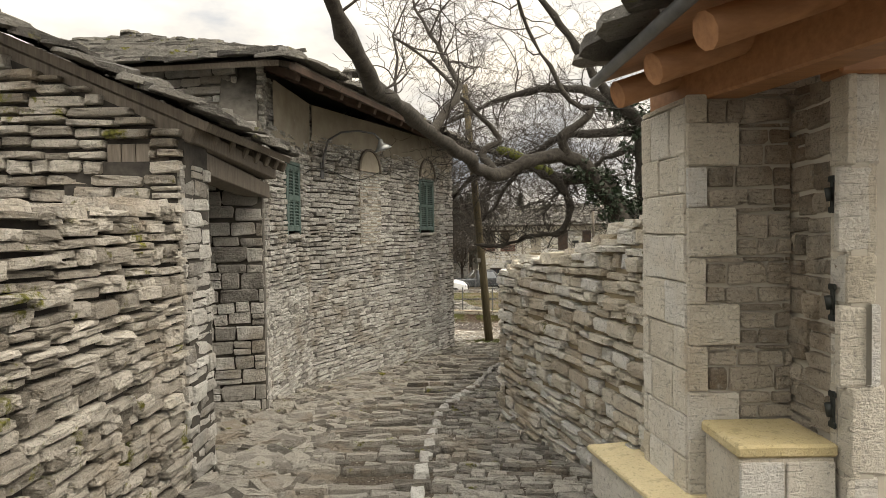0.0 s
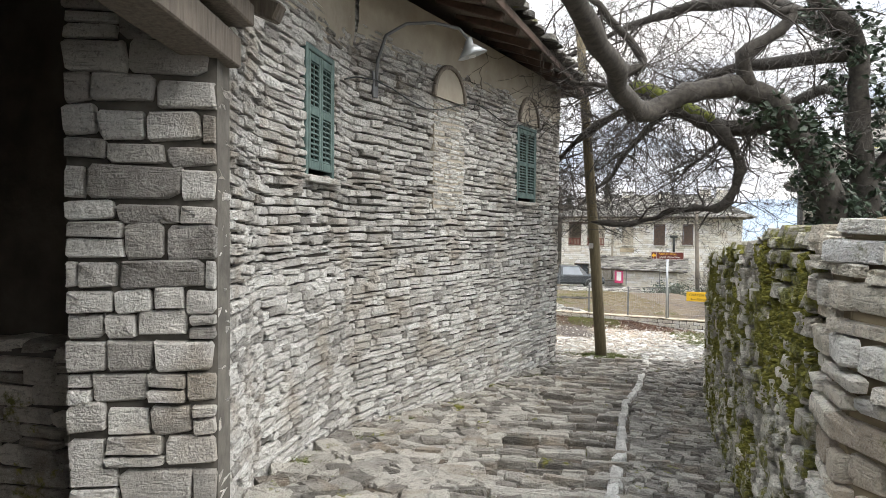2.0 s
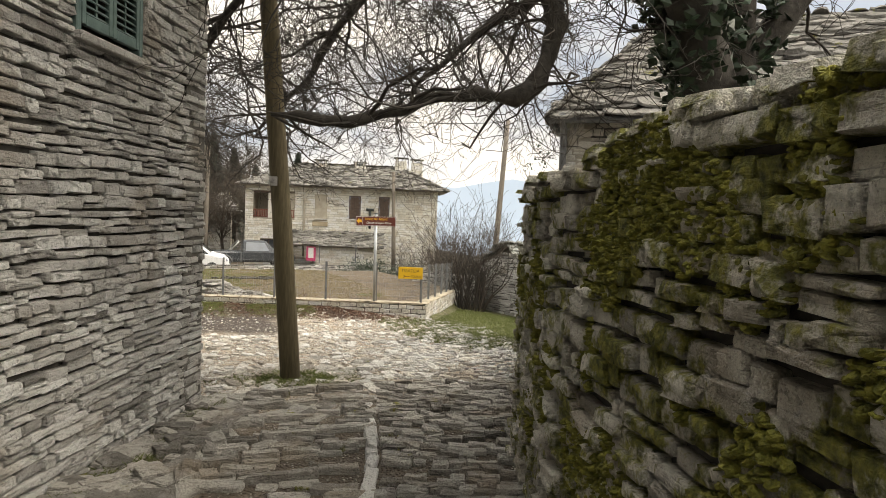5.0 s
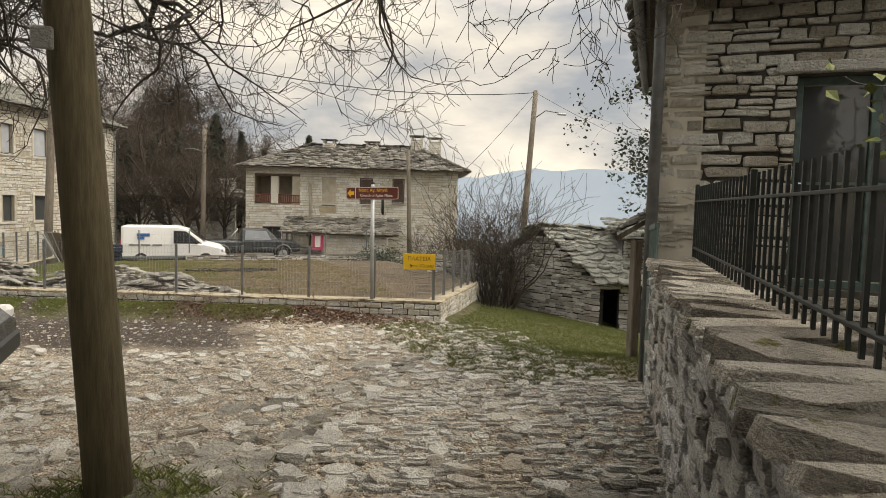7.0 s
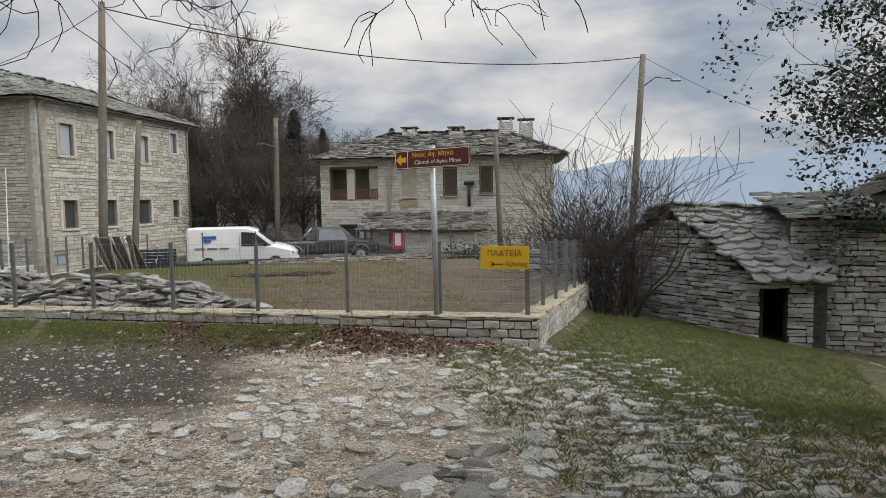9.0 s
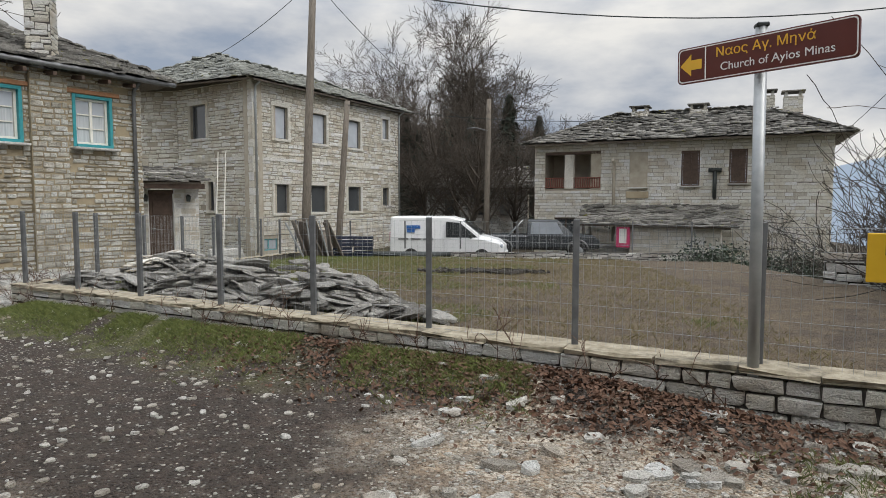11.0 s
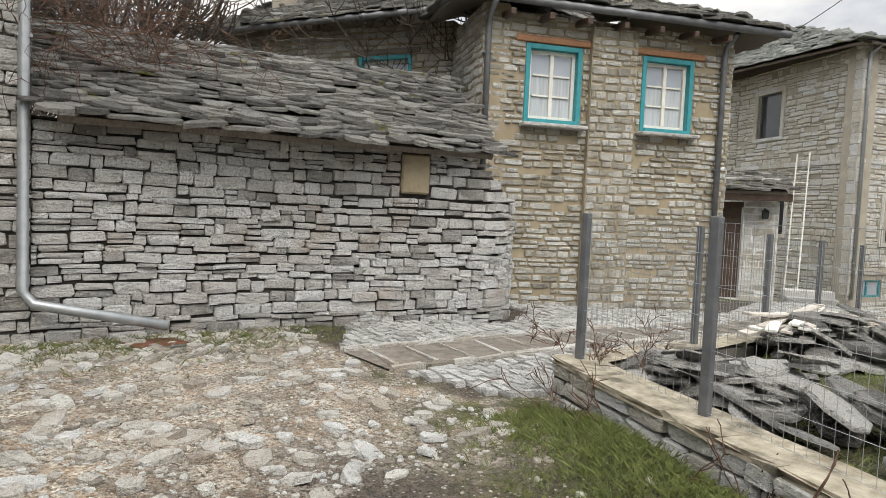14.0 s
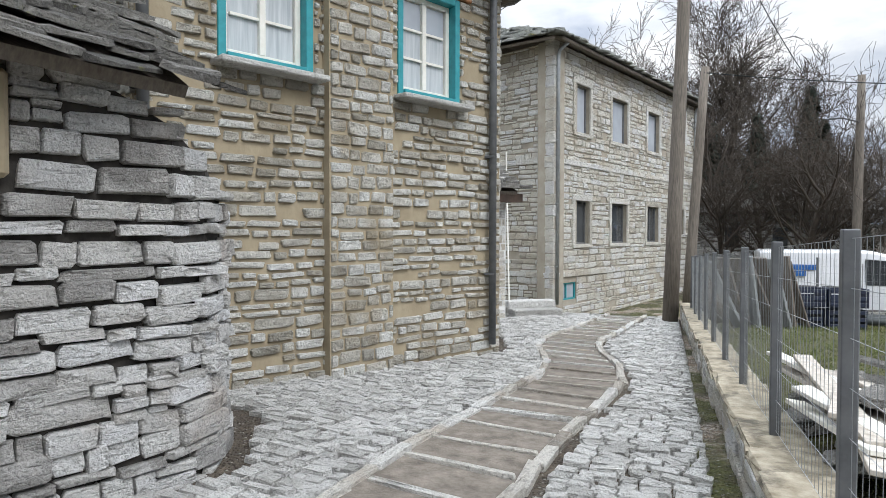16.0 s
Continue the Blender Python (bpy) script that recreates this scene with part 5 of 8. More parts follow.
for a, b in (((-9.45, 39.9, -0.55), (-9.75, 40.45, -0.55)), ((-7.65, 41.25, -0.55), (-8.05, 41.75, -0.55))):
    part("bracket", beam(a, b, 0.08, 0.12), M_DARKWOOD, canopy)


def lantern(at, rz):
    t = thing("wall_lantern", "small black wrought-iron wall lantern", "lantern", "entrance lanterns", at, rz)
    part("arm", tube([(0, 0.0, 0.1), (0, -0.1, 0.16), (0, -0.2, 0.12)], 0.012, 6), M_IRON, t)
    part("cage", box((0, -0.2, 0.0), (0.11, 0.11, 0.16), None, 0.01, 1.3), M_IRON, t)
    part("roof", box((0, -0.2, 0.11), (0.17, 0.17, 0.06), None, 0.01, 0.3), M_IRON, t)


lantern((-9.2, 40.62, -0.95), 25)
lantern((-8.25, 41.38, -0.95), 35)
mailbox = thing("mailbox", "dark metal letter box on a post", "letter box", at=(-9.3, 40.35, -1.75), rz=25)
part("box", box((0, 0, 0.15), (0.32, 0.18, 0.34), None, 0.015), M_IRON, mailbox)
part("flap", box((0, -0.1, 0.22), (0.24, 0.02, 0.05), None, 0.005), M_LEAD, mailbox)
part("post", box((0, 0, -0.55), (0.05, 0.05, 1.1), None, 0.005), M_IRON, mailbox)
steps = thing("door_steps", "two pale stone steps beside the pale house", "steps", at=(-7.75, 42.9, -2.98), rz=35)
part("step", box((0, 0, 0.05), (1.1, 0.7, 0.2), None, 0.015), M_PAVE, steps)
part("step", box((0, 0.2, 0.22), (1.1, 0.35, 0.16), None, 0.015), M_PAVE, steps)
ladder = thing("ladder", "long pale wooden ladder leaning on the pale house", "ladder")
la, lb = Vector((-8.9, 44.6, -2.95)), Vector((-9.3, 45.75, 0.9))
for dx in (-0.2, 0.2):
    part("rail", beam(la + Vector((dx, -dx * 0.4, 0)), lb + Vector((dx, -dx * 0.4, 0)), 0.035, 0.06), M_CREAM, ladder)
for k in range(12):
    p = la.lerp(lb, (k + 0.7) / 12.4)
    part("rung", tube([p + Vector((-0.2, 0.08, 0)), p + Vector((0.2, -0.08, 0))], 0.015, 6), M_CREAM, ladder)


def downpipe(line, s, z0, z1, mat, out=0.07, r=0.045, label="grey metal downpipe clipped to the wall", foot=None):
    t = thing("downpipe", label, "downpipe")
    top, bot = line.spot(s, z1, out).translation, line.spot(s, z0, out).translation
    pts = [line.spot(s, z1 + 0.18, out + 0.28).translation, line.spot(s, z1 + 0.02, out + 0.03).translation, line.spot(s, z1 - 0.15, out).translation, bot]
    if foot is not None:
        pts += [bot + Vector((0.05, 0.08, -0.12)), Vector(foot)]
    part("pipe", tube(pts, r, 10), mat, t)
    n = max(2, int((z1 - z0) / 1.3))
    for k in range(n):
        z = z0 + (z1 - z0) * (k + 0.6) / n
        part("bracket", box(line.spot(s, z, out / 2).translation, (0.12, 0.12, 0.03), None, 0.004), mat, t)
    return t


downpipe(TB, TB.length - 0.06, -2.02, 3.4, M_STEEL, 0.09, 0.046, "bright galvanised downpipe with a long foot", (-7.35, 28.2, -2.32))
downpipe(GH, 0.04, ground_z(5.58, 19.5) + 0.05, 1.6, M_LEAD, 0.06, 0.055)
downpipe(TH, 4.08, -2.55, 1.65, M_LEAD)
downpipe(TH, 0.05, -0.9, 1.7, M_LEAD)
downpipe(WH, 0.1, -3.0, 3.3, M_STEEL)
downpipe(WH, 10.7, -3.0, 3.4, M_STEEL)
downpipe(FH, 3.65, -2.8, 0.6, M_RENDER, 0.08, 0.07, "pale duct running up the wall")
# stone pilaster between the two teal windows, and quoins
pil = thing("pilaster", "shallow stone pilaster between the teal windows", "pilaster", kind="structure")
L = Line(TH.spot(1.72, 0, 0.09).translation.xy, TH.spot(2.5, 0, 0.09).translation.xy)
wall_core(L, -2.75, 1.75, 0.12, [], M_OCHRE, "body", pil, 0.0)
stone_face(L, -2.75, 1.75, [], M_TEAL_HOUSE, pil, (0.09, 0.15), (0.12, 0.3), (0.014, 0.03), gap=0.028, near=(-7.4, 35, -1), most=120, seed=122, split=0.0)
for k in range(7):
    part("rafter_end", beam(TH.spot(0.3 + 0.6 * k, 1.78, -0.1).translation, TH.spot(0.3 + 0.6 * k, 1.72, 0.42).translation, 0.08, 0.09), M_DARKWOOD, th_roof)
plaque = tagged(new("wall_slab"), "rough ochre stone slab set in the shed wall", "stone slab")
plaque.matrix_basis = SH.spot(3.795, -0.76, -0.02)
part("slab", box((0, 0, 0), (0.34, 0.12, 0.46), None, 0.02), M_OCHRE, plaque)

# ---------------------------------------------------------------- street lamp on the alley wall, arches, cable
lamp = tagged(new("wall_lamp"), "old swan-neck street lamp with a tin shade on the wall", "street lamp")
lamp.matrix_basis = ALLEY.spot(S1 + 0.35, 2.45, 0.0)
part("arm", tube([(0, 0.02, -0.12), (0, 0.05, 0.15), (-0.05, 0.12, 0.42), (-0.2, 0.28, 0.56), (-0.42, 0.5, 0.6), (-0.62, 0.7, 0.56), (-0.7, 0.78, 0.44)], 0.018), M_LEAD, lamp)
shade = tube([(-0.7, 0.78, 0.47), (-0.7, 0.78, 0.40), (-0.71, 0.79, 0.36), (-0.73, 0.81, 0.28)], [0.03, 0.05, 0.09, 0.17], 14)
part("shade", shade, M_STEEL, lamp, "pale tin shade")
part("bulb", tube([(-0.72, 0.80, 0.33), (-0.73, 0.81, 0.26)], [0.05, 0.04]), M_SIGNTEXT_W, lamp)
part("wall_plate", box((0, 0.015, -0.1), (0.09, 0.03, 0.28), None, 0.006), M_LEAD, lamp)


def blind_arch(s, w, z, h):
    t = thing("relieving_arch", "shallow rendered relieving arch with a brick rim", "arch", kind="structure")
    t.matrix_basis = ALLEY.spot(s, z, 0.012)
    pts = [(w / 2 * math.cos(a), h * math.sin(a)) for a in (math.pi * k / 10 for k in range(11))]
    v = [(x, 0, y) for x, y in pts] + [(x, 0.03, y) for x, y in pts]
    f = [tuple(range(10, -1, -1)), tuple(range(11, 22))] + [(k, k + 1, 12 + k, 11 + k) for k in range(10)] + [(10, 0, 11, 21)]
    part("infill", mesh_of(v, f, M_RENDER, "infill"), None, t)
    for k in range(10):
        a, b = Vector((pts[k][0], 0.035, pts[k][1])), Vector((pts[k + 1][0], 0.035, pts[k + 1][1]))
        part("rim_stone", box((a + b) / 2, ((b - a).length * 1.02, 0.05, 0.05), Euler((0, -math.atan2(b.z - a.z, b.x - a.x), 0)).to_matrix(), 0.008), M_OLDWOOD, t)


blind_arch(S1 + 1.95, 0.8, 2.45, 0.42)
blind_arch(S1 + 4.62, 0.8, 2.52, 0.42)
render_band = thing("wall_render", "worn lime render under the alley eave", "render", kind="structure")
L = Line(ALLEY.spot(S0 + 0.2, 0, 0.004).translation.xy, ALLEY.spot(S1 - 0.05, 0, 0.004).translation.xy)
L2 = Line(ALLEY.spot(S1 + 0.05, 0, 0.004).translation.xy, ALLEY.spot(ALLEY.length - 0.03, 0, 0.004).translation.xy)


def ragged(line, lo, hi, seed, hole=None):
    n = int(line.length / 0.12)
    v, f = [], []
    for k in range(n + 1):
        s = line.length * k / n
        p, d, nn = line.at(s)
        z = lo + 0.22 * noise.noise((s * 1.3, seed, 0)) + 0.1 * noise.noise((s * 5, seed, 2))
        if hole and hole[0] - 0.1 < s < hole[1] + 0.1:
            z = max(z, hole[2])
        for q in range(4):
            zz = z + (hi - z) * q / 3
            o = nn * (0.024 + 0.012 * noise.noise((s * 3, zz * 3, seed)) if q else -0.02)
            v.append((p.x + o.x, p.y + o.y, zz))
    for k in range(n):
        for q in range(3):
            a = k * 4 + q
            f.append((a, a + 1, a + 5, a + 4))
    return mesh_of(v, f, M_RENDER, "render_coat", smooth=True)


part("render_coat", ragged(L, 2.55, 3.42, 3.0), None, render_band)
part("render_coat", ragged(L2, 2.72, 3.42, 7.0), None, render_band)
patch = thing("blocked_window", "blocked-up window of small stones in the alley wall", "blocked window", kind="structure")
L = Line(ALLEY.spot(S1 + 1.6, 0, 0.012).translation.xy, ALLEY.spot(S1 + 2.4, 0, 0.012).translation.xy)
wall_core(L, 1.05, 2.4, 0.06, [], M_RENDER, "infill", patch, 0.0)
stone_face(L, 1.05, 2.4, [], M_ALLEY, patch, (0.05, 0.08), (0.1, 0.24), (0.008, 0.02), gap=0.02, near=(-1.2, 13, 1.7), most=150, seed=123)
cable = thing("wall_cable", "sagging black cable along the alley wall", "cable")
pts = [ALLEY.spot(S0 + 1.6 + k * 0.35, 2.25 + 0.10 * math.sin(k * 0.9) + 0.02 * k, 0.05).translation for k in range(19)]
part("cable_run", tube(pts, 0.008, 5), M_IRON, cable)
hatch = tagged(new("small_hatch"), "tiny grey wooden hatch in the gable wall", "hatch")
hatch.matrix_basis = Line((-7.0, 4.86), (-1.70, 4.84)).spot(4.93, 1.72, -0.04)
for k in range(3):
    part("board", box((-0.1 + 0.1 * k, 0, 0.105), (0.094, 0.03, 0.2), None, 0.004), M_OLDWOOD, hatch)

# ---------------------------------------------------------------- new porch: beams, bench, hinges
porch_roof = thing("porch_roof", "new oiled-timber porch roof with slate edge", "porch roof", at=(0.1, 0, -0.09), kind="structure")
part("main_beam", beam((1.30, 4.3, 2.15), (1.88, 1.9, 2.15), 0.2, 0.22, 0.012), M_NEWWOOD, porch_roof, "oiled orange pine beam")
part("tie_beam", beam((1.72, 3.36, 2.14), (3.3, 3.3, 2.14), 0.18, 0.2, 0.012), M_NEWWOOD, porch_roof)
for k in range(4):
    y = 3.95 - 0.56 * k
    x = 0.92 + (4.4 - y) * 0.02
    part("rafter", tube([(x, y, 2.10), (x + 1.5, y + 0.3, 2.62)], 0.075, 10), M_NEWWOOD, porch_roof)
part("boarding", mesh_of([(0.85, 4.1, 2.19), (0.90, 2.0, 2.19), (3.35, 2.2, 2.98), (3.3, 4.4, 2.98), (0.85, 4.1, 2.22), (0.90, 2.0, 2.22), (3.35, 2.2, 3.01), (3.3, 4.4, 3.01)],
                         [(3, 2, 1, 0), (4, 5, 6, 7), (0, 1, 5, 4), (1, 2, 6, 5), (2, 3, 7, 6), (3, 0, 4, 7)], M_NEWWOOD, "boarding"), None, porch_roof)
slate_roof(porch_roof, (0.85, 4.1, 2.25), (0.90, 1.95, 2.25), (3.35, 2.15, 3.04), (3.3, 4.4, 3.04), M_SLATE, seed=125, plate=False)
part("gutter", tube([(0.84, 4.1, 2.2), (0.89, 1.95, 2.2)], 0.03), M_LEAD, porch_roof)
pbench = thing("porch_bench", "pale stone block bench with a yellowish slab seat", "bench", at=(1.625, 3.55, 0.06), rz=0)
part("block", box((0, 0.0, -0.16), (0.43, 0.40, 0.68), None, 0.01), M_DRESSED, pbench)
part("seat_slab", box((-0.005, -0.005, 0.21), (0.46, 0.42, 0.06), None, 0.012), M_YSTONE, pbench, "honey-yellow seat slab")
for k, (x, z, w) in enumerate(((-0.12, 0.06, 0.2), (0.1, 0.06, 0.22), (0, -0.16, 0.42))):
    part("facing_stone", box((x, -0.205, z), (w, 0.02, 0.2), None, 0.006), M_DRESSED, pbench)
pstep = thing("porch_step", "pale stone step at the porch corner", "step", at=(1.22, 4.15, -0.27), rz=100)
part("block", box((0, 0, 0.0), (0.85, 0.3, 0.28), None, 0.015), M_DRESSED, pstep)
part("tread", box((0, 0, 0.155), (0.9, 0.34, 0.04), None, 0.01), M_YSTONE, pstep)
JL = Line((1.86, 3.42), (1.86, 3.30))
for z in (1.43, 0.94, 0.45):
    hinge = part("hinge", box((0, 0.008, 0), (0.022, 0.016, 0.17), None, 0.004), M_IRON, porch_jamb, "black wrought-iron hinge pin")
    hinge.matrix_basis = JL.spot(0.05, z, 0.012)
    for zz in (-0.07, 0.07):
        part("finial", box((0, 0.01, zz), (0.055, 0.014, 0.03), None, 0.006), M_IRON, hinge)
    part("pin", tube([(0, 0.02, -0.03), (0, 0.03, 0.03)], 0.016), M_IRON, hinge)
# panel added to stand for the dark door opening beyond the jamb
pdoor = thing("doorway_panel", "dark brown panel filling the porch's dark door opening", "door", at=(2.47, 3.46, -0.2), rz=0, kind="structure")
part("door_leaf", box((0, 0, 1.1), (0.9, 0.06, 2.2), None, 0.006), M_DARKWOOD, pdoor)

# ---------------------------------------------------------------- railing and green gate
rail = thing("iron_railing", "dark iron railing with square bars on the low wall", "railing")
ra, rb = LW.spot(0.15, -0.6, -0.32).translation, LW.spot(4.55, -0.6, -0.32).translation
for z in (0.07, 0.45):
    part("rail", beam(ra + Vector((0, 0, z)), rb + Vector((0, 0, z)), 0.03, 0.014, 0.002), M_IRON, rail)
n = 40
for k in range(n + 1):
    p = ra.lerp(rb, k / n)
    part("bar", box(p + Vector((0, 0, 0.28)), (0.014, 0.014, 0.58), along(ra, rb)), M_IRON, rail)
for q in (0, 0.5, 1):
    part("post", box(ra.lerp(rb, q) + Vector((0, 0, 0.29)), (0.03, 0.03, 0.6), along(ra, rb), 0.004), M_IRON, rail)
gate = thing("metal_gate", "dark green metal garden gate with upper bars", "gate")
ga, gb = Vector((5.50, 19.32, -2.02)), Vector((5.22, 18.86, -1.98))
for z, h in ((0.55, 1.05),):
    part("panel", beam(ga + Vector((0, 0, z)), gb + Vector((0, 0, z)), 0.03, h, 0.004), M_GREEN, gate)
for z in (1.12, 1.62):
    part("frame_rail", beam(ga + Vector((0, 0, z)), gb + Vector((0, 0, z)), 0.04, 0.05, 0.004), M_GREEN, gate)
for k in range(6):
    part("bar", box(ga.lerp(gb, k / 5) + Vector((0, 0, 1.37)), (0.02, 0.02, 0.5)), M_GREEN, gate)
flue = thing("roof_flue", "pale cylindrical flue on the slate roof", "flue pipe", at=(7.95, 17.85, 2.0))
part("pipe", tube([(0, 0, 0), (0, 0, 1.0)], 0.1, 12), M_PAVE, flue)
part("cowl", tube([(0, 0, 1.0), (0, 0, 1.06), (0, 0, 1.2)], [0.17, 0.17, 0.05], 12), M_LEAD, flue)

# ---------------------------------------------------------------- poles and wires
def pole(at, top, r0, r1, label, lean=(0, 0), mat=M_POLE):
    t = thing("utility_pole", label, "utility pole", at=at)
    part("pole", tube([(lean[0] * k / 4, lean[1] * k / 4, (top - at[2]) * k / 4 - (0.2 if k == 0 else 0)) for k in range(5)], [r0 + (r1 - r0) * k / 4 for k in range(5)], 12), mat, t)
    return t


p1 = pole((1.23, 17.68, -1.72), 5.2, 0.112, 0.085, "mossy wooden utility pole at the alley mouth", (-0.55, 0.3))
part("number_tag", box((-0.26, -0.05, 2.2), (0.09, 0.03, 0.1), None, 0.005), M_PAVE, p1, "small pale tag")
p2 = pole((-4.95, 43.0, -3.0), 6.6, 0.16, 0.11, "tall brown wooden utility pole by the paved road", (0.3, 0.4), M_OLDWOOD)
p3 = pole((-4.62, 45.6, -3.0), 2.75, 0.13, 0.10, "shorter leaning wooden pole", (0.35, 0.3), M_OLDWOOD)
p4 = pole((17.2, 47.0, -4.6), 6.2, 0.19, 0.14, "weathered utility pole at the edge of the slope", (0.9, 0.5), M_OLDWOOD)
part("lamp_arm", tube([(0.75, 0.4, 9.2), (1.4, 0.2, 9.7), (2.1, 0.0, 9.6)], 0.03), M_LEAD, p4)
part("lamp_head", box((2.3, -0.05, 9.52), (0.5, 0.2, 0.1), None, 0.03), M_STEEL, p4)
p5 = pole((0.4, 53.0, -3.0), 3.8, 0.15, 0.11, "wooden street-lamp pole beside the track", (0.1, 0.1), M_OLDWOOD)
part("lamp_arm", tube([(0.08, 0, 5.3), (-0.5, -0.2, 5.45), (-0.9, -0.3, 5.4)], 0.03), M_LEAD, p5)
p6 = pole((11.2, 48.3, -3.2), 2.6, 0.13, 0.10, "thin wooden pole before the balcony house", (-0.2, 0), M_OLDWOOD)


def wire(a, b, sag, r=0.012):
    t = thing("overhead_wire", "sagging black overhead cable", "cable")
    a, b = Vector(a), Vector(b)
    part("cable_run", tube([a.lerp(b, k / 16) - Vector((0, 0, 4 * sag * (k / 16) * (1 - k / 16))) for k in range(17)], r, 5), M_IRON, t)


wire((-4.65, 43.4, 6.4), (18.1, 47.5, 6.1), 1.0, 0.022)
wire((-4.65, 43.4, 6.4), (-0.2, 53.1, 2.6), 0.5)
wire((-4.65, 43.4, 6.4), (-12, 49, 5.0), 0.3)
wire((18.1, 47.5, 6.1), (14.3, 49.2, 1.4), 0.15)
wire((18.1, 47.5, 6.1), (40, 60, 4), 0.6)
wire((1.0, 17.9, 5.0), (-4.65, 43.4, 6.3), 0.9)
wire((-4.3, 45.8, 2.6), (11.0, 48.3, 2.4), 0.5)

# ---------------------------------------------------------------- fence, signs
fence = thing("wire_fence", "grey steel posts with welded wire mesh around the paddock", "fence")
POSTS = [FL.spot(s, -2.16, -0.15).translation for s in (0.1, 1.36, 2.65, 4.04, 5.37, 6.71, 8.05, 9.35, 10.52)]
side = [FR.spot(FR.length * k / 5, -2.14 - 0.36 * k / 5, -0.15).translation for k in range(1, 6)]
road = [FW.spot(FW.length - 0.3 - 1.36 * k, -2.16 - 0.041 * 1.36 * k, -0.15).translation for k in range(1, 10)]
far = [Vector((-4.0 + 2.05 * k, 45.2 + 0.12 * k, -2.75)) for k in range(7)]
for p in POSTS + side + road + far:
    part("post", box(p + Vector((0, 0, 0.5)), (0.05, 0.05, 1.02), None, 0.004), M_POST, fence)


def mesh_panel(a, b, step=0.06, rows=6, h=0.95):
    v, f = [], []

    def rod(p, q, r):
        p, q = Vector(p), Vector(q)
        d = (q - p).normalized()
        s = d.orthogonal().normalized() * r
        u = d.cross(s)
        base = len(v)
        for e in (p, q):
            v.extend([e + s, e - s * 0.5 + u * 0.87, e - s * 0.5 - u * 0.87])
        for k in range(3):
            f.append((base + k, base + (k + 1) % 3, base + 3 + (k + 1) % 3, base + 3 + k))

    n = max(2, int((b - a).length / step))
    for k in range(1, n):
        p = a.lerp(b, k / n)
        rod(p + Vector((0, 0, 0.03)), p + Vector((0, 0, 0.03 + h)), 0.0014)
    for k in range(rows + 1):
        z = Vector((0, 0, 0.03 + h * k / rows))
        rod(a + z, b + z, 0.0016)
    part("wire_mesh", mesh_of(v, f, M_STEEL, "wire_mesh"), None, fence)


for row in (POSTS, [POSTS[-1]] + side, [POSTS[0]] + road, far):
    for a, b in zip(row, row[1:]):
        mesh_panel(a, b)


def text(body, size, mat, parent, m, name="lettering"):
    cu = bpy.data.curves.new(name, "FONT")
    cu.body, cu.size, cu.extrude, cu.align_x, cu.align_y = body, size, 0.0015, "CENTER", "CENTER"
    ob = bpy.data.objects.new("tmp", cu)
    me = bpy.data.meshes.new_from_object(ob)
    bpy.data.objects.remove(ob)
    me.materials.clear()
    me.materials.append(mat)
    o = new(name, me)
    o.parent = parent
    o.matrix_basis = m
    return o


def rounded(w, h, r, d):
    bm = bmesh.new()
    pts = []
    for cx, cz, a0 in ((w / 2 - r, h / 2 - r, 0), (-w / 2 + r, h / 2 - r, 90), (-w / 2 + r, -h / 2 + r, 180), (w / 2 - r, -h / 2 + r, 270)):
        pts += [(cx + r * math.cos(radians(a0 + q * 22.5)), cz + r * math.sin(radians(a0 + q * 22.5))) for q in range(5)]
    lo = [bm.verts.new((x, d / 2, z)) for x, z in pts]
    hi = [bm.verts.new((x, -d / 2, z)) for x, z in pts]
    bm.faces.new(lo[::-1])
    bm.faces.new(hi)
    for k in range(len(pts)):
        j = (k + 1) % len(pts)
        bm.faces.new((lo[k], lo[j], hi[j], hi[k]))
    bmesh.ops.recalc_face_normals(bm, faces=bm.faces)
    return bm


SIGN_RZ = -39.4
sign = thing("direction_sign", "brown road sign on a steel post pointing to a church", "road sign", at=(4.43, 26.52, -2.16))
part("post", tube([(0, 0, -0.1), (-0.02, 0.01, 2.28)], 0.038, 12), M_STEEL, sign)
part("post_cap", box((-0.02, 0.01, 2.29), (0.08, 0.08, 0.03), None, 0.008), M_IRON, sign)
head = new("sign_plate", None)
head.parent = sign
plate_m = pose(-0.04, -0.05, 2.10, 0, -1.0, SIGN_RZ)
head.matrix_basis = plate_m
o = part("panel", rounded(1.12, 0.245, 0.03, 0.02), M_BROWNSIGN, head)
o = part("border", rounded(1.105, 0.23, 0.027, 0.021), M_SIGNTEXT_W, head)
o = part("field", rounded(1.09, 0.215, 0.025, 0.0225), M_BROWNSIGN, head)
o = part("divider", box((-0.36, 0, 0), (0.008, 0.024, 0.215)), M_SIGNTEXT_W, head)
text("Ναος Αγ. Μηνά", 0.085, M_SIGNTEXT_Y, head, pose(0.02, -0.0135, 0.052, 90, 0, 0))
text("Church of Ayios Minas", 0.075, M_SIGNTEXT_W, head, pose(0.09, -0.0135, -0.045, 90, 0, 0))
bm = bmesh.new()
av = [bm.verts.new((x, -0.0135, z)) for x, z in ((-0.54, 0), (-0.46, 0.075), (-0.46, 0.033), (-0.385, 0.033), (-0.385, -0.033), (-0.46, -0.033), (-0.46, -0.075))]
bm.faces.new(av[::-1])
part("arrow", bm, M_SIGNTEXT_Y, head)
for z in (2.06, 2.15):
    part("clamp", box((0, 0.0, z), (0.1, 0.09, 0.03), None, 0.004), M_STEEL, sign)

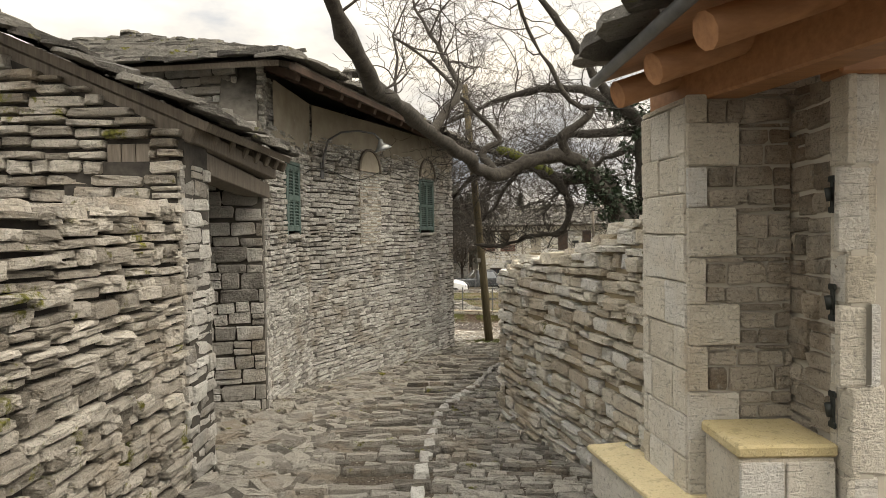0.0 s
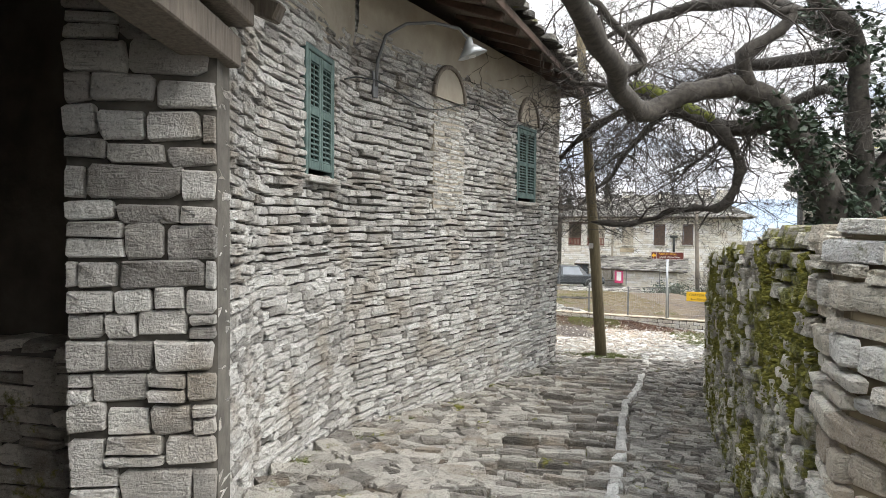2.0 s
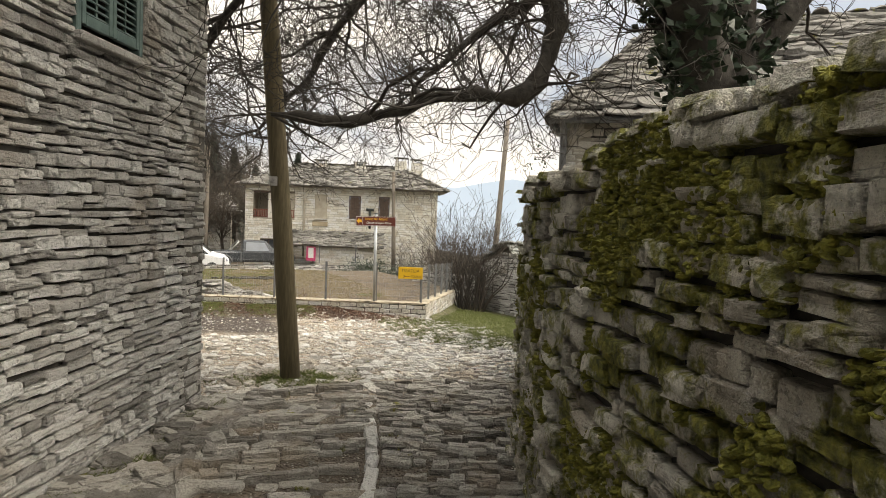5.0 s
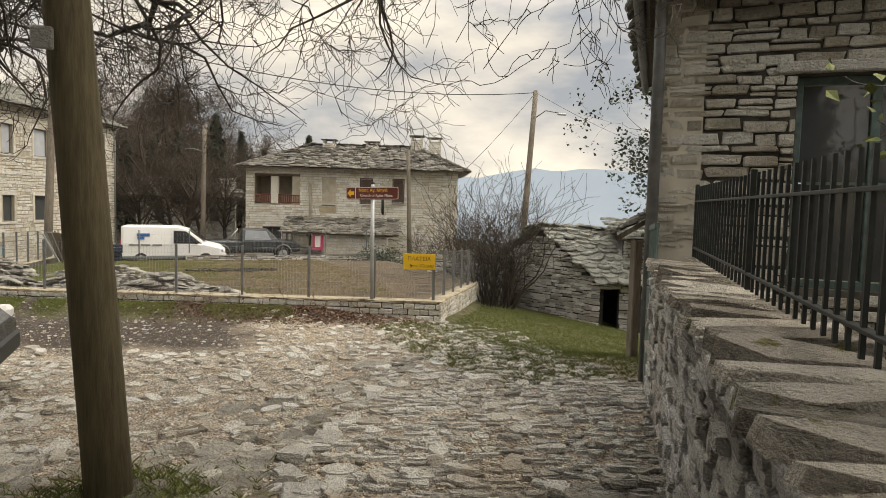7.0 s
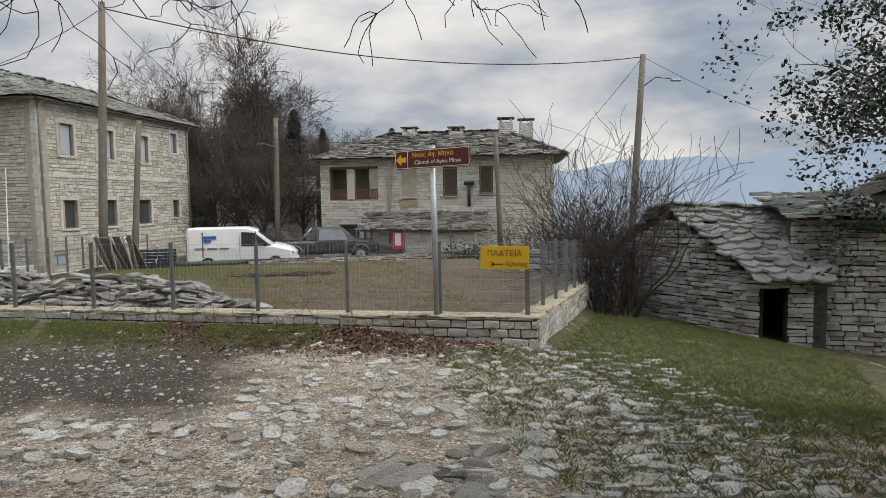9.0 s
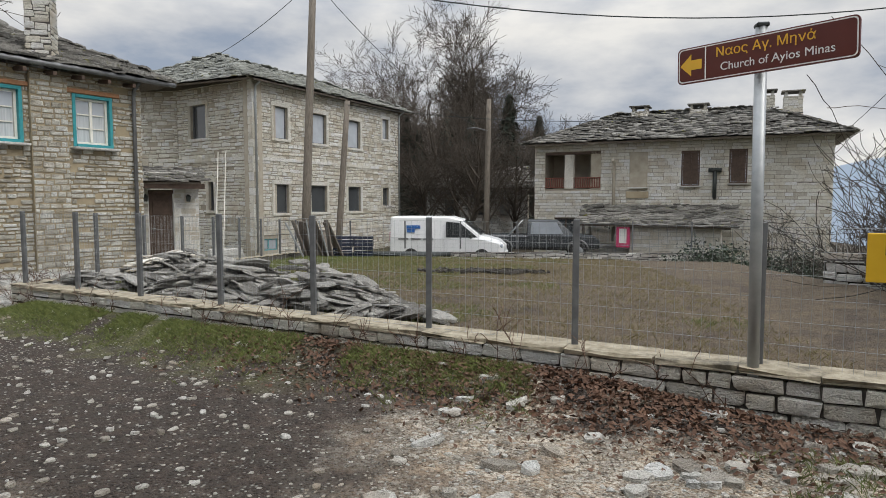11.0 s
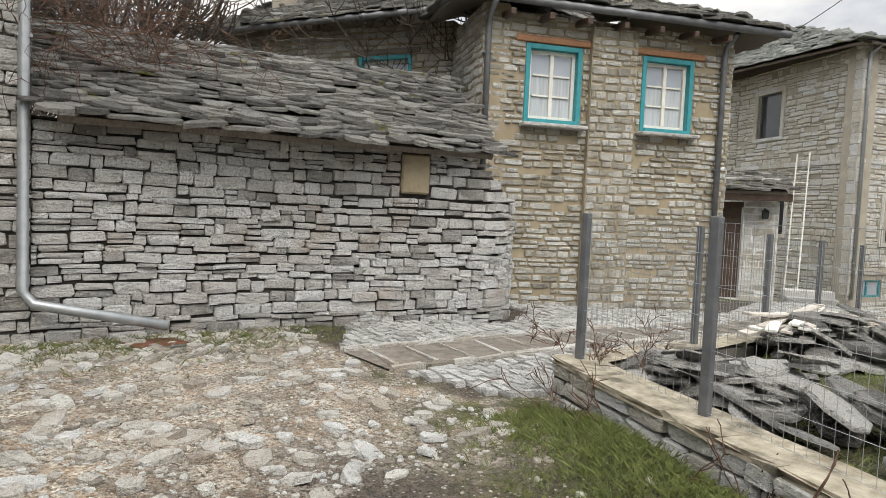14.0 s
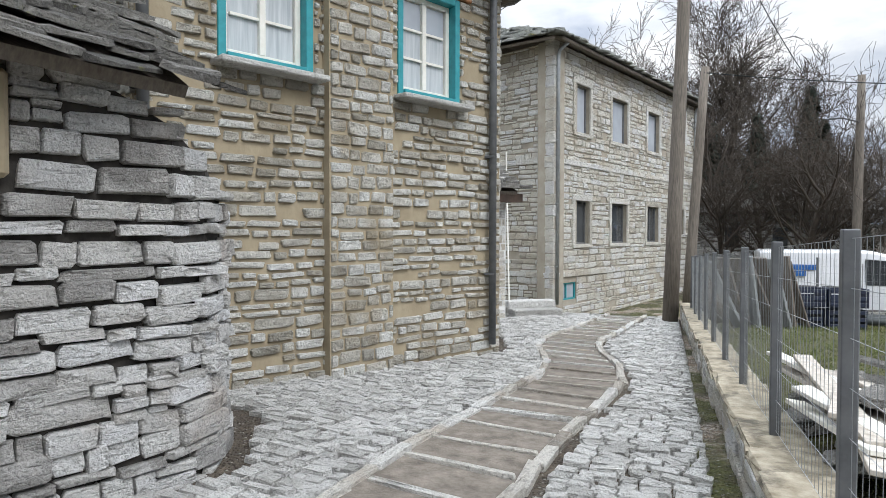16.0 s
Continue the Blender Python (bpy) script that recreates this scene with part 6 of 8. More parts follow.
ysign = thing("handmade_sign", "yellow hand-painted board pointing to the square", "sign", at=(5.26, 26.13, -1.35), rz=-22)
part("board", box((0, 0, 0), (0.62, 0.02, 0.30), None, 0.004), M_YELLOW, ysign)
text("ΠΛΑΤΕΙΑ", 0.105, M_SIGNTEXT_B, ysign, pose(0, -0.0115, 0.05, 90, 0, 0))
text("SQUARE", 0.075, M_SIGNTEXT_B, ysign, pose(0.15, -0.0115, -0.085, 90, 4, 0))
part("arrow_shaft", box((-0.1, -0.012, -0.085), (0.16, 0.004, 0.012)), M_SIGNTEXT_B, ysign)
for e in (-1, 1):
    part("arrow_barb", box((-0.155, -0.012, -0.085 + e * 0.018), (0.06, 0.004, 0.012), Euler((0, radians(35 * e), 0)).to_matrix()), M_SIGNTEXT_B, ysign)
old_doors = thing("old_double_door", "weathered pale wooden double door propped behind the paddock", "door", at=(8.6, 35.0, ground_z(8.6, 35.0) - 0.02), rz=-24)
DW, DH = 0.62, 1.05
for sx in (-1, 1):
    leaf = part("door_leaf", box((sx * DW / 4, 0, DH / 2), (DW / 2 - 0.012, 0.05, DH), None, 0.008), M_OLDDOOR, old_doors)
    part("panel", box((sx * DW / 4, -0.034, DH * 0.82), (DW / 2 - 0.16, 0.02, DH * 0.14), None, 0.006), M_OLDDOOR, leaf)
    for k in range(3):
        part("plank", box((sx * DW / 4 + (k - 1) * DW * 0.135, -0.034, DH * 0.33), (DW * 0.12, 0.02, DH * 0.52), None, 0.006), M_OLDDOOR, leaf)
    part("rail", box((sx * DW / 4, -0.036, DH * 0.66), (DW / 2 - 0.06, 0.024, 0.09), None, 0.006), M_OLDDOOR, leaf)

# ---------------------------------------------------------------- vehicles
def wheel(parent, x, y, r=0.31, w=0.2):
    t = part("wheel", tube([(x, y - w / 2, r), (x, y - w / 2 + 0.03, r), (x, y + w / 2 - 0.03, r), (x, y + w / 2, r)], [r * 0.9, r, r, r * 0.9], 20), M_TYRE, parent)
    part("rim", tube([(x, y - w / 2 - 0.008, r), (x, y - w / 2 + 0.02, r)], [r * 0.58, r * 0.62], 16), M_STEEL, t)
    part("hub", tube([(x, y - w / 2 - 0.02, r), (x, y - w / 2, r)], 0.05, 10), M_LEAD, t)


def loft(sections, mat, parent, name="body", smooth_faces=True):
    """A body lofted along x from (x, half width, z low, z belt, z top, half width at the top)."""
    bm = bmesh.new()
    rings = []
    for x, w, zl, zb, zt, wt in sections:
        pts = [(-w * 0.9, zl), (-w, zl + 0.12), (-w, zb), (-wt, zt - 0.05), (-wt * 0.85, zt), (wt * 0.85, zt), (wt, zt - 0.05), (w, zb), (w, zl + 0.12), (w * 0.9, zl)]
        rings.append([bm.verts.new((x, y, z)) for y, z in pts])
    for a, b in zip(rings, rings[1:]):
        for k in range(10):
            bm.faces.new((a[k], a[(k + 1) % 10], b[(k + 1) % 10], b[k]))
    bm.faces.new(rings[0][::-1])
    bm.faces.new(rings[-1])
    bmesh.ops.recalc_face_normals(bm, faces=bm.faces)
    bmesh.ops.bevel(bm, geom=bm.edges[:], offset=0.015, segments=1, affect="EDGES")
    return part(name, bm, mat, parent)


van = thing("delivery_van", "white panel van with a blue mark parked beyond the paddock", "van", at=(-0.62, 47.85, ground_z(-0.6, 47.85)), rz=0)
loft([(-2.3, 0.82, 0.3, 1.0, 1.82, 0.72), (-2.2, 0.86, 0.25, 1.0, 1.86, 0.76), (0.1, 0.87, 0.22, 1.0, 1.86, 0.77), (0.55, 0.87, 0.22, 1.0, 1.74, 0.72), (1.35, 0.86, 0.22, 0.98, 1.12, 0.74), (2.0, 0.8, 0.24, 0.82, 0.95, 0.68), (2.25, 0.66, 0.3, 0.7, 0.74, 0.55)], M_VANWHITE, van)
bm = bmesh.new()
sv = [bm.verts.new(p) for p in ((-0.05, -0.86, 1.05), (1.2, -0.84, 1.05), (0.5, -0.775, 1.62), (-0.05, -0.79, 1.66))]
bm.faces.new(sv)
bmesh.ops.solidify(bm, geom=bm.faces[:], thickness=0.012)
bmesh.ops.translate(bm, vec=(0, -0.025, 0), verts=bm.verts)
part("side_window", bm, M_DARKGLASS, van)
bm = bmesh.new()
sv = [bm.verts.new(p) for p in ((0.62, -0.68, 1.70), (0.62, 0.68, 1.70), (1.32, 0.72, 1.15), (1.32, -0.72, 1.15))]
bm.faces.new(sv)
bmesh.ops.solidify(bm, geom=bm.faces[:], thickness=0.012)
bmesh.ops.translate(bm, vec=(0.03, 0, 0.04), verts=bm.verts)
part("windscreen", bm, M_DARKGLASS, van)
part("blue_mark", box((-1.35, -0.845, 1.45), (0.55, 0.03, 0.13), None, 0.004), M_BLUE, van, "bright blue painted mark")
part("blue_mark", box((-1.45, -0.862, 1.30), (0.3, 0.03, 0.13), None, 0.004), M_BLUE, van)
for k in range(3):
    part("lettering_bar", box((-1.75 + 0.5 * k, -0.885, 0.98), (0.4, 0.015, 0.06)), M_LEAD, van)
part("door_seam", box((-0.12, -0.885, 0.95), (0.012, 0.01, 1.2)), M_LEAD, van)
part("tail_light", box((-2.3, -0.72, 1.05), (0.06, 0.12, 0.4), None, 0.01), M_PINK, van)
part("headlight", box((2.05, -0.66, 0.72), (0.25, 0.2, 0.14), None, 0.03), M_GLASS, van)
part("bumper", box((2.2, 0, 0.38), (0.22, 1.4, 0.22), None, 0.04), M_VANWHITE, van)
part("mirror", box((0.95, -0.98, 1.12), (0.1, 0.16, 0.2), None, 0.03), M_IRON, van)
for x in (-1.45, 1.35):
    wheel(van, x, -0.78)
    wheel(van, x, 0.78)
truck = thing("pickup_truck", "dark grey pickup truck with a roll bar", "pickup truck", at=(2.95, 50.0, ground_z(2.95, 50)), rz=2)
loft([(-2.5, 0.84, 0.42, 0.95, 1.02, 0.8), (-0.55, 0.86, 0.4, 0.95, 1.02, 0.8), (-0.5, 0.86, 0.4, 0.98, 1.66, 0.62), (0.75, 0.86, 0.4, 0.98, 1.64, 0.62), (1.35, 0.86, 0.4, 0.98, 1.1, 0.72), (2.2, 0.82, 0.42, 0.92, 1.0, 0.7), (2.45, 0.7, 0.46, 0.8, 0.84, 0.6)], M_CARDARK, truck)
bm = bmesh.new()
bm.faces.new([bm.verts.new(p) for p in ((-0.4, -0.83, 1.06), (0.95, -0.83, 1.06), (0.68, -0.68, 1.55), (-0.35, -0.68, 1.57))])
bmesh.ops.solidify(bm, geom=bm.faces[:], thickness=0.012)
bmesh.ops.translate(bm, vec=(0, -0.03, 0), verts=bm.verts)
part("side_window", bm, M_GLASS, truck)
part("roll_bar", tube([(-1.3, -0.7, 1.0), (-0.75, -0.68, 1.6), (-0.7, 0.68, 1.6), (-1.3, 0.7, 1.0)], 0.03), M_STEEL, truck, "shiny roll bar")
part("tail_light", box((-2.5, -0.75, 0.85), (0.05, 0.1, 0.2), None, 0.01), M_PINK, truck)
for x in (-1.55, 1.55):
    part("wheel_arch", tube([(x + 0.42 * math.cos(a), -0.88, 0.4 + 0.42 * math.sin(a)) for a in (math.pi * k / 8 for k in range(9))], 0.04, 6), M_LEAD, truck)
    wheel(truck, x, -0.78, 0.36)
    wheel(truck, x, 0.78, 0.36)
car = thing("parked_car", "dark hatchback car with a pale headlamp parked in the square", "car", at=(-2.35, 21.3, ground_z(-1, 21.3)), rz=4)
loft([(-2.0, 0.7, 0.3, 0.85, 1.0, 0.6), (-1.6, 0.8, 0.24, 0.9, 1.4, 0.58), (0.2, 0.82, 0.22, 0.92, 1.45, 0.6), (0.95, 0.82, 0.22, 0.9, 1.0, 0.66), (1.8, 0.76, 0.22, 0.78, 0.86, 0.62), (2.05, 0.6, 0.28, 0.6, 0.66, 0.5)], M_CARDARK, car)
for y in (-0.62, 0.62):
    part("headlight", box((1.86, y, 0.68), (0.3, 0.22, 0.15), None, 0.04), M_VANWHITE, car)
part("bumper", box((1.98, 0, 0.4), (0.2, 1.3, 0.25), None, 0.05), M_IRON, car)
part("windscreen", box((0.62, 0, 1.22), (0.02, 1.1, 0.62), Euler((0, radians(-55), 0)).to_matrix(), 0.004), M_DARKGLASS, car)
for x in (-1.25, 1.3):
    wheel(car, x, -0.72, 0.3)
    wheel(car, x, 0.72, 0.3)

# ---------------------------------------------------------------- slate pile and clutter in the paddock
M_PILE = stone_mat("split_slate_heap", (0.07, 0.066, 0.058), (0.2, 0.19, 0.172), (0.5, 0.485, 0.45), None, 0.4, 0, 0.4)
pile = thing("slate_pile", "heap of loose split roofing slates behind the low wall", "slate pile")
r = random.Random(77)
e = []
for cx, cy, rx, ry, top, n in ((-3.1, 30.35, 1.1, 0.5, 0.3, 80), (-1.1, 29.9, 1.05, 0.7, 0.52, 230), (0.45, 29.4, 0.95, 0.65, 0.4, 190), (1.35, 28.85, 0.6, 0.35, 0.16, 35), (-0.7, 31.6, 0.9, 0.6, 0.35, 40), (-3.55, 33.2, 0.45, 1.3, 0.4, 90)):
    for k in range(n):
        a, q = r.uniform(0, 2 * math.pi), math.sqrt(r.random())
        x, y = cx + rx * q * math.cos(a), cy + ry * q * math.sin(a)
        h = top * (1 - q * q) * r.uniform(0.15, 1.0)
        out = (x - cx) / rx
        m = pose(x, y, ground_z(x, y) + 0.04 + h, r.gauss(0, 13), r.gauss(0, 10) + 20 * out * (1 if q > 0.4 else 0.3), r.uniform(-40, 40))
        e.append((m @ Matrix.Diagonal((r.uniform(0.18, 0.55), r.uniform(0.12, 0.3), r.uniform(0.016, 0.036), 1)), r.randrange(len(SLABS))))
lay(e, SLABS, M_PILE, pile, "slate", "slates", (-0.5, 29.3, -2), 300)
dump = thing("board_stack", "stack of old boards and grey sheets leaning together", "board stack", at=(-3.55, 40.2, ground_z(-3.55, 40.2)), rz=20)
for k in range(9):
    part("board", box((-0.6 + 0.14 * k, 0.1 * (k % 3), 0.5 + 0.03 * (k % 2)), (0.04, 0.35, 1.15), Euler((0, radians(-26 + 6 * (k % 4)), radians(15 * (k % 3)))).to_matrix(), 0.006), M_OLDWOOD if k % 3 else M_STEEL, dump)
drum = thing("steel_drum", "rusty ochre metal drum by the pole", "drum", at=(-4.2, 42.2, ground_z(-4.2, 42.2)))
part("shell", tube([(0, 0, 0), (0, 0, 0.3), (0, 0, 0.32), (0, 0, 0.62), (0, 0, 0.64), (0, 0, 0.95)], [0.31, 0.31, 0.325, 0.325, 0.31, 0.31], 18), M_OLDWOOD, drum)
part("rim", tube([(0, 0, 0.94), (0, 0, 0.97)], 0.33, 18), M_OLDWOOD, drum)
for dx, dy, dz in ((0, 0, 0), (0.05, 0.02, 0.33), (0.62, 0.1, 0), (0.64, 0.1, 0.33)):
    crate = thing("plastic_crate", "dark blue slotted plastic crate", "crate", "stacked crates", (-2.95 + dx, 40.9 + dy, ground_z(-2.9, 40.9) + dz), 15)
    for sy in (-1, 1):
        for zz in (0.05, 0.15, 0.26):
            part("slat", box((0, sy * 0.2, zz), (0.56, 0.02, 0.06), None, 0.004), M_NAVY, crate)
    for sx in (-1, 1):
        part("end", box((sx * 0.28, 0, 0.15), (0.02, 0.38, 0.3), None, 0.004), M_NAVY, crate)
    part("base", box((0, 0, 0.012), (0.56, 0.4, 0.02)), M_NAVY, crate)
for k in range(3):
    pipe = thing("drain_pipe", "black corrugated drain pipe lying on the grass", "pipe", "loose pipes", (-1.6 + 0.1 * k, 42.3 + 0.22 * k, ground_z(-1, 42.3) + 0.09), 4)
    part("pipe", tube([(-1.5, 0, 0), (0, 0.02, 0), (1.5, 0, 0)], 0.09, 10), M_IRON, pipe)
cover = thing("drain_cover", "rust-red iron drain cover set in the grass", "drain cover", at=(-7.4, 28.1, ground_top(-7.4, 28.1)), rz=12)
part("plate", box((0, 0, 0.01), (0.34, 0.46, 0.03), None, 0.006), M_RUST, cover)
part("frame", box((0, 0, 0.0), (0.4, 0.52, 0.03), None, 0.006), M_LEAD, cover)
r = random.Random(91)
for k in range(12):
    plank = thing("timber_plank", "sawn yellowish plank lying on the slate heap", "plank", "loose planks", (-3.86 + r.uniform(-0.2, 0.25), 32.8 + r.uniform(-0.3, 0.4), ground_top(-3.86, 32.8) + 0.24 + 0.03 * (k // 3)), r.uniform(70, 112))
    part("board", box((0, 0, 0), (r.uniform(0.9, 1.7), 0.1, 0.024), Euler((r.uniform(-0.15, 0.15), r.uniform(-0.08, 0.08), 0)).to_matrix(), 0.003), M_OLDDOOR if k % 3 else M_CREAM, plank)
ash = thing("burnt_patch", "flat heap of ash and charred wood from a bonfire", "ash heap")
r = random.Random(5)
e = []
for k in range(160):
    a, q = r.uniform(0, 6.28), r.random()
    x, y = 1.9 + 1.35 * q * math.cos(a), 34.6 + 0.6 * q * math.sin(a)
    e.append((pose(x, y, ground_z(x, y) + 0.02, r.gauss(0, 10), r.gauss(0, 10), r.uniform(0, 360)) @ Matrix.Diagonal((r.uniform(0.05, 0.28), r.uniform(0.03, 0.08), 0.04, 1)), r.randrange(len(SLABS))))
lay(e, SLABS, M_GAP, ash, "charred_stick", "charred_wood", (1.9, 34, -2), 60)

# ---------------------------------------------------------------- barn down the slope and its ruined yard
barn = thing("stone_barn", "small ruined stone barn with a sagging slate roof", "barn")
BL = Line((10.2, 33.0), (11.6, 30.0), (12.6, 29.5))
BT = lambda s: float(np.interp(s, (0, 1.4, 3.31, 4.5), (-1.75, -1.05, -2.36, -2.36)))
BH = [(3.42, 3.95, -4.6, -2.5)]
wall_core(BL, low(BL, 0.4), BT, 0.4, BH, M_GAP, "wall_body", barn, 0.05)
stone_face(BL, low(BL, 0.4), BT, BH, M_ALLEY, barn, (0.07, 0.14), (0.15, 0.42), (-0.005, 0.04), seed=131, back=0.06)
# bare dark rear walls added so the open doorway looks shaded inside
for a, b in (((13.0, 29.6), (13.5, 33.3)), ((13.5, 33.3), (10.2, 33.0))):
    L = Line(a, b)
    wall_core(L, low(L, 0.4), -1.9, 0.3, [], M_GAP, "wall_body", barn)
slate_roof(barn, (11.42, 29.7, -2.3), (12.85, 29.15, -2.3), (13.2, 31.4, -1.0), (10.7, 31.95, -0.86), M_SLATE_PALE, size=(0.25, 0.5), row=0.2, seed=132)
slate_roof(barn, (13.6, 33.8, -1.9), (10.0, 33.5, -1.8), (10.7, 31.95, -0.86), (13.2, 31.4, -1.0), M_SLATE_PALE, size=(0.25, 0.5), row=0.2, seed=139)
L = Line((12.5, 30.1), (16.5, 28.0))
byre = wall("wall_byre", L, low(L, 0.4), -1.15, 0.4, [], M_ALLEY, M_GAP, "grey rubble wall of the byre behind the barn", "barn wall", course=(0.07, 0.14), lengths=(0.15, 0.42), proud=(-0.005, 0.04), joint=0.05, seed=140)
slate_roof(byre, (12.3, 29.85, -1.12), (16.7, 27.6, -1.12), (17.3, 30.0, -0.6), (12.9, 31.9, -0.66), M_SLATE_PALE, size=(0.25, 0.5), row=0.2, seed=133)
L = Line((7.7, 33.6), (9.6, 32.0))
wall("wall_ruin", L, low(L, 0.4), -2.0, 0.5, [], M_ALLEY, M_GAP, "broken dry-stone yard wall below the paddock", course=(0.09, 0.16), lengths=(0.2, 0.45), proud=(0.01, 0.06), seed=134)
lane = thing("lane_door_canopy", "small slate canopy over a lane door", "canopy")
slate_roof(lane, GH2.spot(0.6, -0.62, 0.5).translation, GH2.spot(2.2, -0.62, 0.5).translation, GH2.spot(2.2, -0.3, 0.02).translation, GH2.spot(0.6, -0.3, 0.02).translation, M_SLATE, row=0.14, seed=135)
part("jamb_post", box(GH2.spot(2.1, -1.75, 0.2).translation, (0.12, 0.12, 2.2), None, 0.01), M_OLDWOOD, lane)
# grey house hidden in the trees
shedfar = thing("grey_cottage", "grey stone cottage half hidden behind bare trees", "house")
CL = Line((-4.2, 62.5), (2.2, 61.0))
wall_core(CL, low(CL, 0.5), -0.2, 0.4, [], M_RENDER, "wall", shedfar)
stone_face(CL, low(CL, 0.5), -0.2, [], M_ALLEY, shedfar, (0.14, 0.2), (0.3, 0.6), (0.0, 0.02), seed=136, shapes=NEAT)
slate_roof(shedfar, (-4.8, 62.2, -0.25), (2.7, 60.5, -0.25), (2.0, 63.5, 1.0), (-4.0, 65.0, 1.0), M_SLATE, row=0.3, seed=137)
for s in (1.6, 3.6, 5.2):
    part("window", box(CL.spot(s, -1.4, 0.03).translation, (0.6, 0.06, 0.9), Euler((0, 0, radians(-13))).to_matrix(), 0.01), M_DARKGLASS, shedfar)
BW = Line((-1.5, 45.9), (9.8, 46.9))
wall("wall_paddock_back", BW, low(BW, 0.2), lambda s: -2.95, 0.35, [], M_ALLEY, M_GAP, "low rubble wall at the far side of the paddock", course=(0.08, 0.14), lengths=(0.2, 0.45), proud=(0.01, 0.04), seed=138)


# ---------------------------------------------------------------- trees
def tubes(items, mat, name):
    """One mesh of many tapered tubes: (points, radii, sides)."""
    v, f = [], []
    for pts, radii, seg in items:
        base = len(v)
        side = None
        for k, p in enumerate(pts):
            d = (pts[min(k + 1, len(pts) - 1)] - pts[max(k - 1, 0)]).normalized()
            if side is None:
                side = d.orthogonal().normalized()
            side = side - d * side.dot(d)
            side = side.normalized() if side.length > 1e-6 else d.orthogonal().normalized()
            u = d.cross(side)
            for j in range(seg):
                a = 2 * math.pi * j / seg
                v.append(p + (side * math.cos(a) + u * math.sin(a)) * radii[k])
        for k in range(len(pts) - 1):
            for j in range(seg):
                a, b = base + k * seg + j, base + k * seg + (j + 1) % seg
                f.append((a, b, b + seg, a + seg))
    return mesh_of(v, f, mat, name, smooth=True)


def curl(r, p, d, length, r0, steps, gnarl, lift):
    pts, radii, p, d = [p.copy()], [r0], p.copy(), d.normalized()
    for k in range(steps):
        d = (d + Vector((r.gauss(0, gnarl), r.gauss(0, gnarl), r.gauss(0, gnarl) + lift))).normalized()
        p = p + d * (length / steps)
        pts.append(p.copy())
        radii.append(max(r0 * (1 - 0.8 * (k + 1) / steps), 0.003))
    return pts, radii


def sprout(r, items, p, d, length, r0, depth, gnarl=0.25, lift=0.02, kids=(3, 5), leafless=None, clear=0.0):
    steps = 6 if depth > 1 else 5
    pts, radii = curl(r, p, d, length, r0, steps, gnarl, lift)
    if clear and any(q.z < ground_z(q.x, q.y) + clear or (q.y < 12.5 and q.z < 2.5) for q in pts[1:]):
        return
    items.append((pts, radii, 5 if depth > 2 else (4 if depth > 1 else 3)))
    if leafless is not None and depth <= 1:
        leafless.append(pts[-1])
    if depth <= 0:
        return
    for k in range(r.randint(*kids)):
        j = r.randint(1, steps)
        a = (pts[j] - pts[j - 1]).normalized()
        side = Vector((r.gauss(0, 1), r.gauss(0, 1), r.gauss(0, 1)))
        dd = (a * 0.75 + (side - a * side.dot(a)).normalized() * r.uniform(0.5, 1.0)).normalized()
        sprout(r, items, pts[j], dd, length * r.uniform(0.45, 0.7), max(radii[j] * 0.62, 0.004), depth - 1, gnarl, lift, kids, leafless, clear)


def spline(pts, n=5):
    pts = [Vector(p) for p in pts]
    out = []
    for k in range(len(pts) - 1):
        a, b, c, d = pts[max(k - 1, 0)], pts[k], pts[k + 1], pts[min(k + 2, len(pts) - 1)]
        for q in range(n):
            t = q / n
            out.append(0.5 * ((2 * b) + (c - a) * t + (2 * a - 5 * b + 4 * c - d) * t * t + (3 * b - a - 3 * c + d) * t ** 3))
    out.append(pts[-1])
    return out


def leaves(centres, mat, name, size, spread, per, seed, droop=0.0):
    r = random.Random(seed)
    v, f = [], []
    for c in centres:
        for k in range(per):
            p = c + Vector((r.gauss(0, spread), r.gauss(0, spread), r.gauss(0, spread) - droop * r.random()))
            rot = Euler((r.uniform(0, 6.3), r.uniform(-0.9, 0.9), r.uniform(0, 6.3))).to_matrix()
            s = size * r.uniform(0.6, 1.3)
            b = len(v)
            v.extend(p + rot @ Vector(q) * s for q in ((-0.5, 0, 0), (-0.12, 0.33, 0.06), (0.5, 0, -0.05), (-0.12, -0.33, 0.06)))
            f.extend([(b, b + 1, b + 2), (b, b + 2, b + 3)])
    return mesh_of(v, f, mat, name)


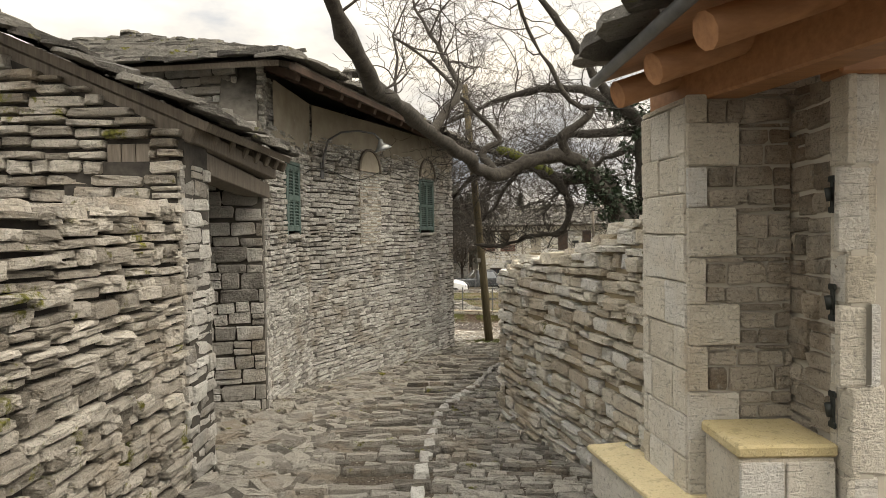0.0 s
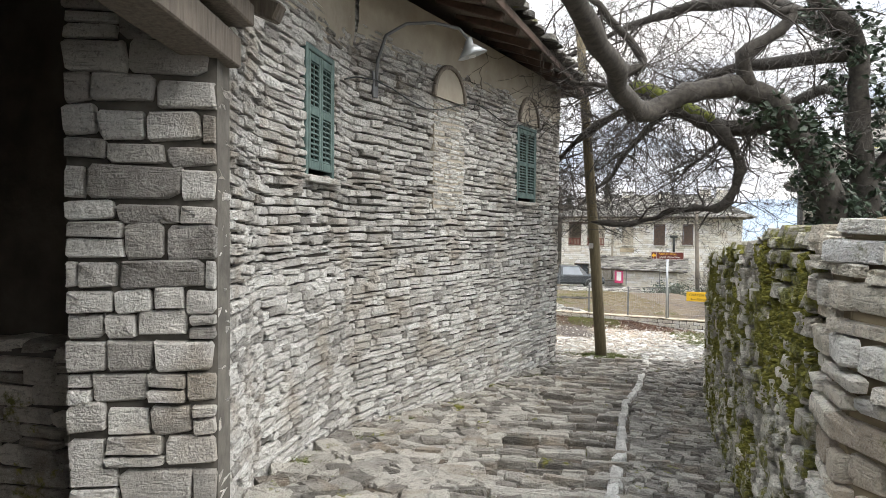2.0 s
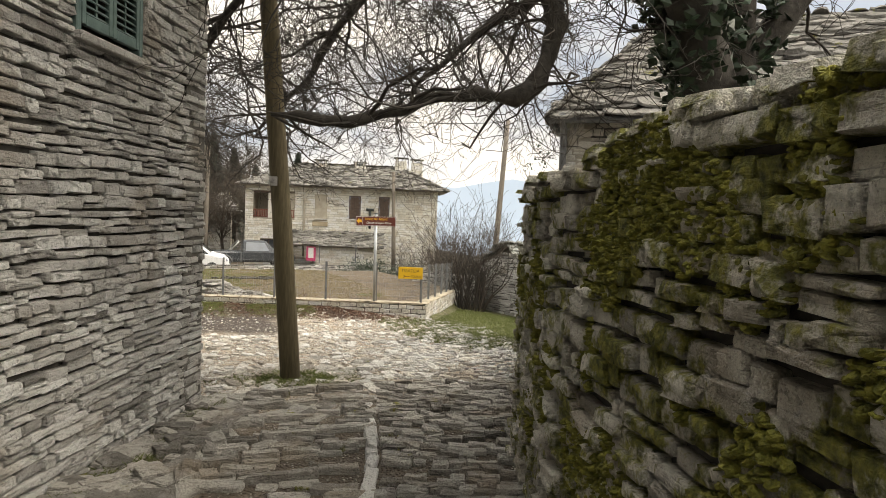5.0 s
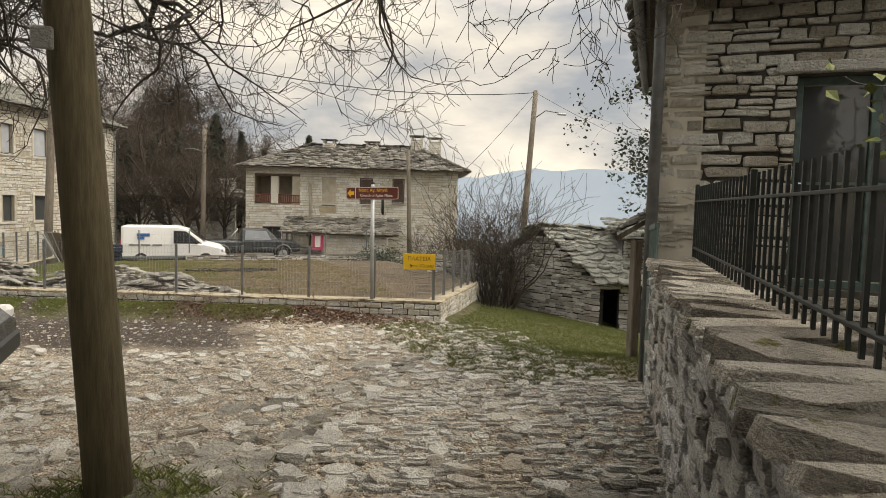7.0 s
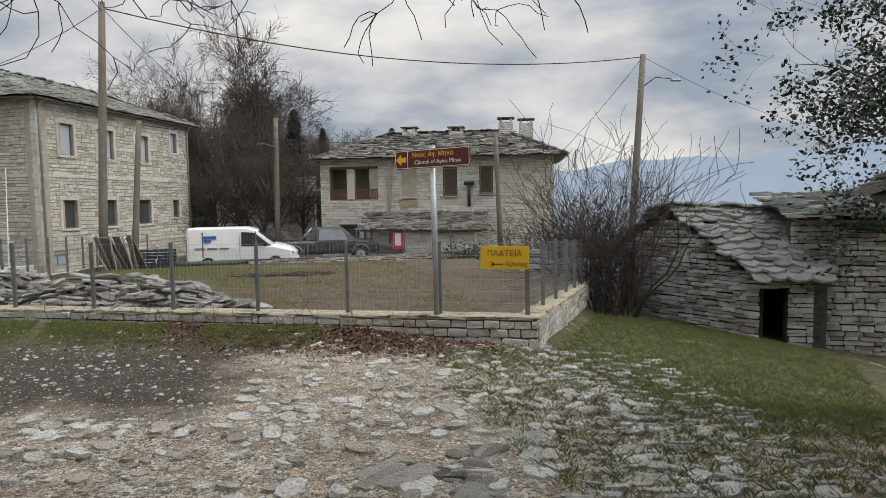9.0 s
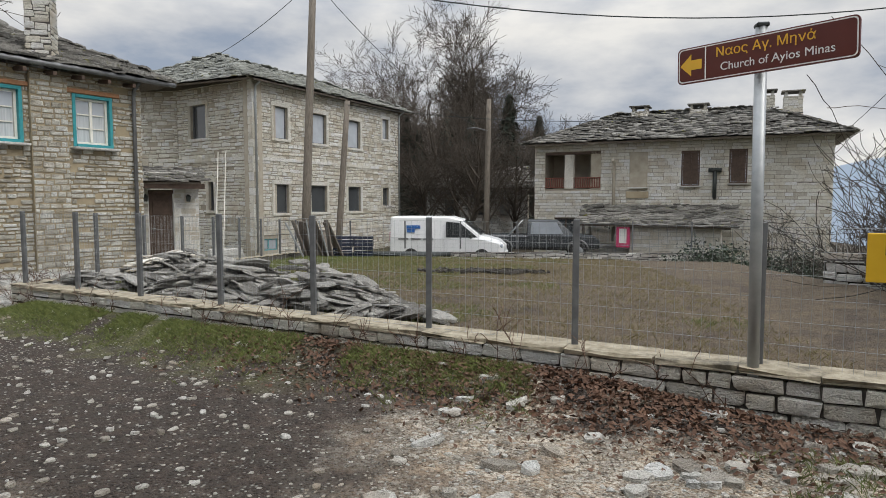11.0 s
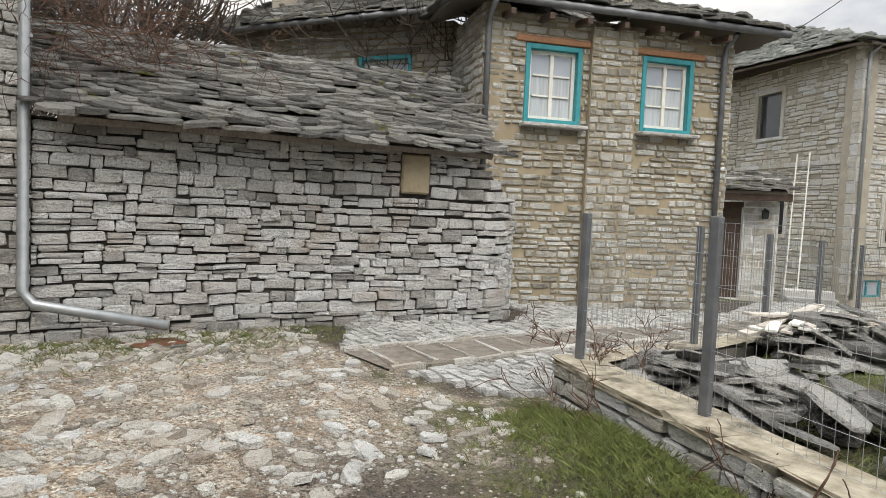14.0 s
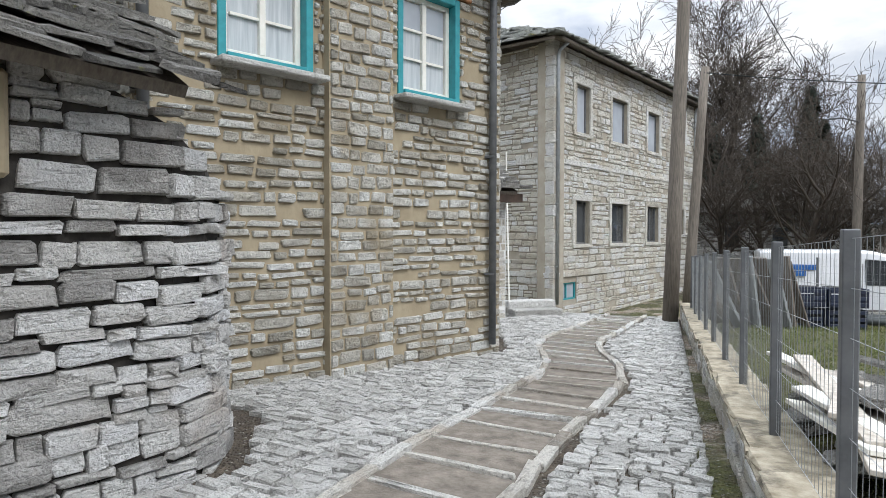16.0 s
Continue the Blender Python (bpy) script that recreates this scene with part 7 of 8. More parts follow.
big = thing("walnut_tree", "old gnarled leafless tree with mossy limbs and an ivy-clad trunk", "tree")
r = random.Random(21)
BOUGHS = [
    ("trunk", [(4.3, 14.7, -1.4), (4.25, 14.65, 0.2), (4.0, 14.55, 1.3), (3.5, 14.45, 2.1), (2.75, 14.2, 2.8), (1.95, 13.95, 2.72), (1.14, 13.6, 2.4), (0.55, 11.8, 2.5), (-0.1, 9.8, 2.72), (-0.4, 7.6, 2.7), (-0.55, 5.9, 2.62), (-0.75, 4.7, 3.2), (-1.2, 3.6, 4.2)], 0.30, 0.05),
    ("trunk", [(4.75, 15.0, -1.4), (4.7, 15.0, 1.0), (4.5, 14.9, 2.4), (4.35, 14.8, 3.6), (3.6, 14.6, 4.3), (3.0, 14.6, 5.2), (2.2, 14.3, 6.2)], 0.30, 0.06),
    ("limb", [(4.2, 14.7, 0.9), (3.7, 15.0, 2.35), (2.9, 15.3, 2.42), (2.5, 15.4, 2.5), (1.8, 15.5, 2.9), (1.2, 15.6, 3.1), (0.2, 15.8, 3.3)], 0.2, 0.04),
    ("limb", [(2.55, 15.35, 2.5), (2.8, 15.2, 2.15), (2.95, 15.2, 1.75), (2.7, 15.2, 1.2), (2.05, 15.4, 1.12), (1.35, 15.6, 0.9), (0.8, 15.8, 0.95)], 0.13, 0.03),
    ("limb", [(2.75, 14.2, 2.8), (2.6, 14.0, 3.2), (3.2, 14.0, 3.75), (2.75, 14.0, 3.95), (2.0, 14.0, 5.2), (1.5, 13.6, 6.2)], 0.13, 0.03),
    ("limb", [(1.14, 13.6, 2.4), (0.9, 13.9, 2.9), (1.25, 14.1, 3.2), (0.6, 13.9, 3.9), (0.0, 13.8, 4.6), (-0.9, 13.5, 5.2)], 0.1, 0.02),
    ("limb", [(4.5, 14.9, 2.4), (4.7, 16.2, 3.2), (4.2, 17.8, 3.0), (3.6, 19.4, 2.5), (3.2, 21.0, 1.9)], 0.14, 0.02),
    ("limb", [(4.3, 14.8, 3.4), (2.9, 16.4, 3.5), (2.0, 18.0, 2.7), (1.5, 19.6, 1.9), (1.0, 21.2, 1.3)], 0.13, 0.02),
    ("limb", [(2.9, 15.3, 2.42), (1.6, 16.8, 3.0), (0.5, 18.4, 2.4), (0.0, 20.0, 1.7), (-0.5, 22.0, 1.2)], 0.11, 0.02),
    ("limb", [(4.35, 14.8, 3.6), (3.4, 16.0, 4.6), (2.0, 17.4, 4.8), (0.6, 18.8, 4.5), (-0.8, 20.0, 4.1)], 0.14, 0.03),
    ("limb", [(-0.1, 9.8, 2.72), (0.3, 10.3, 3.4), (0.1, 10.8, 4.1), (-0.4, 11.2, 5.0)], 0.08, 0.02),
    ("limb", [(4.7, 15.0, 1.6), (5.6, 14.6, 2.8), (6.4, 14.2, 4.0), (7.0, 13.6, 5.2)], 0.15, 0.03),
]
twigs = []
for name, pts, a, b in BOUGHS:
    sp = spline(pts, 5)
    n = len(sp)
    rr = [a + (b - a) * (k / (n - 1)) ** (0.5 if a > 0.25 else 0.75) + 0.012 * r.gauss(0, 1) * (a > 0.1) for k in range(n)]
    sp = [p + Vector((r.gauss(0, 0.02), r.gauss(0, 0.02), r.gauss(0, 0.02))) for p in sp]
    part(name, tubes([(sp, [max(q, 0.015) for q in rr], 10)], M_BARK, name), None, big)
    for k in range(n // 5, n, 1):
        for q in range((4 if sp[k].y > 16.3 else (1 if k % 3 else 2)) if name == "limb" else (1 if sp[k].y < 12.5 else k % 2)):
            d = Vector((r.gauss(0, 1), r.gauss(0, 1), r.gauss(0.15, 0.8)))
            if sp[k].y < 12:
                if r.random() < 0.5:
                    continue
                d.z = abs(d.z) + 0.4
                d.x = abs(d.x)
            sprout(r, twigs, sp[k], d, r.uniform(0.7, 1.9), r.uniform(0.009, 0.022) * (1.3 if sp[k].y > 16.3 else 1.0), 2 if r.random() < 0.72 else 3, 0.34, 0.03 if sp[k].y < 16 else -0.05, clear=2.3)
tw = part("twigs", tubes(twigs, M_TWIG, "twigs"), None, big)
tagged(tw, kind="stuff")
cen = []
for name, pts, a, b in BOUGHS[:3]:
    sp = spline(pts, 8)
    for k, p in enumerate(sp[:30 if name == "trunk" else 10]):
        for q in range(6):
            ang = r.uniform(0, 6.28)
            cen.append(p + Vector((math.cos(ang), math.sin(ang) * 0.8, r.gauss(0, 0.3))) * (a * 1.1))
tagged(part("ivy_leaves", leaves(cen, M_IVY, "ivy_leaves", 0.11, 0.06, 10, 3), None, big), kind="stuff")
for name, pts, a, b in (BOUGHS[0], BOUGHS[2]):
    sp = spline(pts, 8)[20:62]
    items, run = [], []
    for k, p in enumerate(sp):
        if noise.noise((k * 0.21, a * 9, 1)) > -0.05:
            run.append(p + Vector((0, 0, a * 0.42)))
        else:
            if len(run) > 2:
                items.append((run, [a * (0.2 if j in (0, len(run) - 1) else 0.56 + 0.1 * noise.noise((j * 0.8, a, 4))) for j in range(len(run))], 8))
            run = []
    if len(run) > 2:
        items.append((run, [a * (0.2 if j in (0, len(run) - 1) else 0.56 + 0.1 * noise.noise((j * 0.8, a, 4))) for j in range(len(run))], 8))
    if items:
        part("moss", tubes(items, M_MOSS, "moss"), None, big)


def bare_tree(seed, height, mat=M_WOODS, depth=4, r0=None):
    r = random.Random(seed)
    items = []
    r0 = r0 or height * 0.02
    pts, radii = curl(r, Vector((0, 0, -0.3)), Vector((0, 0, 1)), height * 0.55, r0, 6, 0.06, 0.15)
    trunk = tubes([(pts, [q * 0.6 + r0 * 0.4 for q in radii], 7)], mat, "trunk")
    for k in range(11):
        j = r.randint(2, 6)
        a = r.uniform(0, 6.28)
        sprout(r, items, pts[j], Vector((math.cos(a), math.sin(a), r.uniform(0.5, 1.6))), height * r.uniform(0.28, 0.5), r0 * 0.42, depth - 1, 0.12, 0.05, (4, 6))
    items = [(p, [max(q * 1.1, 0.011) for q in rr], s) for p, rr, s in items]
    return trunk, tubes(items, mat, "crown")


def place_tree(name, meshes, at, scale, rz, label, group=""):
    t = thing(name, label, "tree", group, at, rz)
    t.scale = (scale, scale, scale)
    a = part("trunk", meshes[0], None, t)
    b = part("crown", meshes[1], None, t)
    tagged(b, kind="stuff")


BARE = [bare_tree(400 + k, 10) for k in range(4)]
TALL = bare_tree(420, 13, M_WOODS, 5)
place_tree("bare_tree", TALL, (-3.0, 70.0, ground_z(-3, 70)), 1.12, 0, "tall leafless plane tree behind the pale house")
place_tree("bare_tree", TALL, (-9.5, 64.0, ground_z(-9.5, 64)), 0.75, 120, "leafless tree beside the pale house")
place_tree("bare_tree", BARE[0], (-12.0, 34.5, -2.4), 0.75, 40, "leafless tree behind the shed roof")
place_tree("bare_tree", BARE[1], (-11.5, 29.0, -2.4), 0.7, 10, "leafless tree behind the shed roof")
r = random.Random(9)
for x, y in ((-3.2, 57.5), (-1.6, 58.8), (0.2, 57.2), (1.6, 59.0), (-0.6, 56.0)):
    place_tree("bare_tree", BARE[r.randrange(4)], (x, y, ground_z(x, y)), r.uniform(0.5, 0.7), r.uniform(0, 360), "leafless tree beside the far track", "track trees")
for k in range(110):
    d = r.uniform(0, 1)
    y = 62 + 75 * d
    x = r.uniform(-30, 12) + 0.05 * y - 6 * d
    if x > -2 and x < 18 and y < 64:
        continue
    place_tree("bare_tree", BARE[r.randrange(4)], (x, y, ground_z(x, y)), r.uniform(0.5, 1.0) * (0.62 if x > 0.5 else 1.0), r.uniform(0, 360), "leafless woodland tree on the hillside", "hillside trees")
for k in range(16):
    x, y = r.uniform(-22, -9), r.uniform(15, 30)
    if x > -10.5:
        continue
    place_tree("bare_tree", BARE[r.randrange(4)], (x - 6, y, -2.2), r.uniform(0.6, 0.9), r.uniform(0, 360), "leafless garden tree behind the houses", "garden trees")


def fir(seed, h):
    r = random.Random(seed)
    v, f = [], []
    for k in range(2600):
        t = r.random() ** 0.8
        z = h * (0.08 + 0.92 * t)
        rad = h * 0.33 * (1 - t) ** 1.1 + 0.05
        a = r.uniform(0, 6.283)
        q = rad * r.uniform(0.25, 1.0) * (0.8 + 0.3 * math.sin(a * 5 + z * 6))
        c = Vector((q * math.cos(a), q * math.sin(a), z - 0.25 * q))
        o = Vector((math.cos(a), math.sin(a), -0.45)) * r.uniform(0.18, 0.4) * h / 9
        s = Vector((-math.sin(a), math.cos(a), r.uniform(-0.3, 0.3))) * r.uniform(0.06, 0.14) * h / 9
        b = len(v)
        v.extend((c - s, c + s, c + o + s * 0.2, c + o * 0.6 + Vector((0, 0, -0.08))))
        f.extend([(b, b + 1, b + 2), (b, b + 3, b + 1)])
    trunk = tubes([([Vector((0, 0, -0.3)), Vector((0, 0, h * 0.5)), Vector((0, 0, h))], [h * 0.018, h * 0.01, 0.01], 6)], M_BARK, "trunk")
    return trunk, mesh_of(v, f, M_FIR, "needles")


FIRS = [fir(60 + k, 9) for k in range(2)]
for x, y, s in ((-1.5, 63.5, 0.85), (0.9, 64.5, 1.0), (-3.4, 66, 0.85), (-5.0, 64, 0.75), (8.2, 70, 0.95), (2.8, 72, 0.9), (-7.0, 70, 0.9), (4.8, 74, 0.75), (12.0, 92, 0.8)):
    place_tree("fir_tree", FIRS[r.randrange(2)], (x, y, ground_z(x, y)), s, r.uniform(0, 360), "dark green fir tree on the hillside", "firs")


def bush(name, at, h, w, n, seed, label, mat=M_TWIG, leaf=None):
    r = random.Random(seed)
    items, tips = [], []
    for k in range(n):
        a, q = r.uniform(0, 6.28), r.random() ** 0.5
        p = Vector((w * 0.4 * q * math.cos(a), w * 0.4 * q * math.sin(a), -0.1))
        sprout(r, items, p, Vector((0.5 * q * math.cos(a), 0.5 * q * math.sin(a), 1)), h * r.uniform(0.55, 1.0), 0.02 * h / 2, 2, 0.16, 0.05, (3, 5), tips)
    items = [(p, [max(q, 0.006) for q in rr], sd) for p, rr, sd in items]
    t = thing(name, label, "bush", at=at)
    tagged(part("stems", tubes(items, mat, "stems"), None, t), kind="stuff")
    if leaf:
        tagged(part("foliage", leaves(tips, leaf, "foliage", 0.11, 0.13, 5, seed), None, t), kind="stuff")


for k, (x, y, h, w, n) in enumerate(((8.9, 31.3, 2.5, 1.0, 22), (9.5, 31.7, 3.2, 1.2, 26), (10.0, 33.4, 3.0, 1.4, 22), (9.2, 33.0, 2.4, 1.2, 18), (10.0, 36.4, 2.6, 1.8, 18), (11.5, 36.0, 2.4, 2.0, 16), (11.8, 47.0, 2.6, 2.2, 18), (13.6, 46.2, 2.2, 2.4, 16))):
    bush("bare_bush", (x, y, ground_z(x, y)), h, w, n, 700 + k, "tangled leafless bush beside the lane", M_WOODS if k % 2 else M_TWIG)
for k, (x, y, h) in enumerate(((12.6, 46.6, 1.2), (10.4, 46.2, 1.0), (8.6, 45.6, 0.9), (14.8, 45.5, 1.3))):
    bush("evergreen_bush", (x, y, ground_z(x, y)), h, 2.4, 22, 720 + k, "low dark evergreen bush beside the balcony house", M_TWIG, M_IVY)
bush("oleander_bush", (7.3, 16.6, -1.4), 1.7, 0.9, 9, 730, "leafy green oleander behind the railing", M_TWIG, M_GRASS)
r = random.Random(33)
items, tips = [], []
pts, radii = curl(r, Vector((0, 0, -0.3)), Vector((-0.1, 0, 1)), 7.8, 0.15, 8, 0.08, 0.1)
for k in range(22):
    j = r.randint(3, 8)
    a = r.uniform(0, 6.28)
    sprout(r, items, pts[j], Vector((math.cos(a), math.sin(a), r.uniform(-0.1, 0.8))), r.uniform(1.2, 2.2), 0.035, 2, 0.2, -0.02, (4, 6), tips)
ev = thing("evergreen_tree", "slender evergreen tree with drooping dark leaf clusters", "tree", at=(14.9, 29.6, ground_z(14.9, 29.6)))
part("trunk", tubes([(pts, radii, 8)], M_BARK, "trunk"), None, ev)
tagged(part("branches", tubes(items, M_TWIG, "branches"), None, ev), kind="stuff")
tagged(part("leaves", leaves(tips, M_IVY, "leaves", 0.11, 0.11, 15, 34, 0.35), None, ev), kind="stuff")
# dry creeper over the shed roof
items = []
r = random.Random(71)
for k in range(60):
    p = Vector((-8.6 + r.gauss(0, 0.5), 27.7 + r.gauss(0, 0.5), 0.25 + r.uniform(0, 0.5)))
    sprout(r, items, p, Vector((r.gauss(0.2, 0.6), r.gauss(0.2, 0.6), r.gauss(0, 0.5))), r.uniform(0.5, 1.1), 0.007, 2, 0.35, -0.06)
creeper = thing("dry_creeper", "tangle of dead brown creeper on the shed roof", "creeper")
tagged(part("stems", tubes(items, M_LEAF, "stems"), None, creeper), kind="stuff")

# ---------------------------------------------------------------- far hills
hills = []
for k in range(61):
    a = radians(-20 + 75 * k / 60)
    d = 2500
    hills.append((d * math.sin(a), d * math.cos(a), 20 + 110 * (0.5 + 0.5 * noise.noise((k * 0.09, 3, 0))) + 35 * noise.noise((k * 0.4, 1, 0)) + 60 * smooth(20, 45, k)))
v = [(x, y, -500) for x, y, z in hills] + hills
f = [(k, k + 1, 62 + k, 61 + k) for k in range(60)]
# air haze is mixed into the mountains' pale blue base colour
m = Nodes("haze_tinted_mountain", 1.0)
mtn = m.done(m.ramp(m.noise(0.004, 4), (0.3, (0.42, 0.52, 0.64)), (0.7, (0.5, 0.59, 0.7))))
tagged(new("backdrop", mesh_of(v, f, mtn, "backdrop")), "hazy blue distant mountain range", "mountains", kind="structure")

# ---------------------------------------------------------------- cobbled alley
XL = lambda y: float(np.interp(y, (-3, 4.8, 5.3, 5.4, 7.8, 7.95, 9.2, 11.2, 16.9, 18), (-1.7, -1.68, -1.68, -2.6, -2.8, -2.05, -2.28, -2.13, 0.3, 0.4)))
XR = lambda y: float(np.interp(y, (-3, 3.6, 4.2, 5.6, 7.0, 7.4, 10.4, 13.5, 14.8, 19, 24), (1.3, 1.2, 1.0, 0.98, 0.64, 0.72, 1.35, 2.05, 2.5, 5.3, 6.3)))
XC = lambda y: float(np.interp(y, (-3, 4, 5.2, 7.6, 9.5, 10.5, 12.4, 13.5, 14.8, 15.9, 18, 19.8, 22.5, 24), (-0.25, -0.12, -0.12, -0.02, 0.28, 0.48, 0.8, 1.02, 1.42, 1.68, 2.15, 2.95, 4.6, 5.1)))
XM = lambda y: float(np.interp(y, (-3, 4.4, 7.5, 10, 12.2, 14, 16.9), (-0.95, -0.95, -1.02, -0.95, -0.6, -0.05, 0.75)))


def cobble(e, x, y, w, d, h, up, yaw, r):
    # the stone's face (local y) looks up
    m = pose(x, y, ground_top(x, y) - 0.045, r.gauss(0, 3.5), r.gauss(0, 3.5) * min(1, 0.14 / w), yaw + r.gauss(0, 5) * min(1, 0.2 / w)) @ pose(0, 0, 0, 90, 0, 0) @ Matrix.Diagonal((w, 0.06 + up, d, 1))
    e.append((m, r.randrange(len(STONES))))


alley = thing("pavement_alley", "worn cobbled alley with raised stone treads", "cobbled path", kind="structure")
r = random.Random(15)
e, y, step = [], -2.5, 0.0
while y < 17.2:
    d = r.uniform(0.07, 0.13)
    big_row = step > 0.42
    if big_row:
        step, d = 0.0, r.uniform(0.09, 0.13)
    step += d
    xl, xm, xc, xr = XL(y), XM(y), XC(y), XR(y)
    turn = math.degrees(math.atan2(XC(y + 0.5) - XC(y), 0.5)) * -1
    x = xm
    while x < xc - 0.08:
        w = r.uniform(0.2, 0.5) if big_row else r.uniform(0.1, 0.3)
        if big_row or r.random() < 0.42:
            cobble(e, min(x + w / 2, xc - 0.05), y + d / 2 + 0.10 * (x - xc), w, d * r.uniform(0.6, 0.95), 0, r.uniform(0.035, 0.06) if big_row else r.uniform(0.0, 0.028), turn + 5, r)
        x += w + 0.015
    x = xc + 0.09
    while x < xr + 0.05:
        w = r.uniform(0.09, 0.24)
        if r.random() < 0.86:
            cobble(e, x + w / 2, y + d / 2 - 0.08 * (x - xc), w, d * r.uniform(0.7, 0.95), 0, r.uniform(0.005, 0.04), turn - 8, r)
        x += w + 0.012
    x = xl
    while x < xm:
        w = r.uniform(0.1, 0.34)
        if r.random() < 0.8:
            cobble(e, x + w / 2, y + r.uniform(0, d), w, r.uniform(0.08, 0.22), 0, r.uniform(0.0, 0.06), r.uniform(-60, 60), r)
        x += w * 0.9
    y += d
for k in range(34):
    x, yy = r.uniform(-2.9, -1.35), r.uniform(5.4, 8.1)
    if x > XL(yy) - 0.1:
        cobble(e, x, yy, r.uniform(0.25, 0.5), r.uniform(0.2, 0.38), 0, r.uniform(0.02, 0.06), r.uniform(-70, 70), r)
for k in range(90):
    yy = r.uniform(15.2, 22.5)
    cobble(e, XC(yy) - abs(r.gauss(0, 0.7)), yy, r.uniform(0.12, 0.42), r.uniform(0.1, 0.26), 0, r.uniform(-0.002, 0.014), r.uniform(20, 70), r)
y, edge_row = -2.0, []
while y < 22.6:
    n = r.uniform(0.14, 0.34)
    ang = math.degrees(math.atan2(XC(y + n) - XC(y), n))
    if y < 15.5:
        cobble(edge_row, (XC(y) + XC(y + n)) / 2, y + n / 2, n, r.uniform(0.07, 0.11), 0, r.uniform(0.03, 0.055), 90 - ang, r)
    elif r.random() < 0.75:
        cobble(edge_row, (XC(y) + XC(y + n)) / 2 + r.gauss(0, 0.06), y + n / 2, n * r.uniform(0.6, 0.95), r.uniform(0.1, 0.22), 0, r.uniform(0.0, 0.02), 90 - ang + r.gauss(0, 14), r)
    if y < 16:
        cobble(e, (XM(y) + XM(y + n)) / 2, y + n / 2, n, r.uniform(0.07, 0.13), 0, r.uniform(0.03, 0.06), 90, r)
    y += n
lay(e, STONES, M_COBBLE, alley, "cobble", "cobbles", (0, 8.0, -0.8), 300)
lay(edge_row, STONES, M_PAVE, alley, "edge_stone", "edge_stones", (0, 8.0, -0.8), 120)
lane_cob = thing("pavement_lane", "mossy cobbled lane running down beside the paddock", "cobbled path", kind="structure")
e, y = [], 17.2
while y < 26.5:
    d = r.uniform(0.07, 0.12)
    x = XC(y) - 0.25
    while x < XR(y) + 0.1 + 0.8 * smooth(22, 26, y):
        w = r.uniform(0.08, 0.22)
        if r.random() < (0.82 - 0.06 * (y - 17)) * smooth(-0.3, 0.5, x - XC(y) + 0.5 * noise.noise((y * 1.3, 2, 2))):
            cobble(e, x + w / 2, y + d / 2 - 0.25 * (x - XC(y)) + r.gauss(0, 0.02), w, d * r.uniform(0.35, 0.65), 0, r.uniform(-0.004, 0.016), -18, r)
        x += w + 0.02
    y += d
lay(e, STONES, M_ALLEY, lane_cob, "cobble", "cobbles", (3.4, 18.5, -1.8), 140)

# ---------------------------------------------------------------- paved road with its ribbed middle strip
paved = thing("pavement_road", "pale set-stone road with a ribbed earth strip between kerb lines", "paved road", kind="structure")
MID = lambda y: float(np.interp(y, (29.3, 31.3, 33, 35.5, 36.5, 37.6, 38.6, 40, 44), (-6.0, -5.92, -5.82, -5.6, -5.75, -6.1, -6.2, -6.05, -5.9)))
PL = lambda y: float(np.interp(y, (29.4, 30, 31.9, 32.7, 33.0, 36.9, 37.5, 41, 44), (-6.6, -7.8, -6.95, -7.5, -8.5, -6.75, -7.0, -8.2, -7.6)))
PR = lambda y: float(np.interp(y, (29.4, 29.9, 30.2, 44), (-5.7, -4.6, -4.45, -4.8)))
e, y = [], 29.45
while y < 44:
    d = r.uniform(0.085, 0.125)
    for a, b in ((PL(y), MID(y) - 0.45), (MID(y) + 0.45, PR(y))):
        x = a + r.uniform(0, 0.1)
        while x < b:
            w = min(r.uniform(0.1, 0.22), b - x)
            if w > 0.05:
                cobble(e, x + w / 2, y + d / 2 - 0.35 * (x - MID(y)) * 0.4, w - 0.02, d * 0.8, 0, r.uniform(0.018, 0.034), -8, r)
            x += w
    y += d
lay(e, NEAT, M_PAVE, paved, "sett", "setts", (-6, 31.5, -2.5), 300)
e, y = [], 29.45
while y < 44:
    n = r.uniform(0.25, 0.45)
    for sx in (-0.4, 0.4):
        a = math.degrees(math.atan2(MID(y + n) - MID(y), n))
        cobble(e, (MID(y) + MID(y + n)) / 2 + sx, y + n / 2, n * 1.02, 0.075, 0, 0.04, 90 - a, r)
    y += n
y = 29.6
while y < 44:
    cobble(e, MID(y), y, 0.72, 0.045, 0, 0.026, -10, r)
    y += 0.42
lay(e, NEAT, M_RUBBLE, paved, "kerb_stone", "kerb_stones", (-6, 31.5, -2.5), 150)

M_STRIP = plain_mat("trodden_earth", (0.10, 0.085, 0.068), (0.24, 0.21, 0.175), 9, 0.95, bump=0.8)
v, f = [], []
ys = list(np.arange(29.45, 44, 0.2))
for y in ys:
    for q in range(5):
        x = MID(y) - 0.4 + 0.2 * q
        v.append((x, y, ground_z(x, y) + 0.022 + 0.006 * noise.noise((x * 5, y * 5, 0))))
for k in range(len(ys) - 1):
    for q in range(4):
        a = k * 5 + q
        f.append((a, a + 1, a + 6, a + 5))
part("earth_strip", mesh_of(v, f, M_STRIP, "earth_strip", smooth=True), None, paved)

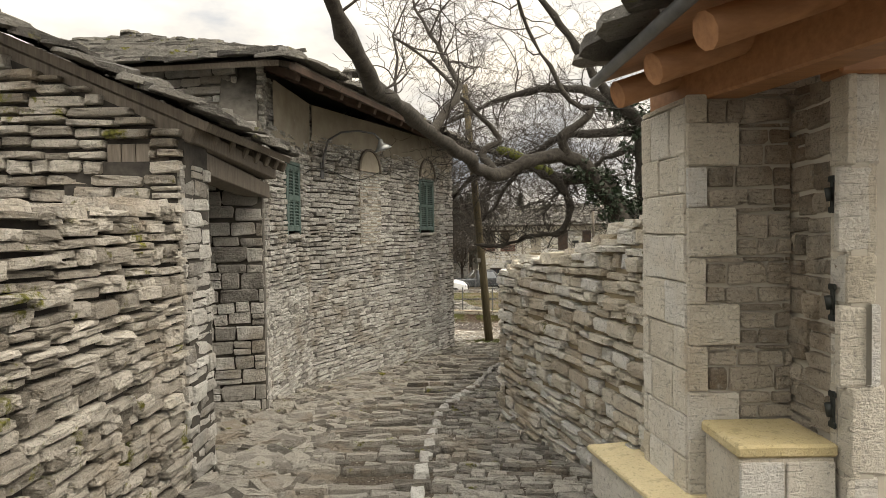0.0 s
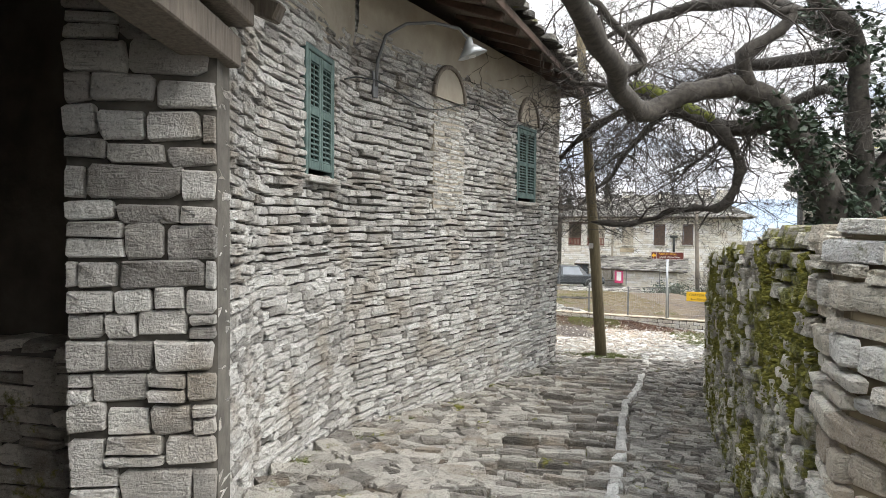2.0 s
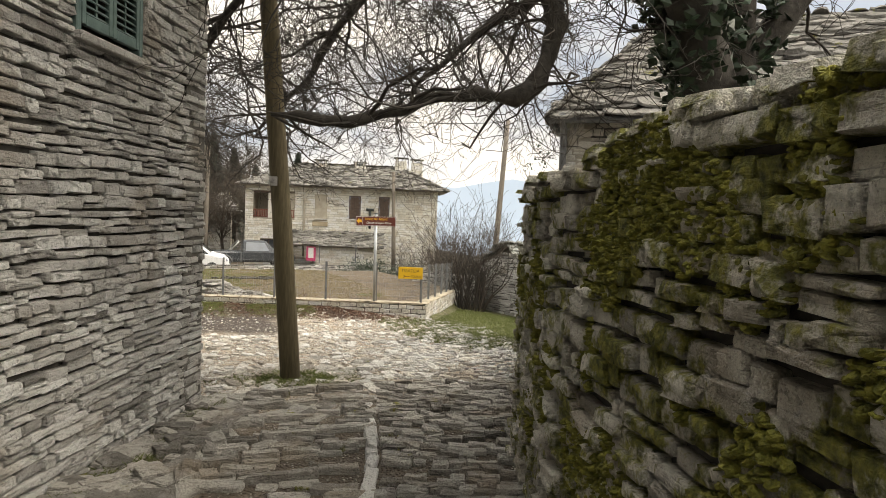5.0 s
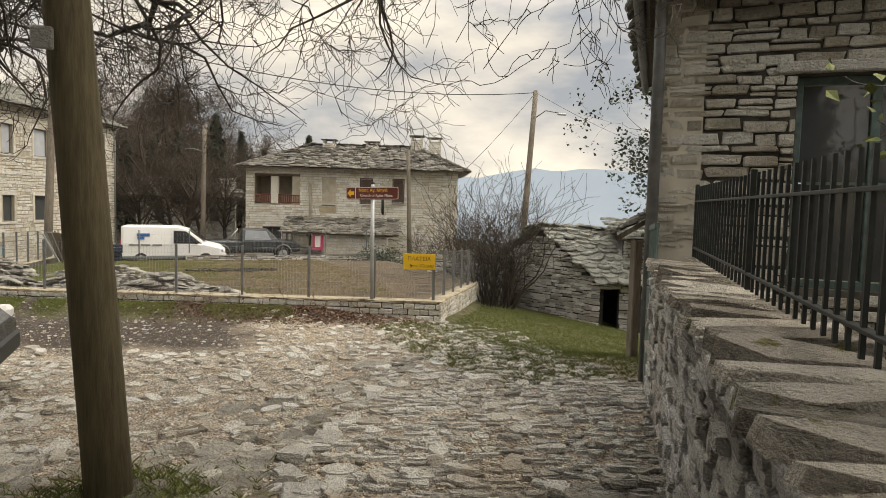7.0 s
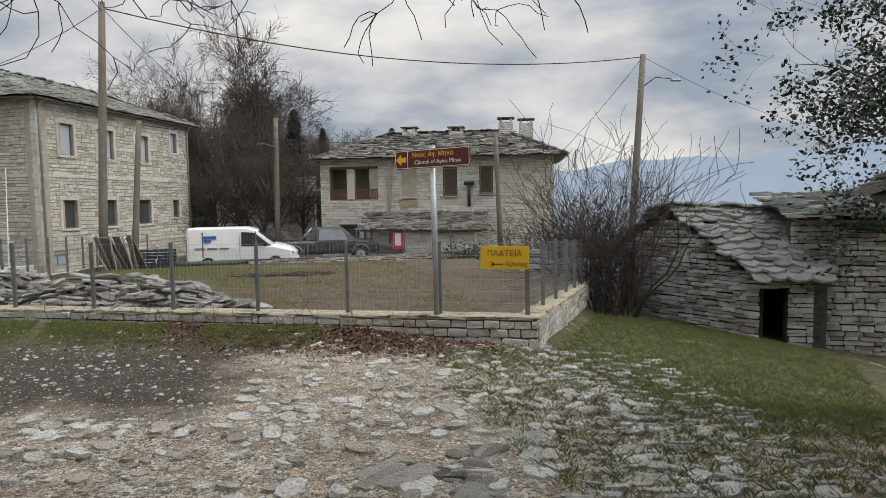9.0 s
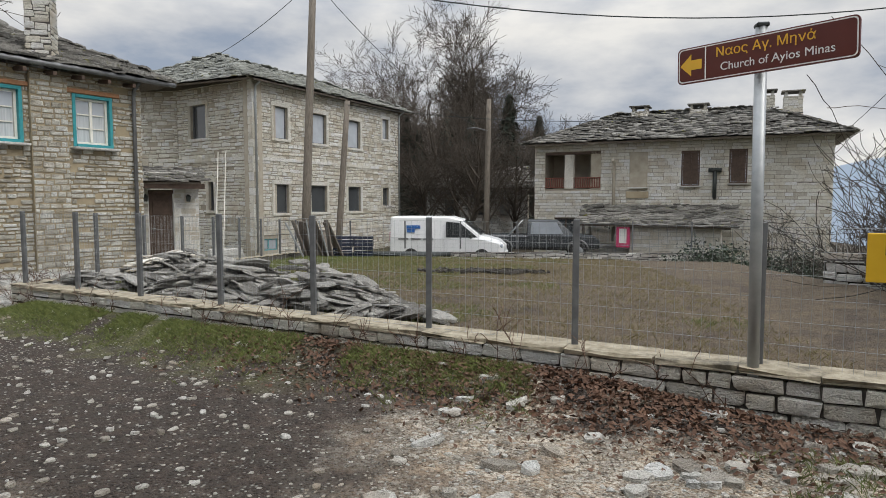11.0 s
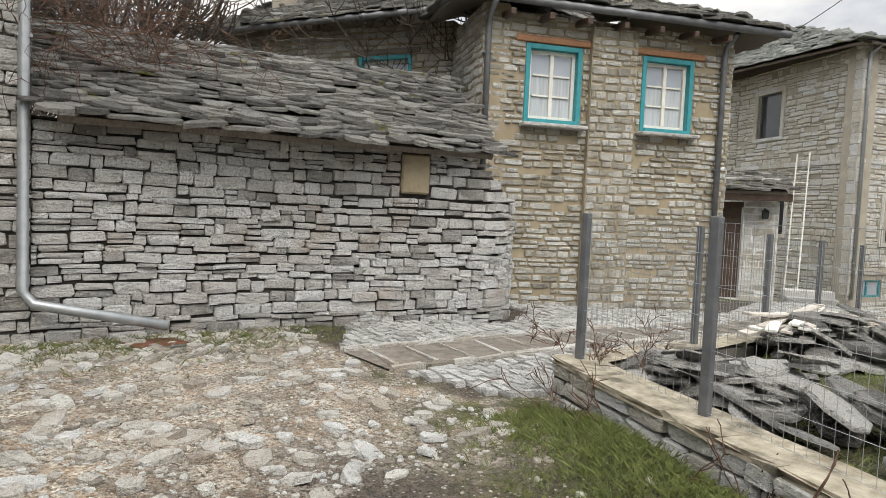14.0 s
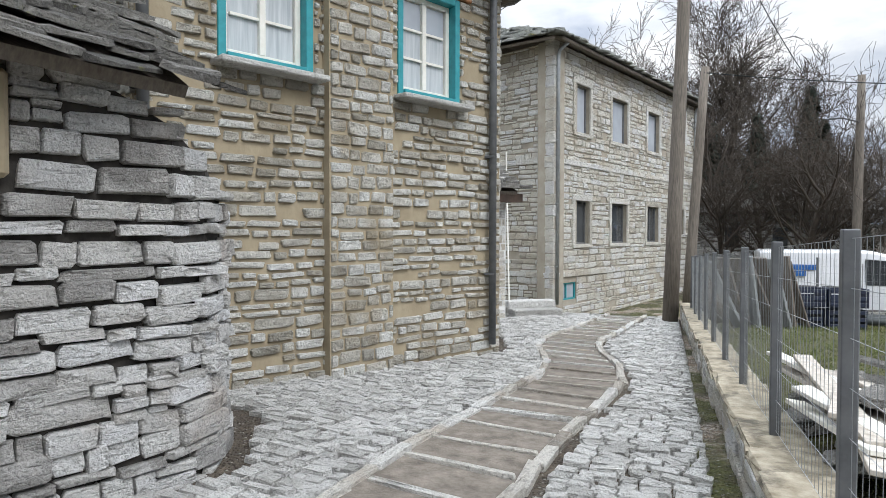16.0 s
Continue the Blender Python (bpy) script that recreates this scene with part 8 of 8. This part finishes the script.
# ---------------------------------------------------------------- loose stones, leaves, grass
loose = thing("loose_stones", "scattered pale limestone rubble on the square", "rubble", kind="stuff")
e = []
for k in range(66000):
    x, y = r.uniform(-8.0, 5.8), r.uniform(16.4, 31.5)
    if y > fence_y(x) - 0.25 or x < -7.9 or (x > XR(y) - 0.1 and y < 24) or y < 16.9 + 0.2 * max(0, 1 - x):
        continue
    if x > PL(max(y, 29.4)) and y > 29.4:
        continue
    q = noise.noise((x * 0.45, y * 0.45, 3)) + 0.25
    soil = y + 0.392 * x > 24.4 and -3.8 < x < 2.2
    if r.random() > (0.3 if soil else 0.5 + 0.6 * q):
        continue
    s = r.uniform(0.01, 0.022 if soil else 0.04) if r.random() < 0.9 else r.uniform(0.04, 0.15 if not soil else 0.05)
    m = pose(x, y, ground_top(x, y) - 0.004, r.gauss(0, 7), r.gauss(0, 7), r.uniform(0, 360)) @ Matrix.Diagonal((s * r.uniform(0.9, 1.6), s, min(s * r.uniform(0.3, 0.5), 0.035), 1))
    e.append((m, r.randrange(len(SLABS))))
for k in range(240):
    x, y = r.uniform(-7.4, 2.0), r.uniform(18.5, 29.3)
    if y > fence_y(x) - 0.4 or (y + 0.392 * x > 24.2 and x > -3.6) or noise.noise((x * 0.5, y * 0.5, 6)) < -0.1:
        continue
    m = pose(x, y, ground_top(x, y) - 0.012, r.gauss(0, 2), r.gauss(0, 2), r.uniform(0, 360)) @ Matrix.Diagonal((r.uniform(0.12, 0.34), r.uniform(0.08, 0.2), r.uniform(0.02, 0.03), 1))
    e.append((m, r.randrange(len(SLABS))))
lay(e, SLABS, M_RUBBLE, loose, "stone", "rubble", (-4, 27.5, -2.5), 200)


def scatter(name, label, category, mat, spots, make, part_name):
    t = thing(name, label, category, kind="stuff")
    v, f = [], []
    for x, y in spots:
        make(v, f, x, y)
    tagged(part(part_name, mesh_of(v, f, mat, part_name), None, t), kind="stuff")


def blade(v, f, x, y, h=0.05):
    z = ground_top(x, y)
    for k in range(5):
        a = r.uniform(0, 6.28)
        w = Vector((math.cos(a), math.sin(a), 0)) * 0.0026
        lean = Vector((r.gauss(0, 0.5), r.gauss(0, 0.5), 1)) * h * r.uniform(0.5, 1.3)
        o = Vector((x + r.gauss(0, 0.02), y + r.gauss(0, 0.02), z - 0.005))
        b = len(v)
        v.extend((o - w, o + w, o + lean * 0.6 + w * 0.7, o + lean + Vector((lean.x, lean.y, 0)) * 0.3))
        f.extend([(b, b + 1, b + 2), (b, b + 2, b + 3)])


def dead_leaf(v, f, x, y):
    z = ground_top(x, y) + r.uniform(0.0, 0.035)
    rot = Euler((r.gauss(0, 0.5), r.gauss(0, 0.5), r.uniform(0, 6.28))).to_matrix()
    s = r.uniform(0.022, 0.052)
    b = len(v)
    v.extend(Vector((x, y, z)) + rot @ Vector(q) * s for q in ((-0.6, 0, 0), (0, 0.35, 0.12), (0.6, 0, 0.05), (0, -0.35, 0.12)))
    f.extend([(b, b + 1, b + 2), (b, b + 2, b + 3)])


def spots(n, fx, fy, keep=lambda x, y: True):
    out = []
    while len(out) < n:
        x, y = fx(), fy()
        if keep(x, y):
            out.append((x, y))
    return out


fence_strip = [(x, fence_y(x) - abs(r.gauss(0, 0.34)) - 0.08) for x in (r.uniform(-4.3, 3.2) for k in range(8000)) if noise.noise((x * 1.4, 4, 0)) + 0.1 > 0 or x < -2.4]
scatter("grass_strip", "ragged green grass along the foot of the low wall", "grass", M_GRASS, fence_strip, blade, "blades")
scatter("paddock_grass", "short patchy grass in the paddock", "grass", M_GRASS,
        spots(9000, lambda: r.uniform(-3.9, 5.4), lambda: r.uniform(27, 42), lambda x, y: y > fence_y(x) + 0.35 and noise.noise((x * 0.7, y * 0.7, 2)) + 0.35 * (1 - x) * 0.5 > -0.1), lambda v, f, x, y: blade(v, f, x, y, 0.05), "blades")
scatter("dry_paddock_grass", "yellowed dead grass in the paddock", "grass", M_DRYGRASS,
        spots(9000, lambda: r.uniform(-2.0, 5.4), lambda: r.uniform(26.6, 42), lambda x, y: y > fence_y(x) + 0.3), lambda v, f, x, y: blade(v, f, x, y, 0.05), "blades")
scatter("lane_grass", "thin grass growing over the side lane", "grass", M_GRASS,
        spots(15000, lambda: r.uniform(4.2, 12), lambda: r.uniform(19.8, 31), lambda x, y: x > 4.0 + 0.25 * abs(noise.noise((y, 3, 1))) * 4 and not (x > 5.5 and y < 19.4 + (x - 5.58) * 1.3 + 0.1) and y < fence_y(5.6) + 8 and (x > 5.9 + 0.54 * (y - 26) or y < 25.8)), blade, "blades")
foot = [(XL(y) + abs(r.gauss(0, 0.13)) + 0.05, y) for y in (r.uniform(8.0, 16.9) for k in range(1500)) if noise.noise((y * 1.1, 7, 0)) > 0.02 or y > 14.2]
foot += [(1.27 + r.gauss(0, 0.28), 17.65 + r.gauss(0, 0.2)) for k in range(700)]
foot += [(XR(y) - abs(r.gauss(0, 0.08)), y) for y in (r.uniform(5.0, 14.6) for k in range(350)) if noise.noise((y * 1.7, 2, 0)) > 0.1]
foot += [(-7.75 + abs(r.gauss(0, 0.5)), r.uniform(26.0, 30.2)) for k in range(700)]
foot += [(-1.2 + abs(r.gauss(0, 0.2)) - 0.3, 5.6 + r.gauss(0, 0.2)) for k in range(120)]
scatter("wall_foot_grass", "tufts of grass and weeds at the foot of the walls", "grass", M_GRASS, foot, blade, "blades")
scatter("dead_leaves", "drift of brown dead leaves against the low wall", "leaves", M_LEAF,
        [(x, fence_y(x) - abs(r.gauss(0, 0.5)) - 0.05) for x in (r.triangular(-1.0, 5.6, 3.6) for k in range(7000))], dead_leaf, "leaves")
items = []
for k in range(46):
    x = r.uniform(-4.2, 5.0)
    p = Vector((x, fence_y(x) - r.uniform(0.02, 0.3), ground_z(x, fence_y(x) - 0.2)))
    sprout(r, items, p, Vector((r.gauss(0, 0.4), r.gauss(0, 0.4), 1)), r.uniform(0.15, 0.4), 0.003, 1, 0.2, 0.0)
for k in range(10):
    p = Vector((-3.9 + r.gauss(0, 0.5), 30.35 + r.gauss(0, 0.25), -2.25))
    sprout(r, items, p, Vector((r.gauss(0, 0.4), r.gauss(0, 0.4), 1)), r.uniform(0.15, 0.3), 0.0025, 2, 0.2, 0.0)
weeds = thing("dry_weeds", "dry brown weed stalks along the fence", "weeds", kind="stuff")
tagged(part("stalks", tubes(items, M_LEAF, "stalks"), None, weeds), kind="stuff")
